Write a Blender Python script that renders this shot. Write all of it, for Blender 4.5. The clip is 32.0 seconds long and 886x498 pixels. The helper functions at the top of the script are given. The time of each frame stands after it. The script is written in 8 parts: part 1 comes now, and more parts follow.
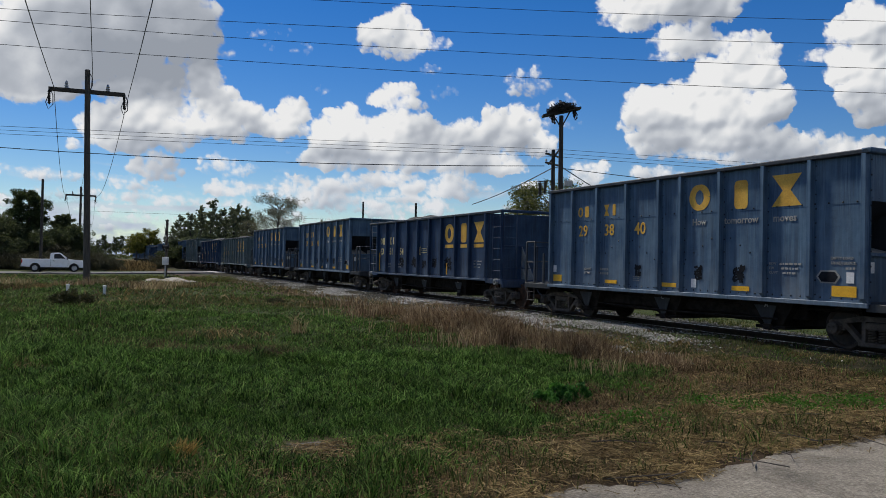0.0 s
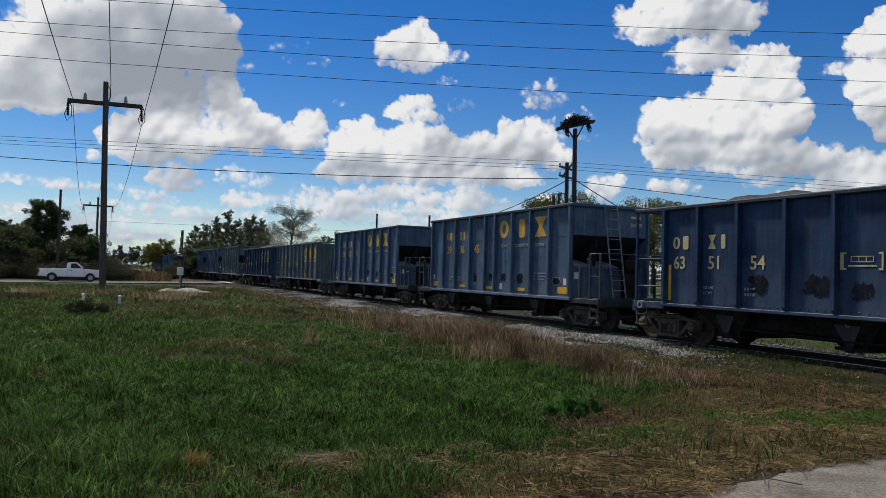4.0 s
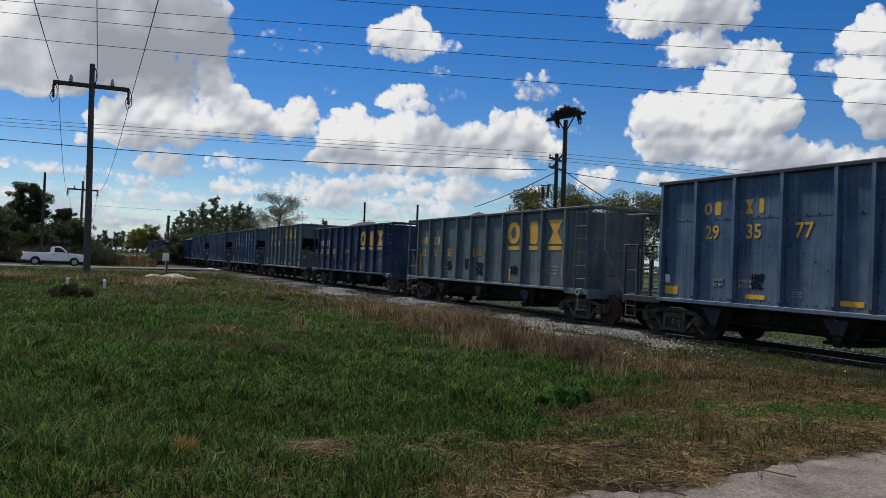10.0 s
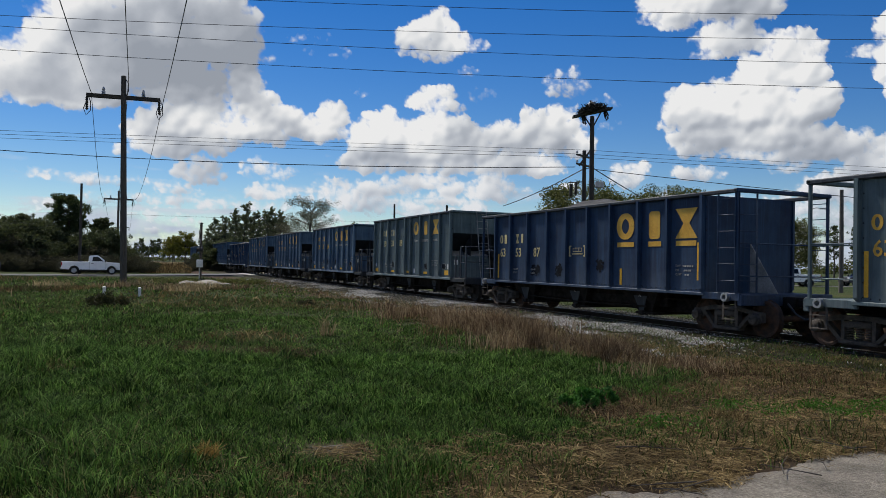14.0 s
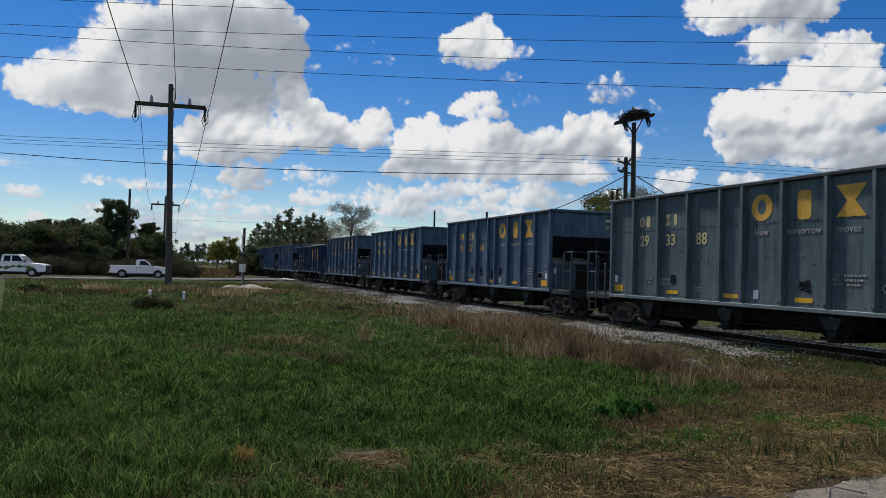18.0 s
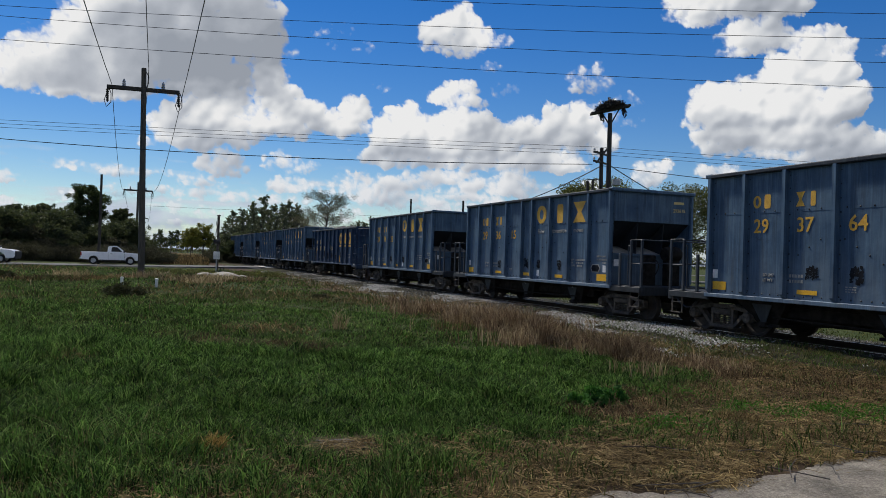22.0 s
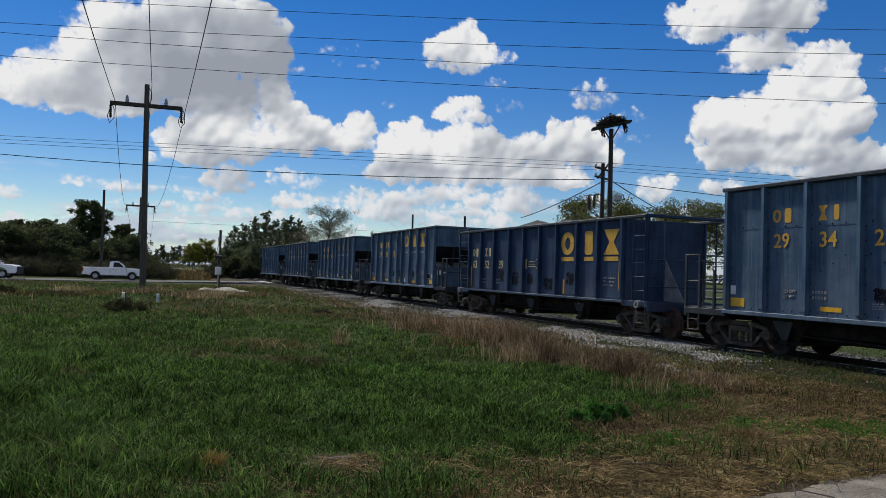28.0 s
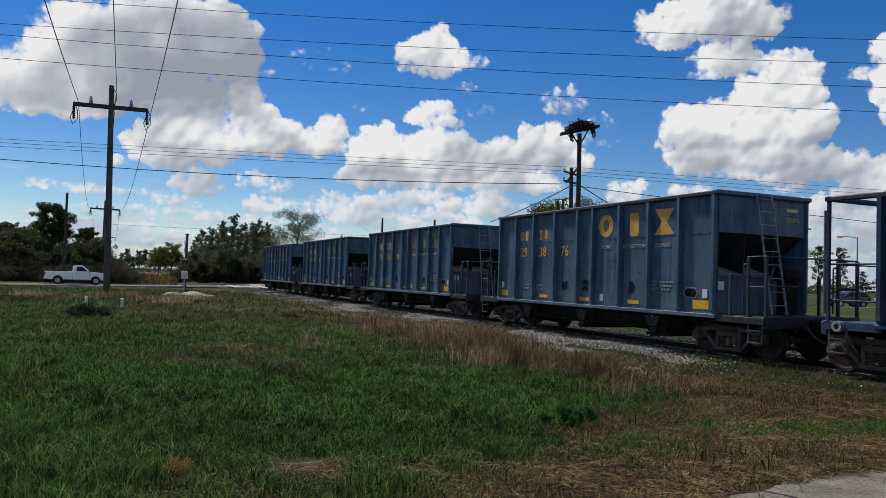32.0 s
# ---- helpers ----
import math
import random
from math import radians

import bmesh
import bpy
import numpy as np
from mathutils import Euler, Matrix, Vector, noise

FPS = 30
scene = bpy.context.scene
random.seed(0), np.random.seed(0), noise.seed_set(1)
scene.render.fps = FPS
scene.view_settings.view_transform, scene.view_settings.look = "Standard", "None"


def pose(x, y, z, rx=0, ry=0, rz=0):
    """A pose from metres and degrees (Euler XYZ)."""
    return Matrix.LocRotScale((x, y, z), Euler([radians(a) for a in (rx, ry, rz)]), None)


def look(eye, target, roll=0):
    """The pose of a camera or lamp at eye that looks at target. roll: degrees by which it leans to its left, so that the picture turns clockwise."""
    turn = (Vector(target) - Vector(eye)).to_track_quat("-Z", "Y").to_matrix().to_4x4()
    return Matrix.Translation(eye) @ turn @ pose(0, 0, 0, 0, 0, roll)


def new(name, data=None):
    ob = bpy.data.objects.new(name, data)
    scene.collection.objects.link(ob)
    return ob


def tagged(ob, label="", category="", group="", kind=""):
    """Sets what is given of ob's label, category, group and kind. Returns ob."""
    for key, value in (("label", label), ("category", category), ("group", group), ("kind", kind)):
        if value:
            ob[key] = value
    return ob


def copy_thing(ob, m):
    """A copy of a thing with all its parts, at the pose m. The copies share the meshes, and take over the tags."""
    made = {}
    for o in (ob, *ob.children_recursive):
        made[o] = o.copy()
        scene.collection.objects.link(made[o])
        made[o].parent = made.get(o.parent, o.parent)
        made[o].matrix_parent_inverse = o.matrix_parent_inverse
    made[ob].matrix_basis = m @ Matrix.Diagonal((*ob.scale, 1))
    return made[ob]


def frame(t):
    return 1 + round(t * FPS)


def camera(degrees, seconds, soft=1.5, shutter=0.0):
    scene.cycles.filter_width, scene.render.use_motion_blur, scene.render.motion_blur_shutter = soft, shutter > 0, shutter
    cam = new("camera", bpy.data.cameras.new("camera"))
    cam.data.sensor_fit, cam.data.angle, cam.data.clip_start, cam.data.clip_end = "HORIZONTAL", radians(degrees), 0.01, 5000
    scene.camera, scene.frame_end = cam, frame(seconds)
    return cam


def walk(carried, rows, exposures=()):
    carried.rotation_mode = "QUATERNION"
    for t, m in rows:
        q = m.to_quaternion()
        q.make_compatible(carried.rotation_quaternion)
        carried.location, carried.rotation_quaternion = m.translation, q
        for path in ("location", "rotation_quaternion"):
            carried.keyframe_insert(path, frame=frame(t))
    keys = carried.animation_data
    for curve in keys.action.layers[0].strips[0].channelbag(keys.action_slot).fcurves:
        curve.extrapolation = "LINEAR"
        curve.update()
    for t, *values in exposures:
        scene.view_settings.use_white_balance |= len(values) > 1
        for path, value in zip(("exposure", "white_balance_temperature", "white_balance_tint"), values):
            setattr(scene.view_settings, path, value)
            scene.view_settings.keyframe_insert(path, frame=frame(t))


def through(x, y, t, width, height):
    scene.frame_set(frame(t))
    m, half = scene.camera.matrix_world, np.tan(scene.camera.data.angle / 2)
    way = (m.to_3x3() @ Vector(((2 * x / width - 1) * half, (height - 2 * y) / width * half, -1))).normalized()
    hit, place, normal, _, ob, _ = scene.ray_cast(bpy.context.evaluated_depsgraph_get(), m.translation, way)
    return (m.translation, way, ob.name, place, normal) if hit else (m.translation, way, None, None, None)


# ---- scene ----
# camera and its path: seconds, x, y, z, yaw, pitch, lean
cam = camera(61.0, 32.0, 0.6)
PATH = [
    (0, -0.000, 0.000, 1.850, -1.23, 0.96, 1.15),
    (0.5, 0.010, -0.021, 1.854, -0.46, 1.25, 1.41),
    (1, -0.015, -0.006, 1.850, 0.00, 1.49, 1.60),
    (1.5, -0.015, -0.010, 1.859, -0.08, 1.77, 1.53),
    (2, -0.028, 0.001, 1.851, -0.30, 2.07, 1.50),
    (2.5, -0.024, -0.005, 1.851, -0.35, 1.68, 1.40),
    (4.5, 0.040, -0.009, 1.861, 0.06, 1.95, 1.74),
    (5, 0.030, 0.003, 1.862, 1.00, 2.00, 1.84),
    (5.5, 0.012, 0.042, 1.853, 1.01, 1.71, 2.20),
    (6, -0.009, 0.097, 1.838, 0.08, 1.29, 1.84),
    (6.5, 0.004, 0.076, 1.843, -0.55, 0.85, 2.21),
    (7, -0.012, 0.043, 1.836, -0.16, 0.94, 2.20),
    (7.5, -0.028, 0.059, 1.829, -0.25, 0.99, 1.92),
    (8, -0.037, 0.072, 1.829, -0.62, 1.23, 1.89),
    (8.5, -0.039, 0.053, 1.831, -1.07, 1.29, 2.32),
    (9, -0.032, 0.024, 1.829, -0.87, 1.11, 2.27),
    (9.5, -0.044, 0.048, 1.819, -0.52, 0.82, 2.24),
    (10, -0.051, 0.080, 1.824, -1.20, 1.14, 2.40),
    (10.5, -0.036, 0.065, 1.828, -1.73, 1.32, 2.46),
    (11, -0.022, 0.021, 1.839, -1.62, 2.02, 3.02),
    (11.5, -0.045, 0.035, 1.832, -1.39, 2.34, 2.60),
    (12, -0.053, 0.024, 1.834, -1.60, 2.49, 2.36),
    (12.5, -0.045, 0.017, 1.834, -0.95, 2.30, 2.32),
    (13, -0.052, 0.007, 1.831, -0.51, 1.77, 2.10),
    (13.5, -0.018, 0.071, 1.834, -0.21, 1.45, 1.44),
    (14, 0.101, 0.064, 1.858, 1.21, 1.06, 1.04),
    (14.5, 0.171, 0.072, 1.874, 2.36, 0.85, 1.20),
    (15, 0.183, 0.097, 1.877, 3.08, 1.42, 1.32),
    (15.5, 0.179, 0.086, 1.875, 3.48, 1.76, 1.17),
    (17.5, 0.158, 0.055, 1.876, 4.53, 1.64, 0.59),
    (18, 0.155, 0.074, 1.874, 4.28, 1.48, 1.51),
    (18.5, 0.167, 0.080, 1.872, 3.67, 1.21, 1.64),
    (19, 0.170, 0.075, 1.867, 3.61, 1.15, 1.20),
    (19.5, 0.174, 0.093, 1.868, 3.09, 1.35, 1.36),
    (20, 0.179, 0.089, 1.868, 2.24, 1.55, 1.86),
    (20.5, 0.186, 0.076, 1.869, 1.88, 1.59, 1.59),
    (21, 0.180, 0.074, 1.866, 2.04, 1.23, 1.61),
    (21.5, 0.181, 0.071, 1.865, 2.29, 0.86, 1.52),
    (22, 0.172, 0.067, 1.866, 2.45, 0.68, 1.91),
    (22.5, 0.170, 0.082, 1.861, 2.62, 0.70, 1.98),
    (23, 0.173, 0.066, 1.858, 2.72, 0.80, 1.92),
    (23.5, 0.170, 0.068, 1.856, 2.76, 0.81, 1.91),
    (24, 0.184, 0.059, 1.861, 2.98, 0.90, 1.99),
    (24.5, 0.185, 0.070, 1.866, 2.99, 1.03, 1.86),
    (25, 0.197, 0.060, 1.868, 3.42, 1.25, 1.90),
    (25.5, 0.190, 0.078, 1.866, 3.27, 1.19, 2.10),
    (27.5, 0.185, 0.075, 1.865, 3.05, 1.70, 2.10),
    (28, 0.186, 0.093, 1.869, 2.63, 1.84, 1.91),
    (28.5, 0.188, 0.094, 1.865, 1.97, 1.95, 1.77),
    (29, 0.203, 0.092, 1.860, 1.74, 1.61, 1.89),
    (29.5, 0.214, 0.101, 1.862, 1.75, 1.45, 2.06),
    (30, 0.205, 0.105, 1.859, 1.36, 1.47, 1.85),
    (30.5, 0.211, 0.111, 1.861, 1.09, 1.61, 1.45),
    (31, 0.208, 0.106, 1.863, 0.88, 2.01, 1.78),
    (31.5, 0.217, 0.101, 1.868, 0.78, 2.07, 1.76),
    (32, 0.208, 0.128, 1.866, 0.35, 2.21, 1.83),
]
walk(cam, [(t, pose(x, y, z, 90 + p, 0, w) @ pose(0, 0, 0, 0, 0, r)) for t, x, y, z, w, p, r in PATH])

# ---- light ----
SUN_AZ, SUN_EL = 40.0, 52.0          # degrees left of straight ahead, above the horizon
world = bpy.data.worlds.new("sky")
scene.world = world
world.use_nodes = True
wn = world.node_tree.nodes
sky = wn.new("ShaderNodeTexSky")
sky.sky_type, sky.sun_disc = "NISHITA", False
sky.sun_elevation, sky.sun_rotation = radians(SUN_EL), radians(-SUN_AZ)
sky.air_density, sky.dust_density, sky.ozone_density = 1.0, 0.0, 4.0
wn["Background"].inputs["Strength"].default_value = 0.085
vivid = wn.new("ShaderNodeHueSaturation")
vivid.inputs["Saturation"].default_value, vivid.inputs["Hue"].default_value = 1.38, 0.512
world.node_tree.links.new(sky.outputs[0], vivid.inputs["Color"])
world.node_tree.links.new(vivid.outputs[0], wn["Background"].inputs["Color"])
sun = new("sun", bpy.data.lights.new("sun", "SUN"))
sun.data.energy, sun.data.angle, sun.data.color = 4.6, radians(4), (1.0, 0.94, 0.84)
sun_dir = Vector((-math.sin(radians(SUN_AZ)) * math.cos(radians(SUN_EL)), math.cos(radians(SUN_AZ)) * math.cos(radians(SUN_EL)), math.sin(radians(SUN_EL))))
sun.matrix_world = look(sun_dir * 50, (0, 0, 0))


# ---- materials ----
def material(name):
    m = bpy.data.materials.new(name)
    m.use_nodes = True
    nt = m.node_tree
    return m, nt.nodes, nt.links, nt.nodes["Principled BSDF"]


def noise_node(n, l, scale, detail=4.0, rough=0.55, stretch=None, source="Object"):
    tc = n.new("ShaderNodeTexCoord")
    tex = n.new("ShaderNodeTexNoise")
    tex.inputs["Scale"].default_value, tex.inputs["Detail"].default_value, tex.inputs["Roughness"].default_value = scale, detail, rough
    if stretch:
        mp = n.new("ShaderNodeMapping")
        mp.inputs["Scale"].default_value = stretch
        l.new(tc.outputs[source], mp.inputs["Vector"])
        l.new(mp.outputs[0], tex.inputs["Vector"])
    else:
        l.new(tc.outputs[source], tex.inputs["Vector"])
    return tex.outputs["Fac"]


def ramp(n, l, fac, stops):
    r = n.new("ShaderNodeValToRGB")
    while len(r.color_ramp.elements) < len(stops):
        r.color_ramp.elements.new(0.5)
    for e, (p, c) in zip(r.color_ramp.elements, stops):
        e.position, e.color = p, (*c, 1) if len(c) == 3 else c
    l.new(fac, r.inputs["Fac"])
    return r.outputs["Color"]


def grey(v):
    return (v, v, v)


def mix(n, l, a, b, fac, blend="MIX"):
    mx = n.new("ShaderNodeMix")
    mx.data_type, mx.blend_type = "RGBA", blend
    for value, socket in ((fac, mx.inputs[0]), (a, mx.inputs[6]), (b, mx.inputs[7])):
        if isinstance(value, (int, float)):
            socket.default_value = value
        elif isinstance(value, tuple):
            socket.default_value = (*value, 1)
        else:
            l.new(value, socket)
    return mx.outputs[2]


def bump(n, l, bsdf, height, strength=0.3, distance=0.02):
    b = n.new("ShaderNodeBump")
    b.inputs["Strength"].default_value, b.inputs["Distance"].default_value = strength, distance
    l.new(height, b.inputs["Height"])
    l.new(b.outputs[0], bsdf.inputs["Normal"])


def surface(name, a, b, rough=0.7, metal=0.0, scale=3.0, fine=40.0, relief=0.2, depth=0.01, stretch=None, spread=(0.35, 0.65), random_tone=0.0, spec=0.5):
    """Two tones mixed by coarse noise, a fine grain in tone and relief."""
    m, n, l, p = material(name)
    coarse = noise_node(n, l, scale, 5, 0.6, stretch)
    grain = noise_node(n, l, fine, 3, 0.6)
    c = ramp(n, l, coarse, [(spread[0], a), (spread[1], b)])
    c = mix(n, l, c, ramp(n, l, grain, [(0.3, grey(0.7)), (0.7, grey(1.15))]), 0.6, "MULTIPLY")
    if random_tone:
        oi = n.new("ShaderNodeObjectInfo")
        c = mix(n, l, c, ramp(n, l, oi.outputs["Random"], [(0.0, grey(1 - random_tone)), (1.0, grey(1 + random_tone))]), 1.0, "MULTIPLY")
    l.new(c, p.inputs["Base Color"])
    p.inputs["Roughness"].default_value, p.inputs["Metallic"].default_value = rough, metal
    p.inputs["Specular IOR Level"].default_value = spec
    bump(n, l, p, grain, relief, depth)
    return m


def car_paint(name, base, faded, dust=(0.25, 0.25, 0.24), dirt=(0.02, 0.02, 0.022)):
    """Weathered railcar paint: faded patches, vertical streaks of grime, dust splashed up from the sill."""
    m, n, l, p = material(name)
    fade = ramp(n, l, noise_node(n, l, 0.8, 6, 0.65), [(0.35, base), (0.72, faded)])
    streak = ramp(n, l, noise_node(n, l, 2.2, 5, 0.7, (3.0, 3.0, 0.22)), [(0.46, grey(0.0)), (0.78, grey(0.6))])
    c = mix(n, l, fade, dirt, streak)
    wash = ramp(n, l, noise_node(n, l, 2.6, 6, 0.75, (5.0, 5.0, 0.14)), [(0.50, grey(0.0)), (0.74, grey(0.55))])
    c = mix(n, l, c, tuple(min(1.0, 1.7 * v) for v in faded), wash)
    scuff = ramp(n, l, noise_node(n, l, 1.1, 7, 0.8, (1.0, 1.0, 2.2)), [(0.60, grey(0.0)), (0.70, grey(0.35))])
    c = mix(n, l, c, dirt, scuff)
    speck = ramp(n, l, noise_node(n, l, 26.0, 4, 0.7), [(0.66, grey(0.0)), (0.74, grey(0.34))])
    c = mix(n, l, c, dust, speck)
    tc = n.new("ShaderNodeTexCoord")
    sep = n.new("ShaderNodeSeparateXYZ")
    l.new(tc.outputs["Object"], sep.inputs[0])
    rise = n.new("ShaderNodeMapRange")
    rise.inputs["From Min"].default_value, rise.inputs["From Max"].default_value = 2.3, 0.95
    l.new(sep.outputs["Z"], rise.inputs["Value"])
    splash = n.new("ShaderNodeMath")
    splash.operation = "MULTIPLY"
    l.new(rise.outputs[0], splash.inputs[0])
    l.new(ramp(n, l, noise_node(n, l, 1.6, 6, 0.7, (1.0, 1.0, 0.5)), [(0.35, grey(0.03)), (0.8, grey(0.45))]), splash.inputs[1])
    c = mix(n, l, c, dust, splash.outputs[0])
    oi = n.new("ShaderNodeObjectInfo")
    c = mix(n, l, c, ramp(n, l, oi.outputs["Random"], [(0.0, grey(0.9)), (1.0, grey(1.1))]), 1.0, "MULTIPLY")
    l.new(c, p.inputs["Base Color"])
    p.inputs["Roughness"].default_value = 0.62
    p.inputs["Specular IOR Level"].default_value = 0.22
    bump(n, l, p, noise_node(n, l, 1.7, 4, 0.6), 0.35, 0.04)
    return m


paint_blue = car_paint("weathered_blue_paint", (0.028, 0.068, 0.128), (0.092, 0.152, 0.218))
paint_navy = car_paint("dark_navy_paint", (0.006, 0.020, 0.056), (0.020, 0.054, 0.112), (0.17, 0.19, 0.21), (0.012, 0.014, 0.018))
paint_grey = car_paint("faded_grey_blue_paint", (0.058, 0.094, 0.108), (0.112, 0.156, 0.168))
paint_chord = car_paint("grimy_chord_paint", (0.016, 0.024, 0.036), (0.052, 0.062, 0.074), (0.12, 0.12, 0.115))
# weathered paint whose dark tone carries shade below sills and end overhangs
paint_under = car_paint("darkened_weathered_paint", (0.010, 0.014, 0.020), (0.030, 0.038, 0.046), (0.09, 0.09, 0.085))
logo_yellow = surface("faded_yellow_paint", (0.55, 0.29, 0.02), (0.68, 0.40, 0.05), 0.6, scale=2.0, fine=25, relief=0.05)
logo_worn = surface("grimed_yellow_paint", (0.10, 0.075, 0.03), (0.20, 0.14, 0.05), 0.7, scale=2.0, fine=25, relief=0.05)
logo_pale = surface("pale_yellow_paint", (0.50, 0.40, 0.16), (0.62, 0.52, 0.26), 0.6, scale=2.0, fine=25, relief=0.05)
stencil = surface("dull_white_stencil", (0.20, 0.20, 0.19), (0.34, 0.34, 0.32), 0.7, scale=4, relief=0.05)
reflector = surface("yellow_reflector_tape", (0.70, 0.36, 0.01), (0.80, 0.45, 0.02), 0.4, scale=6, relief=0.03)
tar = surface("black_paint_patch", (0.006, 0.007, 0.010), (0.016, 0.020, 0.028), 0.8, scale=4, relief=0.1, spec=0.1)
card_white = surface("white_card", (0.62, 0.63, 0.63), (0.75, 0.75, 0.74), 0.6, scale=6, relief=0.03)
# grimy steel, darkened further so its colour holds the underframe's shade
steel_dark = surface("darkened_grimy_steel", (0.008, 0.0075, 0.007), (0.028, 0.024, 0.021), 0.85, 0.0, scale=5, fine=60, relief=0.3, spec=0.12)
steel_dust = surface("dusty_cast_steel", (0.040, 0.033, 0.027), (0.105, 0.088, 0.072), 0.85, 0.0, scale=6, fine=60, relief=0.3)
wheel_rust = surface("rusty_wheel_steel", (0.030, 0.018, 0.012), (0.10, 0.046, 0.022), 0.8, 0.0, scale=6, fine=50, relief=0.25)
wheel_dark = surface("dark_wheel_steel", (0.014, 0.012, 0.011), (0.042, 0.032, 0.025), 0.8, 0.0, scale=6, fine=50, relief=0.25)
tread = surface("bright_rail_steel", (0.30, 0.29, 0.28), (0.45, 0.44, 0.43), 0.28, 0.9, scale=8, relief=0.05)
rail_rust = surface("rusty_rail_web", (0.022, 0.016, 0.012), (0.055, 0.036, 0.024), 0.8, 0.1, scale=6, relief=0.3)
dust_plate = surface("dust_coated_plate", (0.20, 0.20, 0.19), (0.36, 0.35, 0.33), 0.9, scale=2.5, relief=0.2)
load_stone = surface("crushed_stone_load", (0.018, 0.020, 0.023), (0.060, 0.060, 0.060), 0.9, scale=3, fine=14, relief=0.9, depth=0.05)
tie_wood = surface("weathered_tie_timber", (0.022, 0.018, 0.014), (0.085, 0.07, 0.056), 0.9, scale=4, fine=30, relief=0.6, random_tone=0.25)
pole_wood = surface("weathered_pole_timber", (0.055, 0.05, 0.045), (0.15, 0.135, 0.115), 0.85, scale=5, fine=30, relief=0.5, stretch=(6, 6, 0.4))
pole_dark = surface("creosoted_timber", (0.02, 0.018, 0.016), (0.055, 0.048, 0.04), 0.85, scale=5, fine=30, relief=0.5, stretch=(6, 6, 0.4))
pole_tar = surface("weathered_creosoted_timber", (0.034, 0.031, 0.028), (0.092, 0.082, 0.070), 0.85, scale=5, fine=30, relief=0.5, stretch=(6, 6, 0.4))
cable = surface("weathered_cable", (0.02, 0.02, 0.022), (0.05, 0.05, 0.052), 0.6, scale=2, relief=0.0)
porcelain = surface("grey_insulator_glaze", (0.22, 0.23, 0.24), (0.42, 0.43, 0.44), 0.25, scale=8, relief=0.0)
galvanised = surface("galvanised_steel", (0.28, 0.29, 0.30), (0.42, 0.43, 0.43), 0.5, 0.6, scale=8, relief=0.1)
box_white = surface("white_enamel_cabinet", (0.55, 0.56, 0.55), (0.70, 0.70, 0.69), 0.45, scale=3, relief=0.05)
asphalt = surface("worn_asphalt", (0.055, 0.055, 0.055), (0.115, 0.112, 0.11), 0.9, scale=0.4, fine=30, relief=0.4, depth=0.02)
concrete = surface("pale_concrete", (0.34, 0.33, 0.31), (0.50, 0.48, 0.45), 0.85, scale=1.2, fine=30, relief=0.3)
sand_pale = surface("pale_sand", (0.20, 0.185, 0.15), (0.36, 0.33, 0.28), 0.95, scale=1.5, fine=20, relief=0.6, depth=0.03)


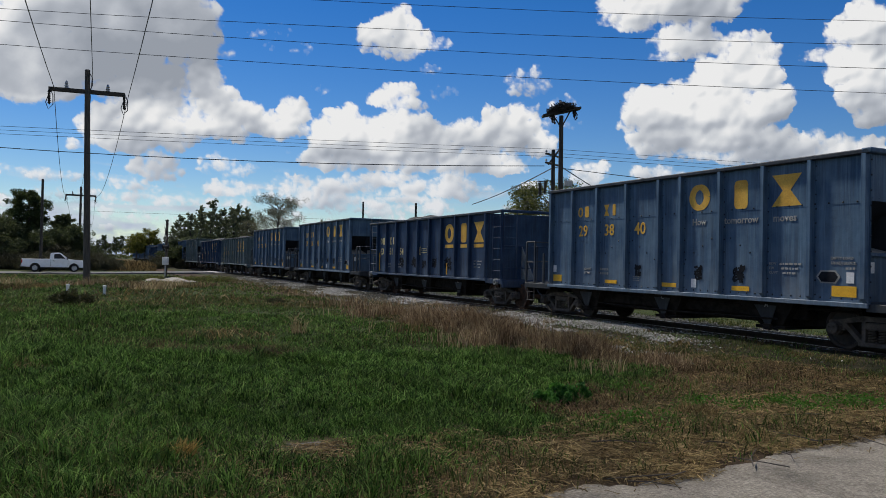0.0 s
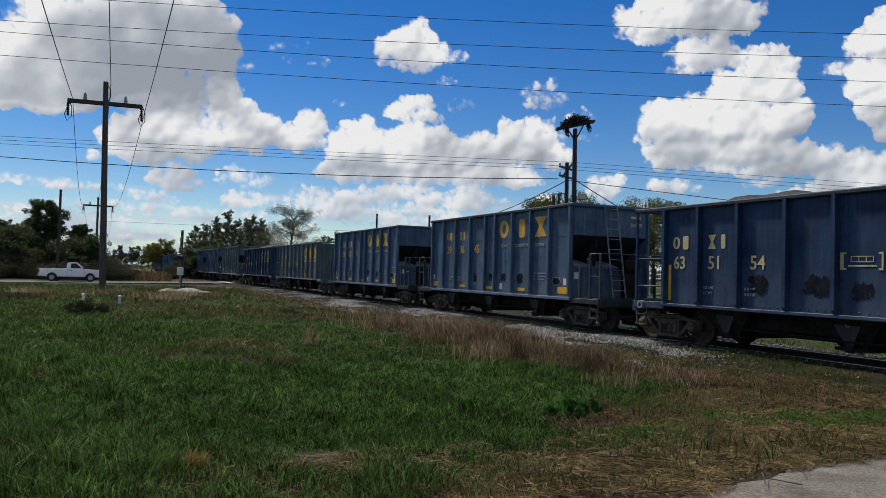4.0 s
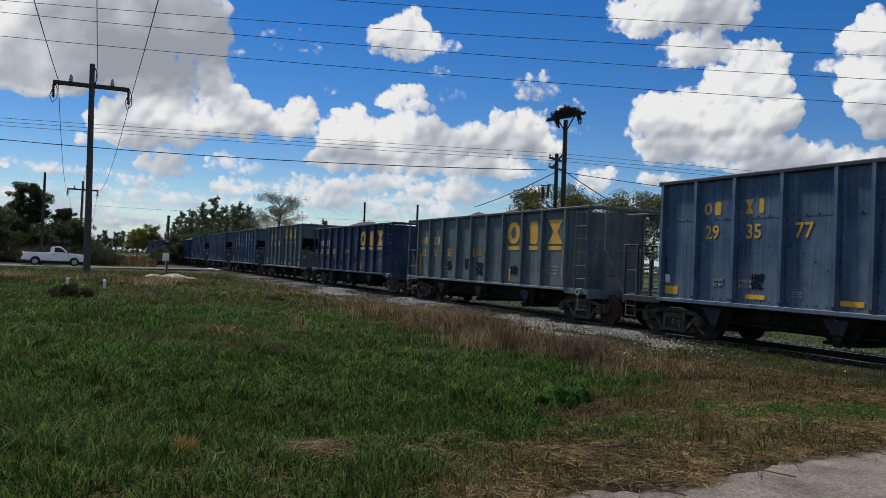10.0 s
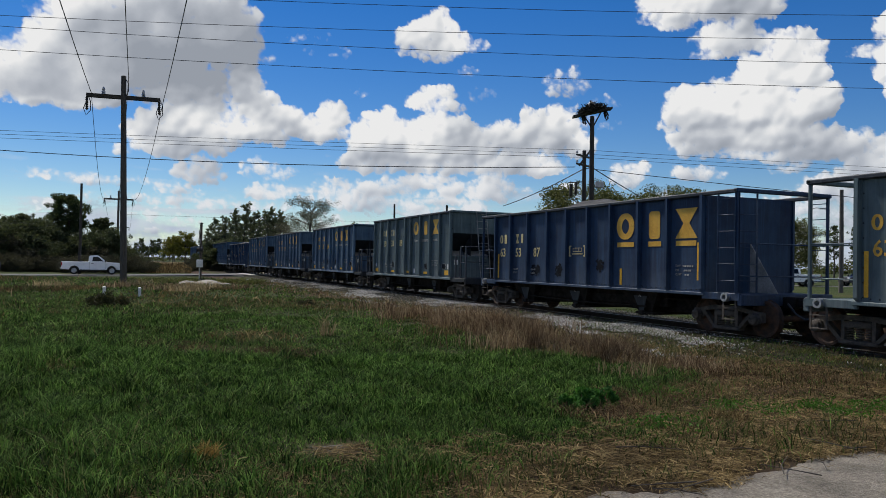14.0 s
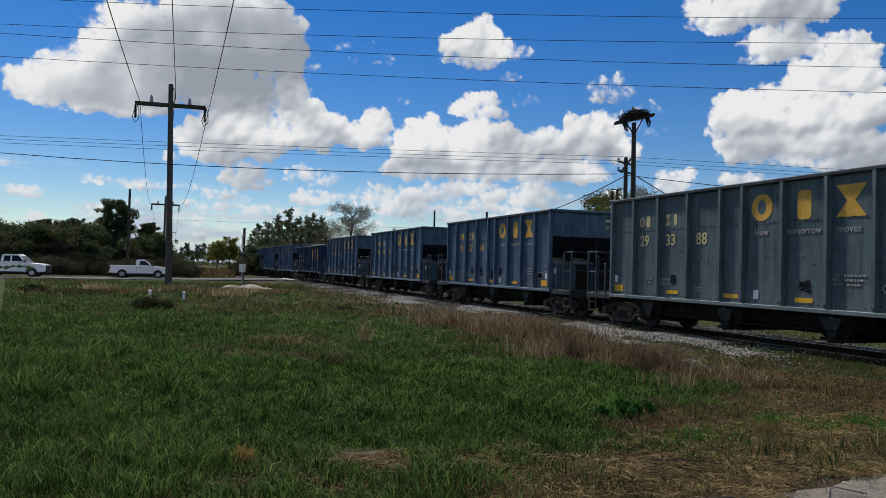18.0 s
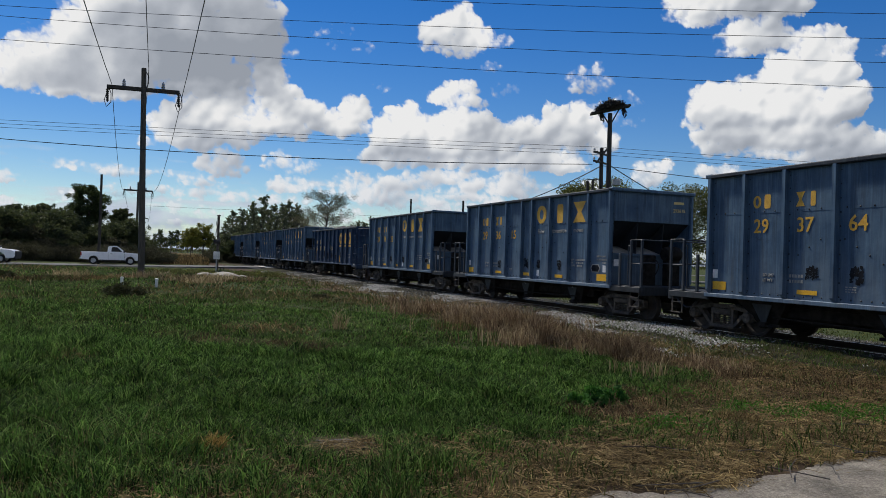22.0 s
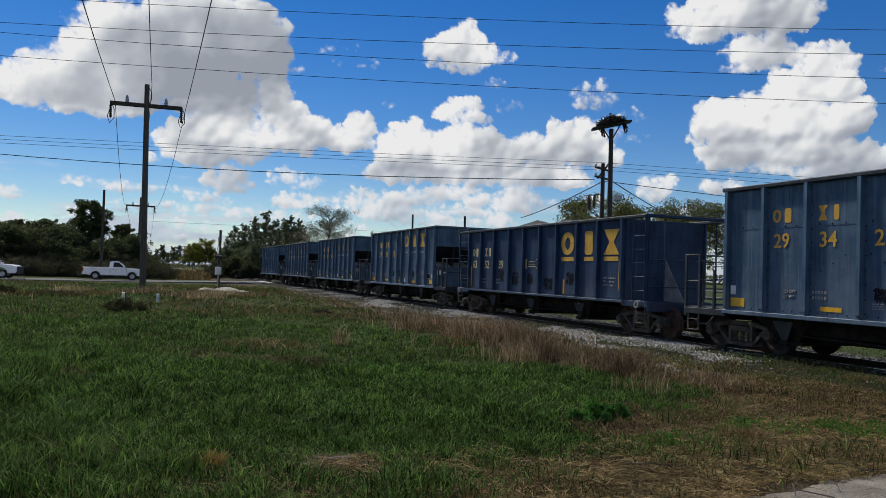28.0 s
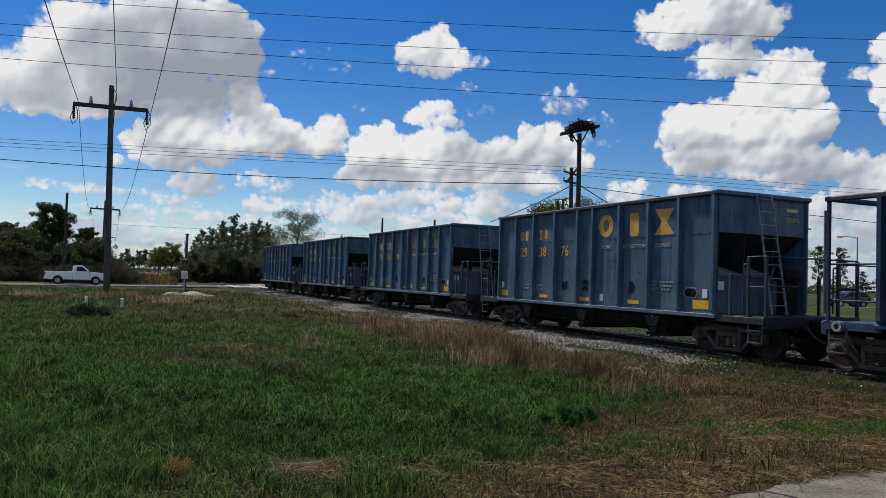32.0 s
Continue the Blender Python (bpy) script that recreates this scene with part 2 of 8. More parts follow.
# ---- mesh building ----
class Shape:
    """Gathers vertices and faces of simple solids, joined into one mesh."""

    def __init__(self):
        self.v, self.f = [], []

    def add(self, verts, faces):
        k = len(self.v)
        self.v += [tuple(p) for p in verts]
        self.f += [tuple(i + k for i in q) for q in faces]
        return self

    def box(self, x0, x1, y0, y1, z0, z1, chamfer=0.0, m=None):
        if chamfer <= 0:
            v = [(x, y, z) for z in (z0, z1) for y in (y0, y1) for x in (x0, x1)]
            f = [(0, 2, 3, 1), (4, 5, 7, 6), (0, 1, 5, 4), (2, 6, 7, 3), (0, 4, 6, 2), (1, 3, 7, 5)]
        else:
            c = chamfer
            v, f, at = [], [], {}
            for i, x in enumerate((x0, x1)):
                for j, y in enumerate((y0, y1)):
                    for k, z in enumerate((z0, z1)):
                        dx, dy, dz = c * (1 - 2 * i), c * (1 - 2 * j), c * (1 - 2 * k)
                        for axis, p in enumerate(((x, y + dy, z + dz), (x + dx, y, z + dz), (x + dx, y + dy, z))):
                            at[i, j, k, axis] = len(v)
                            v.append(p)
            for i in (0, 1):
                f.append([at[i, j, k, 0] for j, k in ((0, 0), (1, 0), (1, 1), (0, 1))][:: 1 if i else -1])
                f.append([at[j, i, k, 1] for j, k in ((0, 0), (1, 0), (1, 1), (0, 1))][:: -1 if i else 1])
                f.append([at[j, k, i, 2] for j, k in ((0, 0), (1, 0), (1, 1), (0, 1))][:: 1 if i else -1])
            for a in (0, 1):
                for b in (0, 1):
                    f.append((at[a, b, 0, 0], at[a, b, 1, 0], at[a, b, 1, 1], at[a, b, 0, 1]))
                    f.append((at[a, 0, b, 0], at[a, 1, b, 0], at[a, 1, b, 2], at[a, 0, b, 2]))
                    f.append((at[0, a, b, 1], at[1, a, b, 1], at[1, a, b, 2], at[0, a, b, 2]))
                    f += [(at[a, b, k, 0], at[a, b, k, 1], at[a, b, k, 2]) for k in (0, 1)]
        if m is not None:
            v = [m @ Vector(p) for p in v]
        return self.add(v, f)

    def tube(self, points, radii, seg=8, caps=True):
        points = [Vector(p) for p in points]
        if isinstance(radii, (int, float)):
            radii = [radii] * len(points)
        v, f = [], []
        for i, p in enumerate(points):
            d = (points[min(i + 1, len(points) - 1)] - points[max(i - 1, 0)]).normalized()
            a = d.orthogonal().normalized() if i == 0 else (a - a.dot(d) * d).normalized()
            b = d.cross(a)
            v += [p + radii[i] * (math.cos(2 * math.pi * k / seg) * a + math.sin(2 * math.pi * k / seg) * b) for k in range(seg)]
        for i in range(len(points) - 1):
            for k in range(seg):
                f.append((i * seg + k, i * seg + (k + 1) % seg, (i + 1) * seg + (k + 1) % seg, (i + 1) * seg + k))
        if caps:
            f += [tuple(range(seg - 1, -1, -1)), tuple((len(points) - 1) * seg + k for k in range(seg))]
        return self.add(v, f)

    def bar(self, a, b, wide, deep, side=(0, 1, 0)):
        """A straight bar of rectangular section from a to b; wide is measured along side."""
        a, b, s = Vector(a), Vector(b), Vector(side)
        d = (b - a).normalized()
        s = (s - s.dot(d) * d).normalized()
        u = d.cross(s)
        v = [p + s * (wide / 2) * i + u * (deep / 2) * j for p in (a, b) for i, j in ((-1, -1), (1, -1), (1, 1), (-1, 1))]
        return self.add(v, [(3, 2, 1, 0), (4, 5, 6, 7), (0, 1, 5, 4), (1, 2, 6, 5), (2, 3, 7, 6), (3, 0, 4, 7)])

    def prism(self, outline, y0, y1):
        """An outline in x and z, extruded from y0 to y1."""
        k = len(outline)
        v = [(x, y0, z) for x, z in outline] + [(x, y1, z) for x, z in outline]
        f = [tuple(range(k)), tuple(range(2 * k - 1, k - 1, -1))] + [(i, i + k, (i + 1) % k + k, (i + 1) % k) for i in range(k)]
        return self.add(v, f)

    def lathe(self, profile, seg=24, m=None):
        """A profile of (radius, y) turned round the y axis."""
        v = [(r * math.cos(2 * math.pi * k / seg), y, r * math.sin(2 * math.pi * k / seg)) for r, y in profile for k in range(seg)]
        f = [(i * seg + k, i * seg + (k + 1) % seg, (i + 1) * seg + (k + 1) % seg, (i + 1) * seg + k) for i in range(len(profile) - 1) for k in range(seg)]
        if m is not None:
            v = [m @ Vector(p) for p in v]
        return self.add(v, f)

    def mesh(self, name, smooth=False):
        me = bpy.data.meshes.new(name)
        me.from_pydata(self.v, [], self.f)
        if smooth:
            me.shade_smooth()
            me.set_sharp_from_angle(angle=radians(40))
        me.update()
        return me


MESHES = {}


def part(name, shape, mat, parent=None, label="", smooth=False, key=None, at=None):
    """Links a shape as one mesh object under parent; a key shares the mesh between alike parts."""
    if key is None or key not in MESHES:
        s = shape() if callable(shape) else shape
        me = s.mesh(name, smooth)
        me.materials.append(mat)
        if key is not None:
            MESHES[key] = me
    me = me if key is None else MESHES[key]
    ob = new(name, me)
    if mat is not None and me.materials[0] != mat:
        ob.material_slots[0].link = "OBJECT"
        ob.material_slots[0].material = mat
    if parent is not None:
        ob.parent = parent
    if at is not None:
        ob.matrix_basis = at
    if label:
        tagged(ob, label)
    return ob


def numpy_mesh(name, verts, faces, mat, smooth=False):
    """One big mesh out of arrays; faces all have the same number of corners."""
    me = bpy.data.meshes.new(name)
    faces = np.asarray(faces, np.int32)
    k = faces.shape[1]
    me.vertices.add(len(verts))
    me.vertices.foreach_set("co", np.asarray(verts, np.float32).ravel())
    me.loops.add(faces.size)
    me.loops.foreach_set("vertex_index", faces.ravel())
    me.polygons.add(len(faces))
    me.polygons.foreach_set("loop_start", np.arange(0, faces.size, k, dtype=np.int32))
    me.update(calc_edges=True)
    if smooth:
        me.shade_smooth()
    me.materials.append(mat)
    return me


# ---- the plan: a straight track, seen from its near side ----
TURN = radians(24.49)
AWAY = Vector((-math.sin(TURN), math.cos(TURN), 0))     # along the track, away from the camera
OVER = Vector((math.cos(TURN), math.sin(TURN), 0))      # across the track, away from the camera
TRACK, RAIL = 15.40, 0.167                              # the track's distance and the height of the rail head
SPEED = 5.17


def on_track(s, q, z=0.0):
    """s metres along the track, q metres across from the camera's line, z up."""
    p = AWAY * s + OVER * q
    return Vector((p.x, p.y, z))


def fbm(x, y, scale, octaves=4, seed=0):
    """Smooth noise of numpy arrays, about -1 to 1."""
    rng = np.random.RandomState(seed)
    total, amp, norm = np.zeros(np.shape(x)), 1.0, 0.0
    for o in range(octaves):
        table = rng.rand(256, 256) * 2 - 1
        u, v = np.asarray(x) * scale + 17.3 * o, np.asarray(y) * scale + 9.1 * o
        i, j = np.floor(u).astype(int), np.floor(v).astype(int)
        a, b = u - i, v - j
        a, b = a * a * (3 - 2 * a), b * b * (3 - 2 * b)
        i0, i1, j0, j1 = i % 256, (i + 1) % 256, j % 256, (j + 1) % 256
        total += amp * ((table[i0, j0] * (1 - a) + table[i1, j0] * a) * (1 - b) + (table[i0, j1] * (1 - a) + table[i1, j1] * a) * b)
        norm += amp
        amp, scale = amp * 0.5, scale * 2
    return total / norm * 1.5


def ground_height(x, y):
    x, y = np.asarray(x, float), np.asarray(y, float)
    q, s = x * OVER.x + y * OVER.y, x * AWAY.x + y * AWAY.y
    z = 0.05 * fbm(x, y, 0.12, 3, 5) + 0.02 * fbm(x, y, 0.9, 2, 6)
    near = np.clip((np.abs(q - TRACK) - 0.85) / 0.7, 0, 1)
    z = z * np.clip((np.abs(q - TRACK) - 1.5) / 2.5, 0, 1) - 0.09 * (1 - near) + 0.05 * near * np.clip((3.2 - np.abs(q - TRACK)) / 1.5, 0, 1)
    # the road runs on a low bank
    road = np.abs((x - ROAD_AT.x) * ROAD_ACROSS.x + (y - ROAD_AT.y) * ROAD_ACROSS.y)
    bank = np.clip((9.0 - road) / 5.0, 0, 1)
    z = z * (1 - bank) + bank * -0.03
    # beyond the track the land climbs a little towards the far road
    return z + 0.95 * np.clip((q - TRACK - 20) / 40, 0, 1) * np.clip((60 - s) / 30, 0, 1)


ROAD_AT = on_track(89.0, TRACK)
ROAD_ALONG = Vector((0.712, 0.702, 0))
ROAD_ACROSS = Vector((-0.702, 0.712, 0))


# ---- ground ----
def ground_material():
    m, n, l, p = material("mown_grass_and_soil")
    tc = n.new("ShaderNodeTexCoord")

    def along(v, shift=0.0):
        d = n.new("ShaderNodeVectorMath")
        d.operation = "DOT_PRODUCT"
        l.new(tc.outputs["Object"], d.inputs[0])
        d.inputs[1].default_value = v
        a = n.new("ShaderNodeMath")
        l.new(d.outputs["Value"], a.inputs[0])
        a.inputs[1].default_value = shift
        return a.outputs[0]

    def band(value, lo0, lo1, hi0, hi1, wobble):
        """1 between lo1 and hi0, 0 below lo0 and above hi1, with an uneven edge."""
        a = n.new("ShaderNodeMath")
        a.operation = "MULTIPLY_ADD"
        l.new(noise_node(n, l, 0.45, 5, 0.6), a.inputs[0])
        a.inputs[1].default_value = wobble
        l.new(value, a.inputs[2])
        up, down = n.new("ShaderNodeMapRange"), n.new("ShaderNodeMapRange")
        for node, x, y in ((up, lo0, lo1), (down, hi1, hi0)):
            node.inputs["From Min"].default_value, node.inputs["From Max"].default_value = x + wobble / 2, y + wobble / 2
            l.new(a.outputs[0], node.inputs["Value"])
        t = n.new("ShaderNodeMath")
        t.operation = "MULTIPLY"
        l.new(up.outputs[0], t.inputs[0])
        l.new(down.outputs[0], t.inputs[1])
        return t.outputs[0]

    grass = ramp(n, l, noise_node(n, l, 0.25, 6, 0.65), [(0.3, (0.022, 0.038, 0.008)), (0.5, (0.042, 0.058, 0.016)), (0.72, (0.080, 0.074, 0.030))])
    fine = ramp(n, l, noise_node(n, l, 9.0, 5, 0.7), [(0.3, grey(0.45)), (0.7, grey(1.35))])
    grass = mix(n, l, grass, fine, 0.8, "MULTIPLY")
    thatch = ramp(n, l, noise_node(n, l, 6.0, 6, 0.7), [(0.3, (0.018, 0.013, 0.008)), (0.55, (0.055, 0.038, 0.022)), (0.75, (0.11, 0.082, 0.05))])
    weed = ramp(n, l, noise_node(n, l, 3.0, 6, 0.7), [(0.3, (0.030, 0.022, 0.015)), (0.7, (0.095, 0.058, 0.040))])
    c = mix(n, l, grass, weed, band(along(tuple(OVER)), 7.6, 9.0, 10.5, 11.5, 1.6))
    # thatch along the drive
    edge = along((0.508, -0.861, 0), 4.62)
    c = mix(n, l, c, thatch, band(edge, -3.8, -1.4, 30.0, 31.0, 2.6))
    soil = ramp(n, l, noise_node(n, l, 5.0, 5, 0.7), [(0.35, (0.020, 0.020, 0.011)), (0.7, (0.070, 0.060, 0.042))])
    c = mix(n, l, c, soil, band(along(tuple(OVER)), 11.2, 12.6, 18.0, 19.5, 1.2))
    l.new(c, p.inputs["Base Color"])
    p.inputs["Roughness"].default_value = 0.95
    p.inputs["Specular IOR Level"].default_value = 0.1
    bump(n, l, p, noise_node(n, l, 14.0, 4, 0.7), 0.7, 0.06)
    return m


def build_ground():
    near = np.linspace(-60, 60, 161)
    far = 60 * np.exp(np.linspace(0.06, 4.0, 34))
    axis = np.concatenate([-far[::-1], near, far])
    X, Y = np.meshgrid(axis, axis + 25)
    Z = ground_height(X, Y)
    k = len(axis)
    i = np.arange(k * k).reshape(k, k)
    faces = np.stack([i[:-1, :-1], i[:-1, 1:], i[1:, 1:], i[1:, :-1]], -1).reshape(-1, 4)
    me = numpy_mesh("ground", np.stack([X, Y, Z], -1).reshape(-1, 3), faces, ground_material(), True)
    return tagged(new("ground", me), "flat grassland with green turf and brown weeds", "ground", kind="structure")


ground = build_ground()


def strip(path, half, z, thick=0.12, ragged=0.0, seed=3, steps=60):
    """A flat slab along a path of points, with uneven edges; z is a number or a function of x and y."""
    pts = [Vector(p) for p in path]
    rng = random.Random(seed)
    s, rows = Shape(), []
    for i in range(steps + 1):
        t = i / steps * (len(pts) - 1)
        j = min(int(t), len(pts) - 2)
        p = pts[j].lerp(pts[j + 1], t - j)
        d = (pts[j + 1] - pts[j]).normalized()
        a = Vector((-d.y, d.x, 0))
        row = []
        for e in (-1, -0.96, 0, 0.96, 1):
            w = half * e + (ragged * (rng.random() - 0.5) * e if abs(e) > 0.9 else 0)
            x, y = (p + a * w).xy
            h = z(x, y) if callable(z) else z
            row.append((x, y, h - (thick if abs(e) == 1 else 0)))
        rows.append(row)
    v = [p for r in rows for p in r]
    f = [(i * 5 + k, (i + 1) * 5 + k, (i + 1) * 5 + k + 1, i * 5 + k + 1) for i in range(steps) for k in range(4)]
    s.add(v, [q[::-1] for q in f])
    return s


def road_height(x, y):
    q = x * OVER.x + y * OVER.y
    return 0.17 - 0.11 * min(1.0, max(0.0, (abs(q - TRACK) - 3.0) / 10.0))


road = part("road", strip([ROAD_AT - ROAD_ALONG * 160, ROAD_AT + ROAD_ALONG * 160], 3.3, road_height, 0.25, 0.3, steps=220), asphalt)
tagged(road, "worn grey asphalt road over the level crossing", "road", kind="structure")

# the drive on which the camera stands: pale crushed shell
def shell_gravel():
    """Crushed shell: pale bits of many sizes over grey fines, with damp darker patches."""
    m, n, l, p = material("crushed_shell_gravel")
    patch = ramp(n, l, noise_node(n, l, 1.3, 6, 0.65), [(0.35, (0.17, 0.152, 0.124)), (0.65, (0.33, 0.296, 0.242))])
    grit = noise_node(n, l, 34.0, 6, 0.75)
    c = mix(n, l, patch, ramp(n, l, grit, [(0.32, grey(0.4)), (0.5, grey(0.95)), (0.66, grey(1.55))]), 0.9, "MULTIPLY")
    c = mix(n, l, c, (0.50, 0.47, 0.42), ramp(n, l, noise_node(n, l, 75.0, 3, 0.6), [(0.64, grey(0.0)), (0.70, grey(0.8))]))
    l.new(c, p.inputs["Base Color"])
    p.inputs["Roughness"].default_value = 0.95
    p.inputs["Specular IOR Level"].default_value = 0.2
    bump(n, l, p, grit, 0.9, 0.04)
    return m


drive_mat = shell_gravel()
drive = Shape()
_rng = random.Random(8)
_edge = [(x, 5.25 + 0.608 * x + 0.10 * math.sin(x * 1.9) + 0.06 * math.sin(x * 5.3 + 1) + 0.05 * _rng.uniform(-1, 1)) for x in np.arange(-14, 30, 0.07)]
_n = len(_edge)
drive.add([(x, y, 0.004 + float(ground_height(x, y))) for x, y in _edge] + [(x, y - 0.35, 0.022 + float(ground_height(x, y))) for x, y in _edge] + [(x + 2.5, y - 7.5, 0.06) for x, y in _edge],
          [(i, i + _n, i + _n + 1, i + 1) for i in range(_n - 1)] + [(i + _n, i + 2 * _n, i + 2 * _n + 1, i + _n + 1) for i in range(_n - 1)])
tagged(part("driveway", drive, drive_mat), "pale crushed-shell drive with a ragged grassy edge", "driveway", kind="structure")


# mossy shoulder along the near rail
def bed_height(x, y):
    """The ground with the shoulder that buries the ends of the ties."""
    x, y = np.asarray(x, float), np.asarray(y, float)
    q = x * OVER.x + y * OVER.y
    rise = np.clip((q - 12.6) / 1.5, 0, 1) * (q < TRACK - 0.70)
    return np.maximum(ground_height(x, y), (0.02 + 0.10 * rise + 0.02 * fbm(x, y, 1.3, 3, 16)) * (rise > 0) - 1.0 * (rise <= 0))


soil_mat = surface("mossy_track_soil", (0.008, 0.010, 0.004), (0.034, 0.030, 0.018), 0.95, scale=2.2, fine=22, relief=0.9, depth=0.03, spec=0.1)
_s, _q = np.meshgrid(np.arange(-30, 86, 0.3), np.linspace(12.65, TRACK - 0.80, 12), indexing="ij")
_x, _y = AWAY.x * _s + OVER.x * _q, AWAY.y * _s + OVER.y * _q
_i = np.arange(_s.size).reshape(_s.shape)
shoulder = numpy_mesh("track_shoulder", np.stack([_x, _y, bed_height(_x, _y) - 0.06 * (_q < 12.7)], -1).reshape(-1, 3), np.stack([_i[:-1, :-1], _i[:-1, 1:], _i[1:, 1:], _i[1:, :-1]], -1).reshape(-1, 4), soil_mat, True)
tagged(new("track_shoulder", shoulder), "mossy soil shoulder along the near rail", "ground", kind="structure")


# ---- track ----
track = new("railway_track")
tagged(track, "single railway track with rusty rails on worn timber ties", "railway track", kind="structure")
RAIL_S0, RAIL_S1 = -80.0, 300.0


def rail_shape(side):
    """Rail section of foot, web and head along the track."""
    q = TRACK + side * 0.7525
    outline = [(-0.07, 0), (0.07, 0), (0.07, 0.012), (0.012, 0.03), (0.012, 0.125), (0.036, 0.135), (0.036, 0.168), (0.028, 0.175),
               (-0.028, 0.175), (-0.036, 0.168), (-0.036, 0.135), (-0.012, 0.125), (-0.012, 0.03), (-0.07, 0.012)]
    a = [on_track(RAIL_S0, q + x, RAIL - 0.175 + z) for x, z in outline]
    b = [on_track(RAIL_S1, q + x, RAIL - 0.175 + z) for x, z in outline]
    k = len(outline)
    return Shape().add(a + b, [(i, (i + 1) % k, (i + 1) % k + k, i + k) for i in range(k)])


for _side in (-1, 1):
    rail = part("rail", rail_shape(_side), rail_rust, track)
    head = Shape().add([on_track(s, TRACK + _side * 0.7525 + x, RAIL + 0.0015) for s in (RAIL_S0, RAIL_S1) for x in (-0.028, 0.026)], [(0, 1, 3, 2)])
    part("running_surface", head, tread, rail, "bright worn rail head")


# ---- train ----
TRAVEL_TURN = math.degrees(math.atan2(-AWAY.y, -AWAY.x))


def letters(text, size, extrude=0.004):
    """A mesh of the built-in font, standing upright in x and z, facing -y, with its left foot at the origin."""
    key = ("text", text, size)
    if key not in MESHES:
        cu = bpy.data.curves.new("lettering", "FONT")
        cu.body, cu.size, cu.extrude, cu.resolution_u, cu.offset = text, size, extrude, 2, size * 0.012
        ob = bpy.data.objects.new("lettering", cu)
        scene.collection.objects.link(ob)
        bpy.context.view_layer.update()
        me = bpy.data.meshes.new_from_object(ob.evaluated_get(bpy.context.evaluated_depsgraph_get()))
        me.transform(pose(0, 0, 0, 90, 0, 0))
        bpy.data.objects.remove(ob)
        MESHES[key] = me
    return MESHES[key]


def write(name, text, size, mat, parent, x, y, z, label="", turn=0):
    me = letters(text, size)
    if not me.materials:
        me.materials.append(mat)
    ob = new(name, me)
    if me.materials[0] != mat:
        ob.material_slots[0].link = "OBJECT"
        ob.material_slots[0].material = mat
    ob.parent, ob.matrix_basis = parent, pose(x, y, z, 0, 0, turn)
    return tagged(ob, label) if label else ob


def plate(x0, x1, z0, z1, y, thick=0.004):
    return Shape().box(x0, x1, y - thick, y, z0, z1)


def outline_plate(pts, y, thick=0.004):
    """A flat emblem from its outline in x and z, facing -y."""
    k = len(pts)
    v = [(x, y - thick, z) for x, z in pts] + [(x, y, z) for x, z in pts]
    return Shape().add(v, [tuple(range(k))[::-1]] + [(i, (i + 1) % k, (i + 1) % k + k, i + k) for i in range(k)])


def band_plate(mid, wide, y, thick=0.004):
    """A band of changing width along a line of x, z points."""
    left, right = [], []
    for i, (p, w) in enumerate(zip(mid, wide)):
        a, b = mid[max(i - 1, 0)], mid[min(i + 1, len(mid) - 1)]
        d = Vector((b[0] - a[0], b[1] - a[1])).normalized()
        left.append((p[0] - d.y * w / 2, p[1] + d.x * w / 2))
        right.append((p[0] + d.y * w / 2, p[1] - d.x * w / 2))
    n = len(mid)
    v = [(x, y - thick, z) for x, z in left + right] + [(x, y, z) for x, z in left + right]
    f = [(i, i + 1, n + i + 1, n + i) for i in range(n - 1)] + [(i, i + 2 * n, i + 1 + 2 * n, i + 1) for i in range(n - 1)] + [(n + i, n + i + 1, 3 * n + i + 1, 3 * n + i) for i in range(n - 1)]
    return Shape().add(v, f)


def ring_emblem(x, z, w, h, y):
    """A closed oval ring."""
    turn = [radians(10 * k) for k in range(37)]
    return band_plate([(x + 0.36 * w * math.cos(a), z + 0.38 * h * math.sin(a)) for a in turn], [w * (0.20 + 0.10 * abs(math.cos(a))) for a in turn], y)


def slab_emblem(x, z, w, h, y):
    """An upright slab with rounded corners."""
    c = 0.16
    pts = [(sx * (0.40 - c + c * math.cos(a)), sz * (0.5 - c + c * math.sin(a))) for sx, sz, turn in ((1, 1, (0, 45, 90)), (-1, 1, (90, 45, 0)), (-1, -1, (0, 45, 90)), (1, -1, (90, 45, 0))) for a in map(radians, turn)]
    return outline_plate([(x + a * w, z + b * h) for a, b in pts], y)


def hourglass_emblem(x, z, w, h, y):
    """Two plain triangles, point to point."""
    return outline_plate([(x + a * w, z + b * h) for a, b in ((-0.13, 0.0), (-0.5, -0.5), (0.5, -0.5), (0.13, 0.0), (0.5, 0.5), (-0.5, 0.5))], y)


# -- running gear, the same under every car --
WHEEL_R = 0.457


def wheelset_shape():
    """Axle, both wheels and both bearings, turned as one."""
    half = [(0.0, 1.20), (0.09, 1.20), (0.115, 1.18), (0.12, 1.13), (0.145, 1.11), (0.145, 0.93), (0.08, 0.92), (0.08, 0.82), (0.13, 0.79), (0.20, 0.775), (0.36, 0.765), (0.385, 0.80), (0.445, 0.80), (0.455, 0.79), (0.457, 0.70), (0.482, 0.685), (0.482, 0.665), (0.44, 0.66), (0.385, 0.66), (0.36, 0.70), (0.18, 0.715), (0.09, 0.64), (0.08, 0.55)]
    s = Shape().lathe(half + [(r, -y) for r, y in half[::-1]], 32)
    for e in (-1, 1):
        for k in range(3):
            a = 2 * math.pi * k / 3
            s.tube([(0.06 * math.cos(a), 1.19 * e, 0.06 * math.sin(a)), (0.06 * math.cos(a), 1.222 * e, 0.06 * math.sin(a))], 0.02, 6)
    return s


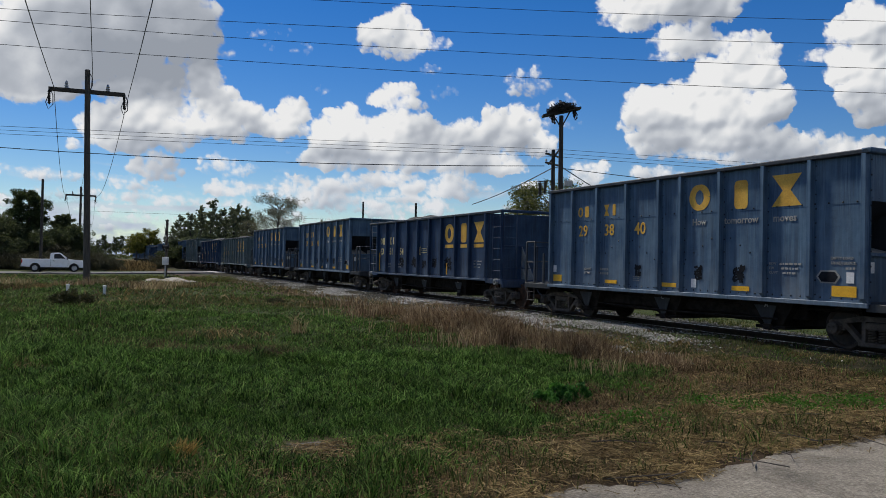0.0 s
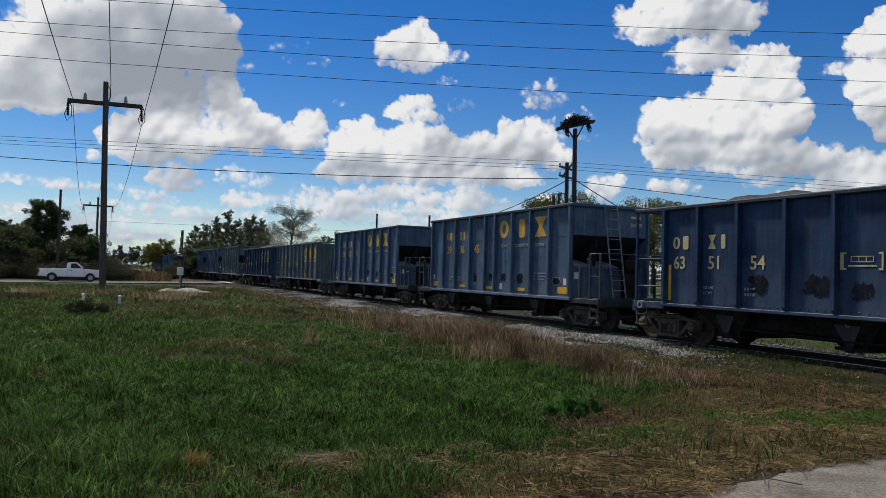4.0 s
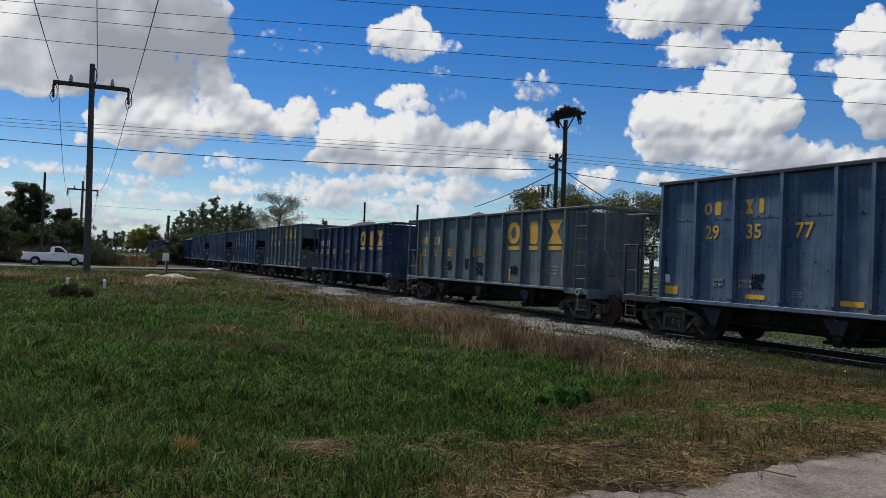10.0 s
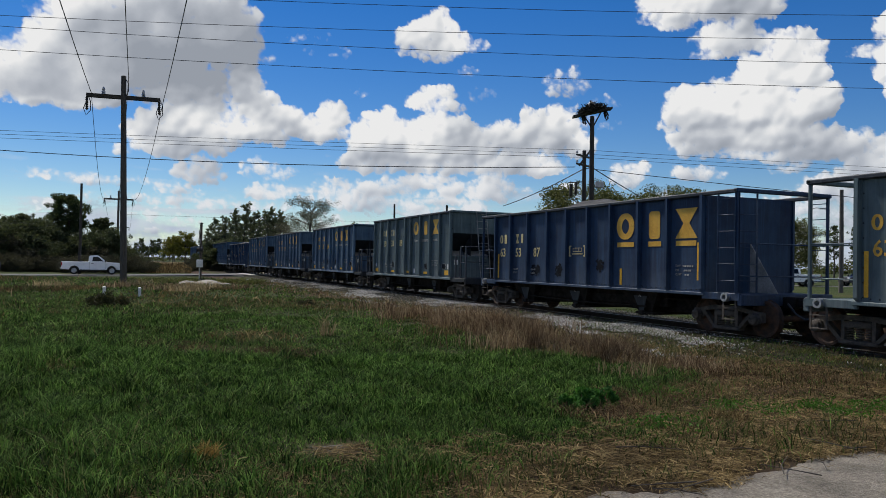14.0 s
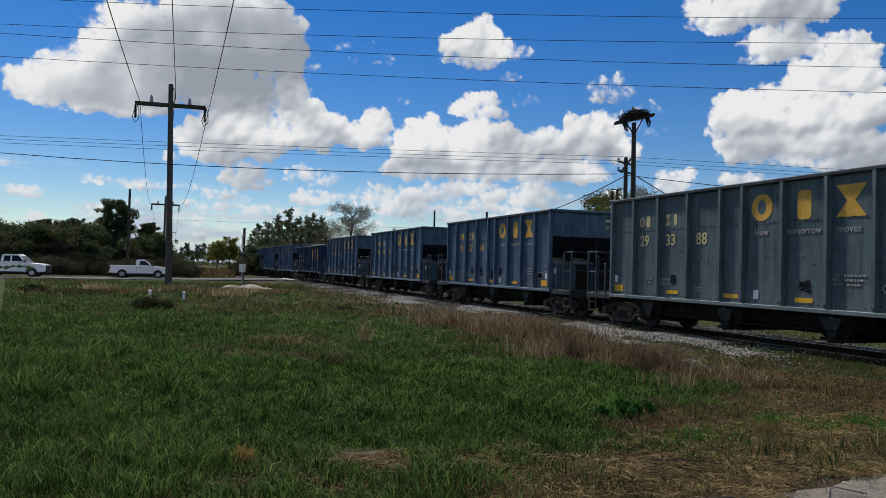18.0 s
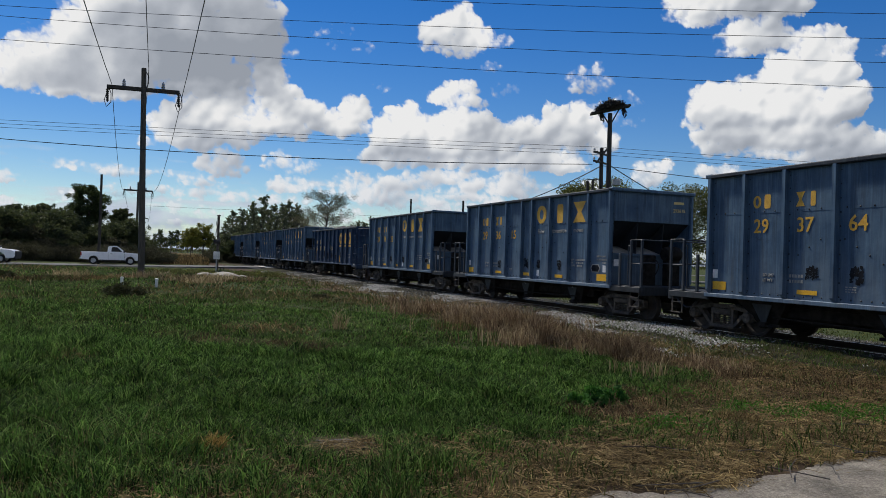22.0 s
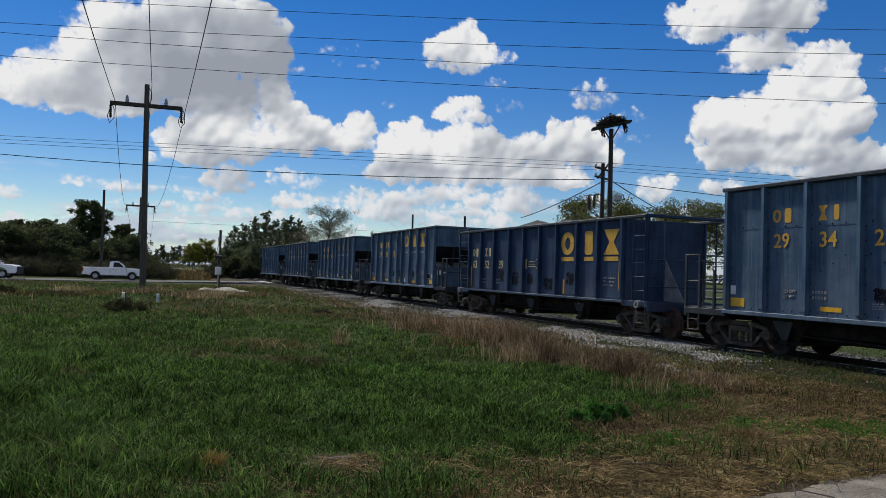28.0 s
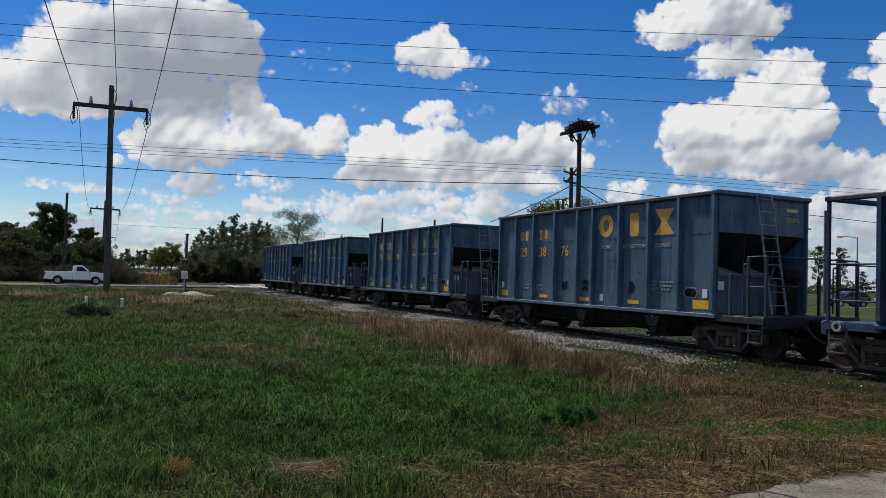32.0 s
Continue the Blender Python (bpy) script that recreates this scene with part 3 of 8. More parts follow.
def side_frame_shape():
    """A cast side frame in x and z about the bogie's centre, with two triangular openings and a spring pocket."""
    s = Shape()
    y0, y1 = -0.075, 0.075
    A = 0.975
    s.prism([(-A - 0.16, 0.62), (-A + 0.14, 0.65), (-0.46, 0.74), (0.46, 0.74), (A - 0.14, 0.65), (A + 0.16, 0.62), (A + 0.16, 0.56), (A - 0.10, 0.56), (0.36, 0.64), (-0.36, 0.64), (-A + 0.10, 0.56), (-A - 0.16, 0.56)][::-1], y0, y1)
    for e in (-1, 1):
        s.bar((e * (A - 0.16), 0, 0.58), (e * 0.42, 0, 0.20), 0.15, 0.085)
        s.bar((e * 0.36, 0, 0.70), (e * 0.36, 0, 0.20), 0.15, 0.085)
        s.bar((e * (A + 0.14), 0, 0.60), (e * (A + 0.14), 0, 0.38), 0.14, 0.07)
        s.bar((e * (A - 0.15), 0, 0.60), (e * (A - 0.15), 0, 0.42), 0.14, 0.08)
    s.box(-0.46, 0.46, y0 - 0.03, y1 + 0.03, 0.13, 0.22, 0.015)
    return s


def spring_shape():
    s = Shape()
    for x in (-0.22, 0.0, 0.22):
        pts = [(x + 0.065 * math.cos(a), 0.065 * math.sin(a), 0.225 + 0.26 * a / (2 * math.pi * 5)) for a in np.linspace(0, 2 * math.pi * 5, 41)]
        s.tube(pts, 0.018, 5)
    s.box(-0.32, 0.32, -0.09, 0.09, 0.485, 0.62, 0.02)
    return s


def bogie(car, x, gear, rusty):
    """A two-axle bogie of a car at x; its wheelsets go into gear, to be turned."""
    b = part("bogie", lambda: Shape().box(-0.22, 0.22, -1.0, 1.0, 0.50, 0.74, 0.03).box(-0.15, 0.15, -0.3, 0.3, 0.72, 0.86), steel_dark, car, key="bolster", at=pose(x, 0, 0))
    for e in (-1, 1):
        part("side_frame", side_frame_shape, steel_dust, b, key="side_frame", at=pose(0, e * 1.0, 0))
        part("coil_spring", spring_shape, steel_dust, b, key="springs", at=pose(0, e * 1.0, 0), smooth=True)
    for e in (-1, 1):
        for d in (-1, 1):
            part("axle_cap", axle_cap_shape, steel_dust, b, key="axle_cap", at=pose(e * 0.975, d * 1.225, WHEEL_R, 0, 0, 0 if d > 0 else 180), smooth=True)
        w = part("wheelset", wheelset_shape, wheel_rust if rusty else wheel_dark, b, key="wheelset", at=pose(e * 0.975, 0, WHEEL_R), smooth=True)
        gear.append((w, e * 0.975))
    return b


def axle_cap_shape():
    s = Shape().lathe([(0.0, 0.0), (0.10, 0.0), (0.125, -0.02), (0.13, -0.09), (0.15, -0.10), (0.15, -0.20), (0.13, -0.22)], 18)
    for k in range(3):
        a = 2 * math.pi * k / 3 + 0.5
        s.tube([(0.055 * math.cos(a), -0.01, 0.055 * math.sin(a)), (0.055 * math.cos(a), 0.02, 0.055 * math.sin(a))], 0.02, 6)
    return s


def rivet_rows(points):
    """Small domed heads on the side sheets; points are x, y, z and the side they face."""
    s = Shape()
    for x, y, z, e in points:
        r = 0.025
        s.add([(x + r * c, y, z + r * d) for c, d in ((1, 0), (0.5, 0.87), (-0.5, 0.87), (-1, 0), (-0.5, -0.87), (0.5, -0.87))] + [(x, y + e * 0.021, z)], [(i, (i + 1) % 6, 6) for i in range(6)])
    return s


def rib_shape(z0, z1, deep=0.125, wide=0.09):
    """A pressed stake: flanges on the sheet, a proud box between, cut slanting at the foot. Faces -y."""
    s = Shape()
    w, f = wide / 2, wide / 2 + 0.045
    sec = [(-f, 0), (-f, -0.008), (-w - 0.012, -0.008), (-w, -deep), (w, -deep), (w + 0.012, -0.008), (f, -0.008), (f, 0)]
    foot = [0, 0, 0.0, 0.10, 0.10, 0.0, 0, 0]
    k = len(sec)
    s.add([(x, y, z0 + dz) for (x, y), dz in zip(sec, foot)] + [(x, y, z1) for x, y in sec], [(i, (i + 1) % k, (i + 1) % k + k, i + k) for i in range(k)] + [tuple(range(k))[::-1], tuple(range(k, 2 * k))])
    return s


def coupler_shape(x0, x1):
    s = Shape()
    s.box(min(x0, x1), max(x0, x1), -0.07, 0.07, 0.78, 0.95, 0.02)
    e = 1 if x1 > x0 else -1
    s.box(min(x1 - 0.12 * e, x1 + 0.12 * e), max(x1 - 0.12 * e, x1 + 0.12 * e), -0.17, 0.15, 0.72, 1.0, 0.05)
    return s


def ladder_shape(foot, top, wide, rungs, side=(0, 1, 0), stile=0.06):
    """Two stiles and rungs between foot and top, wide along side."""
    s, f, t, d = Shape(), Vector(foot), Vector(top), Vector(side) * wide / 2
    for e in (-1, 1):
        s.bar(f + d * e, t + d * e, 0.016, stile, side)
    for k in range(rungs):
        p = f.lerp(t, (k + 0.7) / rungs)
        s.tube([p - d, p + d], 0.011, 6)
    return s


def rails_shape(segments, r=0.018):
    s = Shape()
    for a, b in segments:
        s.tube([a, b], r, 6)
    return s


def heap_shape(half_x, half_y, z, rise, seed):
    """A load of crushed stone, heaped in uneven cones."""
    nx, ny = 44, 14
    rng = np.random.RandomState(seed)
    peaks = [(rng.uniform(-half_x * 0.8, half_x * 0.8), rng.uniform(-0.3, 0.3), rng.uniform(0.5, 1.0) * rise) for _ in range(4)]
    v = []
    for j in range(ny + 1):
        for i in range(nx + 1):
            x, y = (2 * i / nx - 1) * half_x, (2 * j / ny - 1) * half_y
            h = max([pk - 0.42 * math.hypot((x - px) * 0.55, y - py) for px, py, pk in peaks] + [-0.45])
            v.append((x, y, z + h + 0.03 * rng.uniform(-1, 1)))
    return Shape().add(v, [(j * (nx + 1) + i, j * (nx + 1) + i + 1, (j + 1) * (nx + 1) + i + 1, (j + 1) * (nx + 1) + i) for j in range(ny) for i in range(nx)])


def stencil_lines(x, z, rows, width, y, h=0.036, gap=0.082):
    """Rows of small bars where the lettering is too fine to read."""
    s = Shape()
    rng = random.Random(int(abs(x * 100) + rows))
    for r in range(rows):
        a = x
        while a < x + width * (1 - 0.2 * r / rows) - 0.05:
            w = rng.uniform(0.03, 0.09)
            s.box(a, a + w, y - 0.004, y, z - r * gap, z - r * gap + h)
            a += w + 0.028
    return s


def blotch_shape(x, z, w, h, y, seed):
    """Patch of overpainted scrawl: short crossing strokes with ragged ends."""
    rng = random.Random(seed)
    s = Shape()
    for k in range(64):
        cx, cz = x + rng.uniform(-0.5, 0.5) * w, z + rng.uniform(-0.45, 0.45) * h
        a = rng.choice((0.0, 1.57, 0.4, 1.2)) + rng.uniform(-0.25, 0.25)
        q, t = w * rng.uniform(0.05, 0.20), h * rng.uniform(0.03, 0.10)
        c, d = math.cos(a), math.sin(a)
        pts = [(-q, -t), (-q * 0.3, -t * rng.uniform(0.6, 1.4)), (q, -t * rng.uniform(0.3, 1.0)), (q * rng.uniform(0.8, 1.1), t), (-q * 0.2, t * rng.uniform(0.7, 1.3)), (-q * rng.uniform(0.8, 1.1), t)]
        s.add([(cx + u * c - v * d, y - 0.003 - 0.00008 * k, cz + u * d + v * c) for u, v in pts], [tuple(range(6))[::-1]])
    return s


def owner_marks(car, x0, x1, z, h, y, mat):
    """Four small emblems of the owner, in two pairs."""
    w = h * 0.72
    for kind, x in ((ring_emblem, x0), (slab_emblem, x0 + w * 1.35), (hourglass_emblem, x1)):
        part("owner_mark", lambda: kind(x + w / 2, z + h / 2, w, h, y), mat, car, key=("mark", kind, x, z))
    x = x1 + w * 1.45
    part("owner_mark", lambda: slab_emblem(x + w / 2, z + h / 2, w * 0.7, h, y), mat, car, key=("mark", "slab", x, z))


RIBS_A = (-5.46, -4.27, -3.04, -1.70, -0.38, 0.43, 1.74, 3.02, 4.23, 5.46)
RIBS_B = (-5.75, -4.51, -3.22, -1.85, -0.63, 0.61, 1.83, 3.17, 4.42, 5.75)
BAYS_A = (-3.95, -0.55, 2.85)


def under_gear(car, paint, half, bogie_x, reach, gear, rusty):
    """Centre sill, hopper pockets, bogies and couplers: what both kinds of car share."""
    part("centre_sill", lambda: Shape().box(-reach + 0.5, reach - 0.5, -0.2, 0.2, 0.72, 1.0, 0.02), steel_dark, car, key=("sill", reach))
    for x in (BAYS_A if bogie_x < 5.8 else (-3.9, -0.55, 2.9)):
        def pocket():
            s = Shape()
            top, low = (-0.95, 0.85, 1.25), (-0.30, 0.28, 0.95)
            v = [(top[0], -1.3, 1.02), (top[1], -1.3, 1.02), (top[1], 1.3, 1.02), (top[0], 1.3, 1.02), (low[0], -1.05, 0.36), (low[1], -1.05, 0.36), (low[1], 1.05, 0.36), (low[0], 1.05, 0.36)]
            s.add(v, [(0, 1, 2, 3), (7, 6, 5, 4), (0, 4, 5, 1), (1, 5, 6, 2), (2, 6, 7, 3), (3, 7, 4, 0)])
            s.box(-0.42, 0.40, -1.1, 1.1, 0.30, 0.37, 0.01)
            return s
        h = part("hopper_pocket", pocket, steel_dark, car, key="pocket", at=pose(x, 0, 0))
        for e in (-1, 1):
            # shade beneath the side sill is put into the plate's paint
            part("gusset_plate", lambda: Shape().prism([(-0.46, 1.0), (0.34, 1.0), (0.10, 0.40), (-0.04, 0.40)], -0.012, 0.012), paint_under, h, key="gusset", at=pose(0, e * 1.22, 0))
            part("gate_latch", lambda: Shape().box(-0.10, 0.10, -0.05, 0.05, 0.28, 0.42, 0.015).bar((0, 0, 0.36), (0.28, 0, 0.30), 0.03, 0.05), steel_dark, h, key="latch", at=pose(0.05, e * 1.24, 0))
    for x, mark in ((-0.62, "C"), (2.80, "A")):
        write("bay_letter", mark, 0.15, stencil, car, x, -1.236, 0.80, "white painted bay letter")
    # plain dark blocks added as stand-in gear, closing the bright gap underneath
    part("door_gear", lambda: Shape().box(-4.6, 3.7, -0.95, 0.95, 0.55, 0.99, 0.03).box(-4.75, 4.55, -0.6, 0.6, 0.40, 0.80, 0.03), steel_dark, car, key="underfill")
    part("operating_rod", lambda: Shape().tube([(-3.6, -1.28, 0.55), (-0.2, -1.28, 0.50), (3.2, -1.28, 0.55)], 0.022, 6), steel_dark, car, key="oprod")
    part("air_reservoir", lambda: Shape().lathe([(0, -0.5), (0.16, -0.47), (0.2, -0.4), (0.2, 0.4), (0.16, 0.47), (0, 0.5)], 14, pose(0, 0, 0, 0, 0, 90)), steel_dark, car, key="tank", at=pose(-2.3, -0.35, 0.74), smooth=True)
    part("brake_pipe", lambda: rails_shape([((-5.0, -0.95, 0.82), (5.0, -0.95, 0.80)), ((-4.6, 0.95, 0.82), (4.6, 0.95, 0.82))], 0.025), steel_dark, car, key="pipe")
    for e in (-1, 1):
        bogie(car, e * bogie_x, gear, rusty)
        part("coupler", lambda e=e: coupler_shape(e * (reach - 0.75), e * (reach - 0.02)), steel_dark, car, key=("coupler", reach, e))
        part("air_hose", lambda e=e: Shape().tube([(e * (reach - 0.55), -0.35, 0.85), (e * (reach - 0.3), -0.36, 0.62), (e * (reach - 0.1), -0.30, 0.50), (e * (reach + 0.05), -0.2, 0.52)], 0.025, 6), cable, car, key=("hose", reach, e), smooth=True)


def step_shape(x, y):
    s = Shape()
    for a in (-0.2, 0.2):
        s.bar((x + a, y, 1.0), (x + a, y, 0.42), 0.015, 0.05, (0, 1, 0))
    for z in (0.44, 0.72):
        s.box(x - 0.2, x + 0.2, y - 0.05, y + 0.05, z - 0.012, z + 0.012)
    return s


def hopper_a(number, paint, ladder, rusty, gear, dark_load=True):
    """High open-top hopper car with sloped ends under an overhang, walled by pressed stakes."""
    car = new("hopper_car")
    H, Y = 4.067, 1.50
    X = 5.52

    def side(e):
        s = Shape()
        s.box(-X, X, min(e * Y, e * (Y - 0.02)), max(e * Y, e * (Y - 0.02)), 1.0, 3.01)
        s.box(-X, X, min(e * (Y + 0.006), e * (Y - 0.02)), max(e * (Y + 0.006), e * (Y - 0.02)), 3.01, H - 0.08)
        return s
    for e in (-1, 1):
        sheet = part("side_sheet", lambda: side(e), paint, car, key=("sideA", e))
        for x in RIBS_A:
            part("stake", lambda: rib_shape(1.02, H - 0.09), paint, sheet, key="ribA", at=pose(x, e * Y, 0, 0, 0, 0 if e < 0 else 180))
        pts = [(x + d, e * (Y + 0.001), z, e) for x in RIBS_A for d in (-0.085, 0.085) for z in np.arange(1.15, 3.9, 0.30)]
        pts += [(x, e * (Y + 0.001), 1.10, e) for x in np.arange(-5.4, 5.4, 0.24)]
        pts += [(a + (b - a) * t, e * (Y + 0.001), 2.75 - 1.5 * abs(t - 0.5) - 0.2, e) for a, b in ((-3.1, -0.5), (0.45, 3.0)) for t in np.linspace(0.04, 0.96, 9)]
        pts += [(x, e * (Y + 0.007), 3.05, e) for x in np.arange(-5.3, 5.4, 0.32)]
        part("rivets", lambda: rivet_rows(pts), paint_under, sheet, "dark rivet heads", key=("rivA", e))["kind"] = "stuff"
        part("side_sill", lambda: Shape().box(-X - 0.05, X + 0.05, min(e * 1.44, e * 1.61), max(e * 1.44, e * 1.61), 0.93, 1.03, 0.012), paint, car, key=("silA", e))
        part("top_chord", lambda: Shape().box(-X - 0.06, X + 0.06, min(e * 1.46, e * 1.62), max(e * 1.46, e * 1.62), H - 0.10, H, 0.02), paint_chord, car, "grimy worn top chord", key=("topA", e))
    for f in (-1, 1):
        # end recess: the overhang's shade is painted into the sheet's colour
        part("slope_sheet", lambda: Shape().add([(f * x, y, z) for x, z in ((X - 0.06, 3.05), (2.6, 1.02)) for y in (-1.48, 1.48)], [(0, 1, 3, 2)]), paint_under, car, "sloped end sheet darkened with overhang shade", key=("slopeA", f))
    part("stone_load", lambda: heap_shape(5.3, 1.45, 3.75, 0.42, len(number) + int(number)), load_stone, car, "dark crushed stone heaped below the rim")
    for f in (-1, 1):
        end = part("end_panel", lambda: Shape().box(min(f * (X - 0.05), f * (X - 0.02)), max(f * (X - 0.05), f * (X - 0.02)), -1.5, 1.5, 3.05, H - 0.05), paint, car, key=("endA", f))
        part("end_chord", lambda: Shape().box(min(f * (X - 0.12), f * (X + 0.10)), max(f * (X - 0.12), f * (X + 0.10)), -1.62, 1.62, H - 0.09, H + 0.015, 0.02), paint, end, key=("echA", f))
        part("end_rivets", lambda: rivet_rows([]).add([(f * (X - 0.015) + f * 0.012 * (k == 6), y + 0.018 * (k < 6) * math.cos(k), 3.11 + 0.018 * (k < 6) * math.sin(k)) for y in np.arange(-1.4, 1.45, 0.2) for k in range(7)], [(7 * i + k, 7 * i + (k + 1) % 6, 7 * i + 6) for i in range(15) for k in range(6)]), paint, end, key=("erivA", f))["kind"] = "stuff"
        part("lower_bulkhead", lambda: Shape().box(min(f * 5.32, f * 5.36), max(f * 5.32, f * 5.36), -1.5, 1.5, 1.03, 1.98).box(min(f * 5.30, f * 5.42), max(f * 5.30, f * 5.42), -1.5, 1.5, 1.96, 2.03), paint, car, key=("lowA", f))
        part("dusty_shelf", lambda: Shape().add([(f * 5.34, -1.45, 2.035), (f * 5.34, 1.45, 2.035), (f * 4.2, 1.45, 2.32), (f * 4.2, -1.45, 2.32), (f * 4.22, -1.45, 2.28), (f * 4.22, 1.45, 2.28)], [(0, 1, 2, 3), (3, 2, 5, 4)]), dust_plate, car, "pale stone dust on the end sheet", key=("dustA", f))
        for y in (-0.5, 0.5):
            # gussets take the same shade-darkened paint as the recess
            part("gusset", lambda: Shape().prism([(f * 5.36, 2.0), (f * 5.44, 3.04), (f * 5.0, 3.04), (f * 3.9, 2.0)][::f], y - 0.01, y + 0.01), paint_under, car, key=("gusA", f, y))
        part("platform", lambda: Shape().box(min(f * 5.45, f * 7.02), max(f * 5.45, f * 7.02), -1.5, 1.5, 1.0, 1.05, 0.01).box(min(f * 6.95, f * 7.10), max(f * 6.95, f * 7.10), -1.52, 1.52, 0.78, 1.06, 0.02).box(min(f * 5.5, f * 7.02), max(f * 5.5, f * 7.02), -1.56, -1.48, 0.86, 1.02, 0.01).box(min(f * 5.5, f * 7.02), max(f * 5.5, f * 7.02), 1.48, 1.56, 0.86, 1.02, 0.01), paint_under, car, "dark end platform", key=("platA", f))
        for y in (-1.5, 1.5):
            for x, top in ((5.95, 2.02), (6.50, 2.42), (7.02, 2.42)):
                part("handrail_post", lambda: Shape().box(f * x - 0.04, f * x + 0.04, y - 0.03, y + 0.03, 1.04, top, 0.008), paint_chord, car, key=("postA", f, x, y))
            part("handrail", lambda: rails_shape([((f * 6.50, y, 2.42), (f * 7.02, y, 2.42)), ((f * 6.36, y, 1.10), (f * 6.36, y, 2.25)), ((f * 6.36, y, 2.25), (f * 6.5, y, 2.25)), ((f * 6.5, y, 1.72), (f * 7.02, y, 1.72))]), paint_chord, car, key=("hrA", f, y))
            part("footstep", lambda: step_shape(f * 6.72, y), steel_dust, car, key=("stepA", f, y))
        part("end_handrail", lambda: rails_shape([((f * 7.02, -1.5, 2.42), (f * 7.02, 1.5, 2.42)), ((f * 7.02, -1.5, 1.75), (f * 7.02, -0.5, 1.75)), ((f * 7.02, 0.5, 1.75), (f * 7.02, 1.5, 1.75))], 0.02), paint_chord, car, key=("ehrA", f))
        part("brake_cylinder", lambda: Shape().lathe([(0, -0.30), (0.2, -0.28), (0.24, -0.2), (0.24, 0.2), (0.2, 0.28), (0, 0.30)], 16, pose(f * 5.8, 0.55, 2.05)).box(f * 5.8 - 0.12, f * 5.8 + 0.12, 0.3, 0.8, 1.05, 1.85, 0.02), steel_dark, car, key=("cylA", f), smooth=True)
    if ladder:
        part("end_ladder", lambda: ladder_shape((6.16, -0.10, 1.05), (5.62, -0.10, H - 0.02), 0.50, 9), dust_plate, car, key="ladA")
    else:
        part("hand_brake", lambda: Shape().box(6.0, 6.22, -0.75, -0.35, 1.06, 2.0, 0.03).tube([(6.24 + 0.03 * math.sin(a * 3), -0.55 + 0.27 * math.cos(a), 1.62 + 0.27 * math.sin(a)) for a in np.linspace(0, 2 * math.pi, 25)], 0.018, 6), steel_dark, car, "hand brake wheel and gear box", key="brakeA", smooth=True)
    # marks on the near side
    y = -Y - 0.008
    write("car_number", number[0:2], 0.47, logo_pale if paint is not paint_blue else logo_yellow, car, -4.02, y, 2.55)
    write("car_number", number[2:4], 0.47, logo_pale if paint is not paint_blue else logo_yellow, car, -2.76, y, 2.55)
    write("car_number", number[4:6], 0.47, logo_pale if paint is not paint_blue else logo_yellow, car, -1.42, y, 2.55)
    owner_marks(car, -4.05, -2.78, 3.12, 0.33, y, logo_yellow if paint is paint_blue else logo_pale)
    big = logo_worn if number in ("293596", "293531", "293684") else logo_yellow
    part("emblem", lambda: ring_emblem(1.02, 3.41, 0.68, 0.67, y), big, car, "plain yellow ring emblem", key="emA1")
    part("emblem", lambda: slab_emblem(2.33, 3.39, 0.50, 0.67, y), big, car, "plain yellow slab emblem", key="emA2")
    part("emblem", lambda: hourglass_emblem(3.59, 3.40, 0.77, 0.70, y), big, car, "plain yellow hourglass emblem", key="emA3")
    for x, word in ((0.78, "How"), (1.83, "tomorrow"), (3.24, "moves")):
        write("slogan", word, 0.235, stencil, car, x, y, 2.72)["kind"] = "stuff"
    for x0, x1, z0, z1 in ((4.71, 5.26, 1.13, 1.35), (2.08, 2.60, 1.14, 1.25), (-2.70, -2.16, 1.15, 1.25), (-5.36, -4.90, 1.13, 1.34), (-0.29, 0.24, 1.14, 1.25)):
        part("reflector", lambda: plate(x0, x1, z0, z1, -Y - 0.006), reflector, car, key=("refA", x0))
    for k, word in enumerate(("EXW", "EW", "CU FT")):
        write("data_stencil", word, 0.085, stencil, car, 3.15, y, 1.76 - 0.10 * k)
        part("data_bar", lambda: stencil_lines(3.43 + 0.04 * k, 1.76 - 0.10 * k, 1, 0.6 - 0.14 * k, y, 0.045), stencil, car, key=("datA", k))["kind"] = "stuff"
    for k, word in enumerate(("LD LMT", "LT WT")):
        write("weight_stencil", word, 0.10, stencil, car, -3.70, y, 1.52 - 0.12 * k)
        part("weight_bar", lambda: stencil_lines(-2.92, 1.52 - 0.12 * k, 1, 0.4, y, 0.07), stencil, car, key=("wtfA", k))["kind"] = "stuff"
    part("placard", lambda: Shape().prism([(4.35, 1.53), (4.46, 1.665), (4.80, 1.665), (4.91, 1.53), (4.80, 1.395), (4.46, 1.395)][::-1], y - 0.006, y), stencil, car, "six-sided inspection placard", key="plcA")
    part("placard_face", lambda: Shape().prism([(4.40, 1.53), (4.48, 1.635), (4.78, 1.635), (4.86, 1.53), (4.78, 1.425), (4.48, 1.425)][::-1], y - 0.010, y - 0.006), tar, car, key="plfA")
    if not ladder:
        for k, word in enumerate(("EMPTY LOAD", "1/4 ADJ BLOCK")):
            write("brake_stencil", word, 0.085, stencil, car, 4.68, y, 1.885 - 0.10 * k)
        part("brake_bar", lambda: stencil_lines(5.02, 1.68, 1, 0.28, y, 0.05), stencil, car, key="brkA")["kind"] = "stuff"
    part("end_card", lambda: Shape().box(5.362, 5.366, -1.32, -1.12, 1.62, 1.84), card_white, car, "white data card on the bulkhead", key="ecdA")
    part("dust_line", lambda: stencil_lines(-1.45, 1.36, 3, 0.34, y, 0.02, 0.05), stencil, car, key="dslA")["kind"] = "stuff"
    for x, z in ((5.04, 1.41), (-5.36, 1.42), (0.77, 1.16)):
        part("paper_card", lambda: plate(x, x + 0.17, z, z + 0.22, y), card_white, car, key=("cardA", x))
    rng = random.Random(int(number))
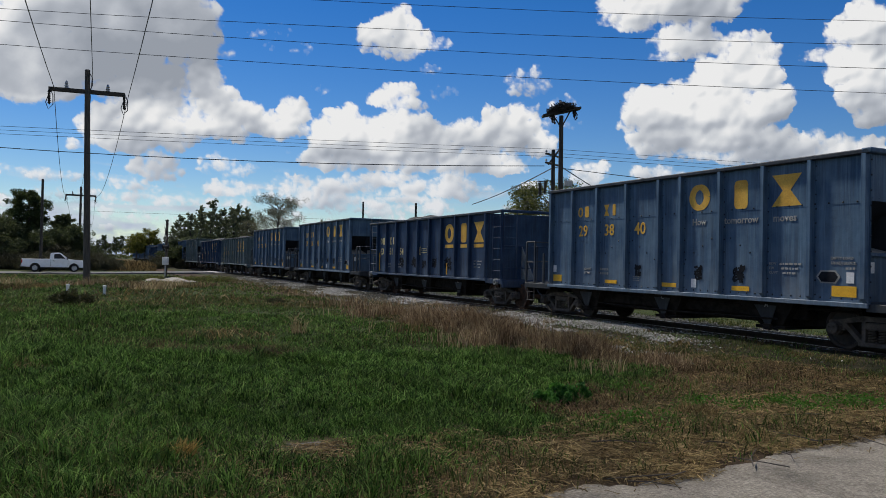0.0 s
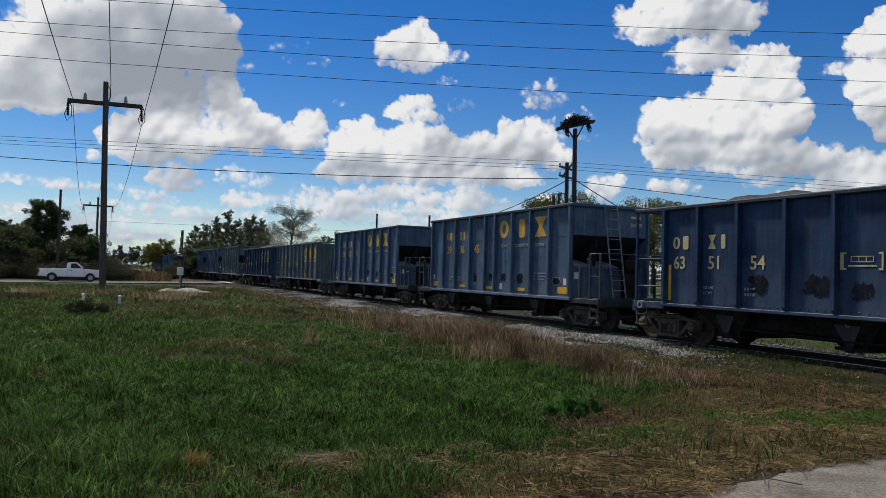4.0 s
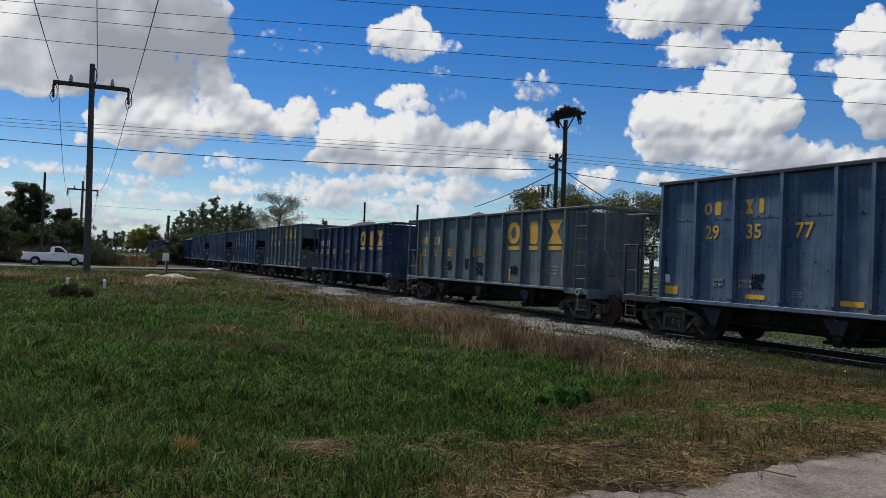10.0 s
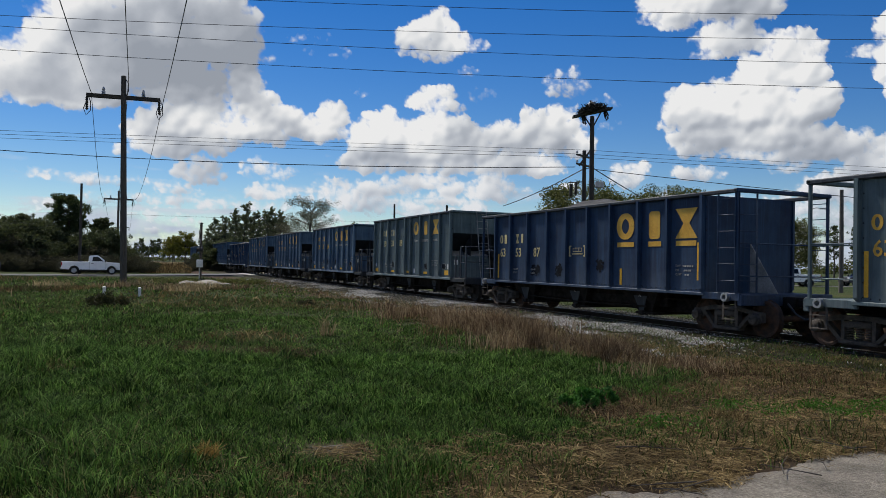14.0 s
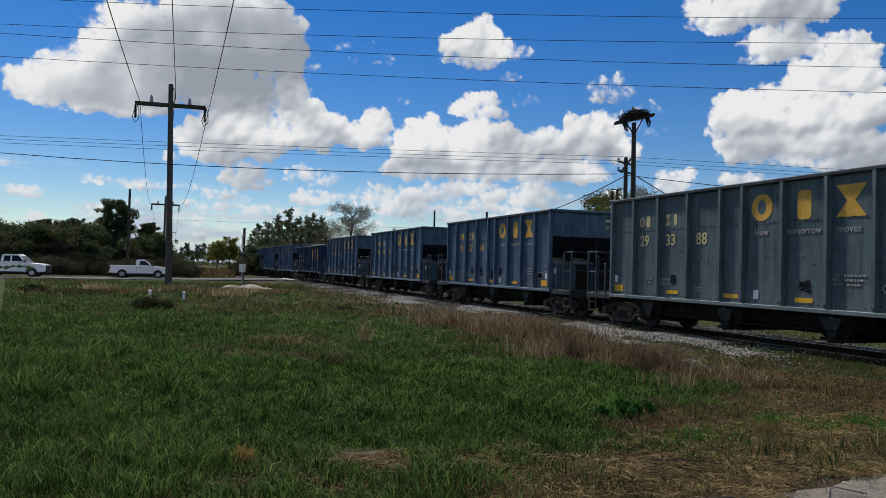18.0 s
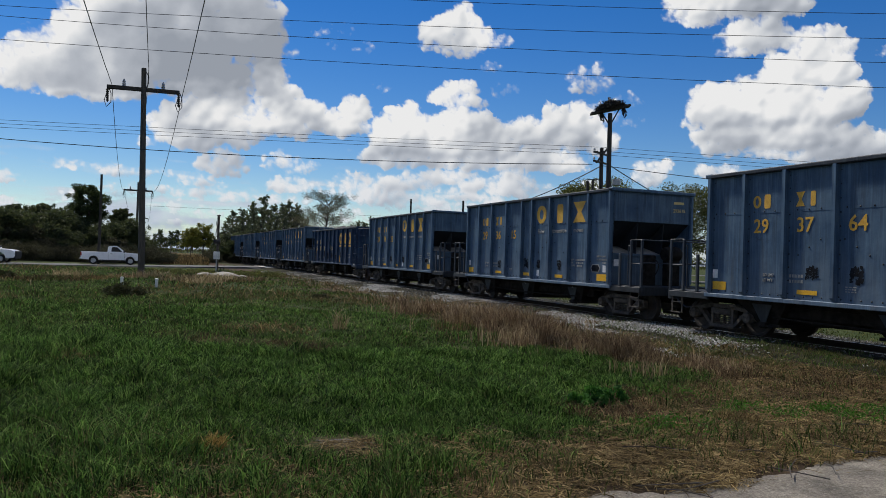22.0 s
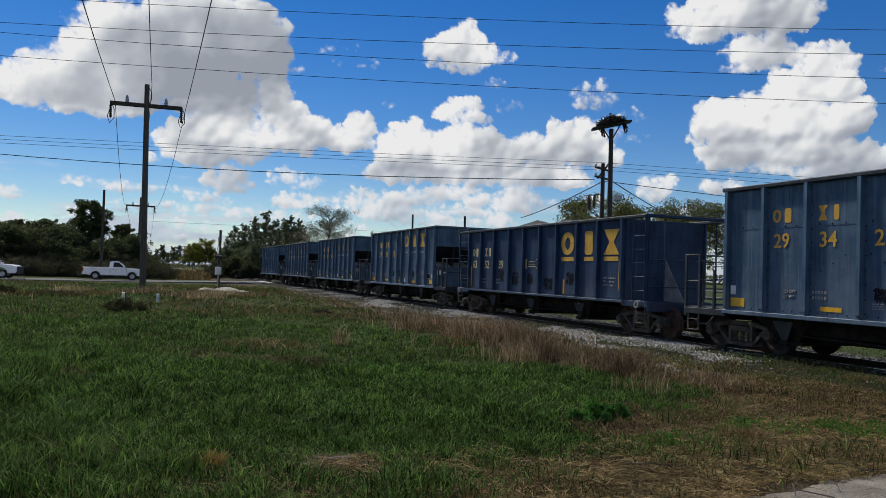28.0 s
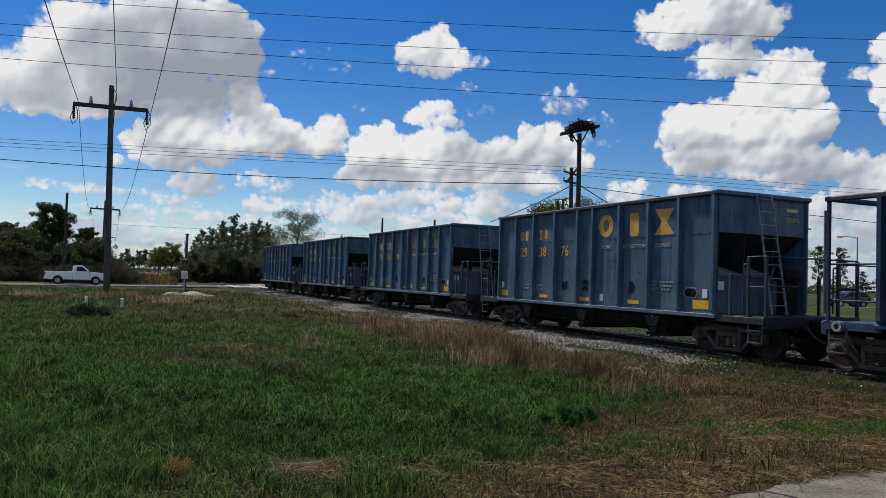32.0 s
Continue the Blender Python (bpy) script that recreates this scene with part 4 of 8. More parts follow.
    for k, x in enumerate((-2.36, -1.22, 0.0, 0.95, 2.3)):
        if rng.random() < 0.6:
            part("overpainted_patch", blotch_shape(x + rng.uniform(-0.08, 0.08), 1.56 + rng.uniform(-0.05, 0.08), rng.uniform(0.20, 0.34), rng.uniform(0.24, 0.40), y + 0.004, int(number) + k), tar, car)["kind"] = "stuff"
    write("end_number", number, 0.16, logo_pale, car, 5.52, 0.80, 3.42, turn=90)
    part("end_mark", lambda: Shape().box(5.515, 5.522, 0.82, 1.22, 3.68, 3.76), logo_pale, car, key="emkA")
    under_gear(car, paint, X, 5.475, 7.67, gear, rusty)
    return car


def hopper_b(number, paint, rusty, gear):
    """Lower open-top hopper car with upright ends inside an open ladder frame."""
    car = new("hopper_car")
    H, Y, X = 3.63, 1.50, 5.81
    for e in (-1, 1):
        def side():
            return Shape().box(-X, X, min(e * Y, e * (Y - 0.02)), max(e * Y, e * (Y - 0.02)), 1.02, H - 0.06)
        sheet = part("side_sheet", side, paint, car, key=("sideB", e))
        for x in RIBS_B:
            part("stake", lambda: rib_shape(1.04, H - 0.07), paint, sheet, key="ribB", at=pose(x, e * Y, 0, 0, 0, 0 if e < 0 else 180))
        pts = [(x + d, e * (Y + 0.001), z, e) for x in RIBS_B for d in (-0.085, 0.085) for z in np.arange(1.15, 3.5, 0.30)]
        pts += [(x, e * (Y + 0.001), 1.12, e) for x in np.arange(-5.7, 5.7, 0.20)]
        part("rivets", lambda: rivet_rows(pts), paint_under, sheet, "dark rivet heads", key=("rivB", e))["kind"] = "stuff"
        part("side_sill", lambda: Shape().box(-X - 0.05, X + 0.05, min(e * 1.44, e * 1.60), max(e * 1.44, e * 1.60), 0.98, 1.06, 0.012), paint, car, key=("silB", e))
        part("top_chord", lambda: Shape().box(-6.96, 6.96, min(e * 1.46, e * 1.60), max(e * 1.46, e * 1.60), H - 0.10, H, 0.02), paint_chord, car, "grimy worn top chord", key=("topB", e))
    part("stone_load", lambda: heap_shape(5.7, 1.45, 3.42, 0.62, int(number)), load_stone, car, "dark crushed stone heaped above the rim")
    for f in (-1, 1):
        part("end_wall", lambda: Shape().add([(f * x, y, z) for x, z in ((5.74, 1.05), (5.78, 1.05), (5.82, H - 0.08), (5.78, H - 0.08)) for y in (-1.5, 1.5)], [(0, 1, 3, 2), (2, 3, 5, 4), (4, 5, 7, 6), (6, 7, 1, 0), (0, 2, 4, 6), (1, 7, 5, 3)]), paint, car, key=("endB", f))
        part("end_chord", lambda: Shape().box(min(f * 6.84, f * 6.98), max(f * 6.84, f * 6.98), -1.60, 1.60, H - 0.09, H + 0.01, 0.02), paint, car, key=("echB", f))
        part("platform", lambda: Shape().box(min(f * 5.75, f * 7.02), max(f * 5.75, f * 7.02), -1.5, 1.5, 1.0, 1.05, 0.01).box(min(f * 6.93, f * 7.08), max(f * 6.93, f * 7.08), -1.54, 1.54, 0.78, 1.06, 0.02).box(min(f * 5.75, f * 7.02), max(f * 5.75, f * 7.02), -1.56, -1.48, 0.90, 1.08, 0.01), paint, car, key=("platB", f))
        for y in (-1.53, 1.53):
            part("corner_post", lambda: Shape().box(f * 6.91 - 0.035, f * 6.91 + 0.035, y - 0.035, y + 0.035, 1.05, H - 0.09, 0.01), paint, car, key=("cpB", f, y))
            if f > 0:
                part("side_ladder", lambda: ladder_shape((6.60, y * 1.02, 1.1), (6.60, y * 1.02, H - 0.1), 0.58, 6, (1, 0, 0), 0.05), paint, car, key=("slB", y))
            else:
                part("grab_rail", lambda: rails_shape([((-5.80, y, z), (-6.91, y, z)) for z in (1.5, 2.24)], 0.018), paint, car, key=("giB", y))
            part("footstep", lambda: step_shape(f * 6.68, y), steel_dust, car, key=("stepB", f, y))
        part("end_handrail", lambda: rails_shape([((f * 6.91, -1.5, z), (f * 6.91, 1.5, z)) for z in ((1.5, 2.3) if f > 0 else (2.24,))], 0.018), paint, car, key=("ehrB", f))
        if f > 0:
            part("end_ladder", lambda: ladder_shape((6.93, -1.2, 1.1), (6.93, -1.2, H - 0.1), 0.58, 6, (0, 1, 0), 0.05), paint, car, key="elB")
            part("slope_gusset", lambda: Shape().prism([(5.83, 1.06), (6.75, 1.06), (5.83, 2.35)][::-1], -0.012, 0.012), dust_plate, car, "dusty triangular end brace", key="sgB")
        part("poling_pocket", lambda: Shape().lathe([(0.05, -1.56), (0.06, -1.66), (0.11, -1.66), (0.11, -1.52)], 16, pose(f * 6.62, 0, 0.98)), galvanised, car, key=("ppB", f), smooth=True)
    part("hand_brake", lambda: Shape().box(-6.06, -5.98, -0.42, -0.18, 2.72, 3.06, 0.03).box(-6.04, -6.00, -0.33, -0.27, 1.05, 2.74).tube([(-6.18, -0.30 + 0.28 * math.cos(a), 2.90 + 0.28 * math.sin(a)) for a in np.linspace(0, 2 * math.pi, 25)], 0.02, 6).bar((-6.17, -0.56, 2.90), (-6.17, -0.04, 2.90), 0.03, 0.03).bar((-6.17, -0.30, 2.64), (-6.17, -0.30, 3.16), 0.03, 0.03).tube([(-6.06, -0.30, 2.90), (-6.20, -0.30, 2.90)], 0.04, 8), steel_dark, car, "spoked hand brake wheel and gear box", key="brakeB", smooth=True)
    y = -Y - 0.006
    tone = logo_yellow if paint is paint_grey else logo_pale
    for x, digits in ((-5.46, number[0:2]), (-4.23, number[2:4]), (-2.90, number[4:6])):
        write("car_number", digits, 0.46, tone, car, x, y, 1.98)
    owner_marks(car, -5.48, -4.22, 2.48, 0.35, y, tone)
    big = logo_yellow
    part("emblem", lambda: ring_emblem(2.49, 2.87, 0.82, 0.80, y), big, car, "plain yellow ring emblem", key="emB1")
    part("emblem", lambda: slab_emblem(3.81, 2.86, 0.60, 0.78, y), big, car, "plain yellow slab emblem", key="emB2")
    part("emblem", lambda: hourglass_emblem(5.10, 2.86, 0.84, 0.80, y), big, car, "plain yellow hourglass emblem", key="emB3")
    for x0, x1 in ((2.10, 2.90), (3.54, 4.10), (4.70, 5.48)):
        part("underline", lambda: plate(x0, x1, 2.26, 2.40, y), big, car, key=("ulB", x0))
    for x, z0, z1 in ((-5.64, 1.15, 2.08), (2.24, 1.14, 1.62), (5.52, 1.36, 2.34)):
        part("reflector", lambda: plate(x, x + 0.10, z0, z1, y), reflector, car, key=("refB", x))
    for k, word in enumerate(("EXW", "EW", "CU FT")):
        write("data_stencil", word, 0.085, stencil, car, 4.70, y, 1.70 - 0.115 * k)
        part("data_bar", lambda: stencil_lines(4.98 + 0.04 * k, 1.70 - 0.115 * k, 1, 0.45 - 0.12 * k, y, 0.045), stencil, car, key=("datB", k))["kind"] = "stuff"
    for k, word in enumerate(("LD LMT", "LT WT")):
        write("weight_stencil", word, 0.10, stencil, car, -4.36, y, 1.48 - 0.13 * k)
        part("weight_bar", lambda: stencil_lines(-3.05, 1.48 - 0.13 * k, 1, 0.35, y, 0.07), stencil, car, key=("wtfB", k))["kind"] = "stuff"
    part("frame_mark", lambda: Shape().box(-0.54, -0.46, y - 0.004, y, 1.98, 2.34).box(-0.46, -0.40, y - 0.004, y, 2.30, 2.34).box(-0.46, -0.40, y - 0.004, y, 1.98, 2.02).box(0.36, 0.40, y - 0.004, y, 1.98, 2.34).box(0.30, 0.36, y - 0.004, y, 2.30, 2.34).box(0.30, 0.36, y - 0.004, y, 1.98, 2.02).box(-0.30, 0.20, y - 0.004, y, 2.25, 2.265).box(-0.30, 0.20, y - 0.004, y, 2.14, 2.155).box(-0.30, -0.285, y - 0.004, y, 2.155, 2.25).box(-0.13, -0.115, y - 0.004, y, 2.155, 2.25).box(0.03, 0.045, y - 0.004, y, 2.155, 2.25).box(0.185, 0.20, y - 0.004, y, 2.155, 2.25).box(-0.36, 0.26, y - 0.004, y, 2.05, 2.08), logo_pale if paint is not paint_grey else logo_yellow, car, "small bracketed owner emblem", key=("frmB", paint.name))
    rng = random.Random(int(number))
    for k, x in enumerate((-2.6, -1.2, 0.0, 1.2, 2.6)):
        if rng.random() < 0.8:
            part("overpainted_patch", blotch_shape(x + rng.uniform(-0.2, 0.2), 1.55 + rng.uniform(-0.1, 0.15), rng.uniform(0.35, 0.6), rng.uniform(0.3, 0.5), y + 0.003, int(number) + k), tar, car)["kind"] = "stuff"
    under_gear(car, paint, X, 6.10, 7.92, gear, rusty)
    return car


# kind, number, paint, ladder at the front end, rusty wheels, and how far along the track the middle stands at the start
TRAIN = [
    ("A", "293712", paint_blue, False, False, -0.20), ("A", "293840", paint_blue, False, False, 15.15), ("B", "635154", paint_navy, False, True, 30.75),
    ("A", "293645", paint_blue, True, False, 46.41), ("A", "293577", paint_blue, False, False, 61.75), ("B", "635150", paint_grey, False, True, 77.40),
    ("B", "635387", paint_navy, False, True, 93.32), ("A", "293388", paint_grey, True, False, 109.00), ("A", "293764", paint_blue, False, False, 124.20),
    ("A", "293615", paint_blue, False, False, 139.56), ("A", "293423", paint_blue, False, False, 154.93), ("B", "635239", paint_navy, False, True, 170.57),
    ("A", "293876", paint_blue, True, False, 186.13), ("A", "293684", paint_blue, True, False, 201.50), ("A", "293596", paint_blue, False, False, 216.85),
    ("A", "293531", paint_blue, False, False, 232.20),
]
LOOKS = {"weathered_blue_paint": "weathered blue", "dark_navy_paint": "dark navy blue", "faded_grey_blue_paint": "faded grey-blue"}
cars, gear = [], []
for kind, number, paint, ladder, rusty, s0 in TRAIN:
    c = hopper_a(number, paint, ladder, rusty, gear) if kind == "A" else hopper_b(number, paint, rusty, gear)
    shape = "high open hopper car with sloped ends" if kind == "A" else "low open hopper car with ladder frames"
    tagged(c, LOOKS[paint.name] + " " + shape + " carrying stone", "railcar", "cars of the freight train")
    cars.append((c, s0))


# ---- sky: clouds on a far dome that drifts slowly ----
# lobes of cloud: degrees left of ahead, degrees up, half width, half height
CLOUD_GREY = [
    (25.4, 15.3, 5.0, 2.9), (21.5, 16.0, 5.47, 2.49), (23.4, 13.0, 5.56, 1.76), (28.8, 11.2, 3.73, 1.46), (19.2, 15.1, 3.59, 2.04), (25.8, 13.4, 6.04, 2.71),
    (21.3, 12.0, 3.49, 1.29), (17.9, 16.3, 2.35, 2.04), (31.0, 12.3, 2.6, 2.0), (33.1, 11.6, 2.4, 1.5), (29.2, 13.3, 2.6, 2.1), (28.3, 11.5, 3.61, 1.71),
    (27.6, 15.8, 2.4, 1.8), (20.6, 17.6, 3.8, 1.6),
]
CLOUD_TOWER = [
    (16.3, 13.1, 1.01, 0.92), (16.7, 12.1, 1.11, 1.11), (15.8, 11.3, 1.28, 1.13), (17.1, 10.7, 0.84, 0.69), (23.2, 8.9, 1.21, 1.17), (21.5, 9.6, 1.49, 1.31),
    (19.7, 10.1, 1.53, 1.19), (21.9, 8.1, 2.22, 0.92), (18.9, 9.1, 1.8, 1.07), (20.1, 8.4, 3.04, 0.93), (14.2, 10.1, 2.44, 1.09), (12.2, 10.0, 2.2, 0.96),
    (10.3, 10.7, 1.06, 0.97), (11.1, 9.6, 1.95, 0.69), (15.5, 9.4, 2.14, 0.95),
]
CLOUD_LOW_LEFT = [
    (19.8, 6.2, 1.65, 0.94), (15.4, 6.8, 1.47, 0.61), (14.0, 6.5, 1.63, 0.5), (26.8, 5.3, 0.91, 0.41), (25.0, 7.4, 0.71, 0.36), (15.0, 5.0, 1.48, 0.78),
    (21.7, 5.1, 1.11, 0.53), (21.2, 4.1, 1.74, 0.43), (17.9, 4.0, 1.17, 0.49), (23.7, 4.1, 0.96, 0.31), (16.3, 3.6, 1.06, 0.33), (19.4, 2.8, 1.28, 0.41),
    (22.9, 3.1, 1.46, 0.26), (14.7, 3.8, 1.61, 0.39), (28.6, 5.5, 0.88, 0.25), (29.1, 3.2, 1.3, 0.4),
]
CLOUD_SMALL = [
    (2.7, 17.3, 1.45, 1.07), (4.0, 16.4, 1.68, 0.91), (1.7, 16.5, 1.8, 1.02), (2.8, 15.8, 2.61, 0.7), (0.5, 16.1, 1.05, 0.54), (2.2, 12.7, 1.3, 0.69),
    (3.5, 12.0, 1.01, 0.61), (1.8, 11.8, 1.31, 0.5),
]
CLOUD_WISPS = [
    (11.4, 16.5, 0.83, 0.47), (11.9, 15.5, 0.72, 0.37), (9.7, 15.3, 0.73, 0.43), (8.2, 12.7, 0.57, 0.33), (-0.0, 14.2, 0.81, 0.38), (-7.3, 13.3, 1.29, 1.1),
    (-10.2, 11.8, 0.99, 0.69), (-10.0, 10.4, 1.42, 0.61), (-15.3, 10.2, 1.36, 0.38), (-0.4, 16.1, 1.02, 0.54), (-1.1, 12.6, 0.81, 0.56), (13.1, 16.2, 0.82, 0.26),
    (-13.8, 17.7, 1.11, 0.36),
]
CLOUD_CENTRE = [
    (6.3, 10.1, 1.57, 1.26), (7.0, 8.9, 1.99, 1.41), (5.4, 8.8, 2.58, 1.41), (2.6, 10.0, 1.74, 1.27), (1.9, 8.9, 2.61, 1.42), (1.1, 10.4, 1.31, 0.85),
    (-0.1, 8.7, 2.03, 1.28), (7.9, 7.5, 1.7, 0.85), (4.2, 7.5, 4.6, 0.8), (0.4, 7.6, 2.9, 0.8), (-1.1, 8.9, 1.45, 1.14), (-2.8, 10.0, 1.31, 0.85),
    (-3.7, 9.2, 2.03, 1.13), (-5.1, 10.3, 1.44, 1.13), (-7.1, 11.0, 1.15, 0.7), (-6.7, 9.8, 2.01, 1.41), (-8.6, 9.0, 1.14, 0.85),
]
CLOUD_LOW_MID = [
    (9.8, 5.8, 0.67, 0.57), (9.5, 4.8, 1.12, 0.79), (7.5, 5.5, 1.7, 0.63), (5.3, 5.8, 1.72, 0.71), (2.7, 6.0, 2.31, 0.63), (0.6, 5.8, 2.03, 0.72),
    (6.9, 4.4, 3.13, 0.63), (2.3, 4.6, 3.47, 0.58), (10.3, 3.4, 1.67, 0.34), (4.0, 3.7, 4.31, 0.43), (-4.1, 7.5, 3.18, 1.0), (-1.8, 5.7, 1.74, 1.01),
    (-0.7, 4.0, 1.16, 0.72), (-12.1, 6.8, 1.54, 0.84), (-17.6, 6.8, 1.07, 0.39),
]
CLOUD_RIGHT = [
    (-17.7, 18.6, 4.8, 1.39), (-20.8, 18.1, 2.06, 1.0), (-15.3, 17.4, 1.37, 0.57), (-18.8, 16.0, 2.5, 1.09), (-18.3, 15.1, 1.85, 0.47), (-22.9, 15.5, 1.38, 0.76),
    (-24.0, 14.8, 0.99, 0.76), (-22.5, 14.3, 2.01, 1.03), (-21.5, 13.5, 2.29, 1.04), (-23.8, 13.4, 1.24, 1.28), (-19.7, 12.5, 2.08, 0.92), (-16.3, 12.2, 1.49, 0.67),
    (-17.4, 11.0, 2.8, 1.35), (-21.1, 11.2, 3.33, 1.85), (-24.1, 11.3, 1.47, 1.29), (-18.5, 9.4, 3.3, 1.22), (-22.1, 9.3, 3.03, 1.33), (-24.6, 8.7, 1.83, 1.04),
    (-16.4, 8.7, 1.35, 0.69), (-25.9, 8.2, 0.95, 0.57), (-23.9, 8.0, 2.46, 0.79), (-20.1, 8.0, 2.59, 0.54),
]
CLOUD_FAR_RIGHT = [
    (-29.6, 15.7, 1.57, 0.96), (-30.4, 15.9, 1.32, 1.42), (-27.8, 14.4, 1.39, 0.39), (-30.1, 13.5, 1.77, 1.45), (-30.3, 11.8, 1.32, 1.47), (-30.8, 10.5, 1.31, 0.98),
    (-28.9, 8.5, 0.91, 0.45), (-27.7, 8.3, 0.81, 0.36), (-32.4, 14.5, 1.9, 2.11), (-32.9, 11.4, 1.88, 1.91),
]
CLOUD_LOW_RIGHT = [
    (-26.8, 8.1, 2.02, 0.94), (-28.1, 6.6, 1.96, 1.12), (-25.8, 5.4, 2.39, 0.84), (-28.8, 4.7, 1.93, 0.93), (-24.4, 4.3, 2.1, 0.54), (-26.8, 3.5, 2.68, 0.68),
    (-16.5, 6.8, 1.37, 0.57), (-23.0, 7.0, 0.9, 0.35), (-30.4, 6.9, 1.87, 1.46), (-30.7, 4.0, 2.17, 0.73), (-21.9, 3.2, 2.54, 0.47),
]
# the groups, with how bright and how dense each one is
CLOUD_GROUPS = [
    (CLOUD_GREY, 0.72, 1.0), (CLOUD_TOWER, 0.92, 1.0), (CLOUD_LOW_LEFT, 0.90, 0.80), (CLOUD_SMALL, 0.95, 0.95), (CLOUD_WISPS, 0.80, 0.36),
    (CLOUD_CENTRE, 1.0, 1.0), (CLOUD_LOW_MID, 0.88, 0.9), (CLOUD_RIGHT, 0.97, 1.0), (CLOUD_FAR_RIGHT, 0.95, 1.0), (CLOUD_LOW_RIGHT, 0.88, 0.95),
]


def cloud_axes():
    """Azimuths and elevations of the dome: fine before the camera, coarse elsewhere."""
    az = np.concatenate([np.arange(-180, -42, 1.0), np.arange(-42, 42, 0.09), np.arange(42, 180.1, 1.0)])
    el = np.concatenate([np.arange(-0.6, 22, 0.09), np.arange(22, 46, 0.8)])
    return az, el


def swell(field, az, el, a, e, w, h, lift, extra=None):
    """Raise field to a domed lobe at a, e that falls off beyond its edge, on the rows and columns that it reaches."""
    i0, i1 = np.searchsorted(el, (e - 1.5 * h, e + 1.5 * h))
    j0, j1 = np.searchsorted(az, (a - 1.5 * w, a + 1.5 * w))
    if i1 <= i0 or j1 <= j0:
        return
    dx, dy = (az[j0:j1] - a) / w, (el[i0:i1] - e) / h
    dy = np.where(dy < 0, dy * 1.2, dy)
    d = dx[None, :] ** 2 + dy[:, None] ** 2
    dome = lift + min(w, h, 1.2) * np.where(d < 1, 1 - d, 1.3 * (1 - d))
    part_of = field[i0:i1, j0:j1]
    higher = (d < 2.2) & (dome > part_of)
    part_of[higher] = dome[higher]
    if extra is not None:
        for grid, value in extra:
            grid[i0:i1, j0:j1][higher] = value


def blur(field, k):
    """A box blur of 2k + 1 cells, twice each way."""
    for _ in range(2):
        for axis in (0, 1):
            pad = [(k + 1, k) if x == axis else (0, 0) for x in (0, 1)]
            c = np.cumsum(np.pad(field, pad, mode="edge"), axis)
            n = field.shape[axis]
            a, b = np.take(c, np.arange(2 * k + 1, n + 2 * k + 1), axis), np.take(c, np.arange(n), axis)
            field = (a - b) / (2 * k + 1)
    return field


def warp(field, du, dv):
    """Shift field by du columns and dv rows, with straight-line interpolation."""
    r, c = field.shape
    u = np.clip(np.arange(c)[None, :] + du, 0, c - 1.001)
    v = np.clip(np.arange(r)[:, None] + dv, 0, r - 1.001)
    j, i = u.astype(int), v.astype(int)
    a, b = u - j, v - i
    return (field[i, j] * (1 - a) + field[i, j + 1] * a) * (1 - b) + (field[i + 1, j] * (1 - a) + field[i + 1, j + 1] * a) * b


def cloud_fields(az, el):
    """Height of the cloud towards the eye, its brightness and its density, over the grid of az and el."""
    rng = random.Random(17)
    body = np.full((len(el), len(az)), -1.6)
    tone, dens = np.full(body.shape, 0.9), np.full(body.shape, 0.9)
    groups = CLOUD_GROUPS + [([(rng.uniform(-40, 40), rng.uniform(1.2, 5.6), rng.uniform(0.6, 1.9), rng.uniform(0.2, 0.5)) for _ in range(130)], 0.88, 0.72)]
    for lobes, bright, thick in groups:
        for a, e, w, h in lobes:
            extra = ((tone, bright), (dens, thick))
            swell(body, az, el, a, e, w, h, 0.0, extra)
            r = min(w, h)
            for _ in range(int(10 + 14 * w / h)):
                t, d = rng.uniform(0, 2 * math.pi), rng.uniform(0.35, 1.0) ** 0.5
                x, y = math.cos(t) * d, math.sin(t) * d
                if y < -0.45:
                    y = -0.45
                s = min(r, 1.3) * rng.uniform(0.22, 0.55)
                swell(body, az, el, a + x * w, e + y * h, s, s * 0.9, 0.55 * r * math.sqrt(max(0.0, 1 - x * x - y * y)), extra)
    A, E = np.meshgrid(az, el)
    fine = 1 / 0.09
    du = fine * (0.40 * fbm(A, E, 0.45, 3, 3) + 0.16 * fbm(A, E, 2.1, 3, 4) + 0.05 * fbm(A, E, 7.0, 2, 8))
    dv = fine * (0.30 * fbm(A, E, 0.5, 3, 5) + 0.15 * fbm(A, E, 2.3, 3, 6) + 0.05 * fbm(A, E, 7.5, 2, 9))
    near = (np.abs(A) < 41) & (E < 21.5)
    du, dv = np.where(near, du, 0), np.where(near, dv, 0)
    body, tone, dens = warp(body, du, dv), warp(blur(tone, 13), du, dv), warp(blur(dens, 6), du, dv)
    return body, tone, dens, A, E


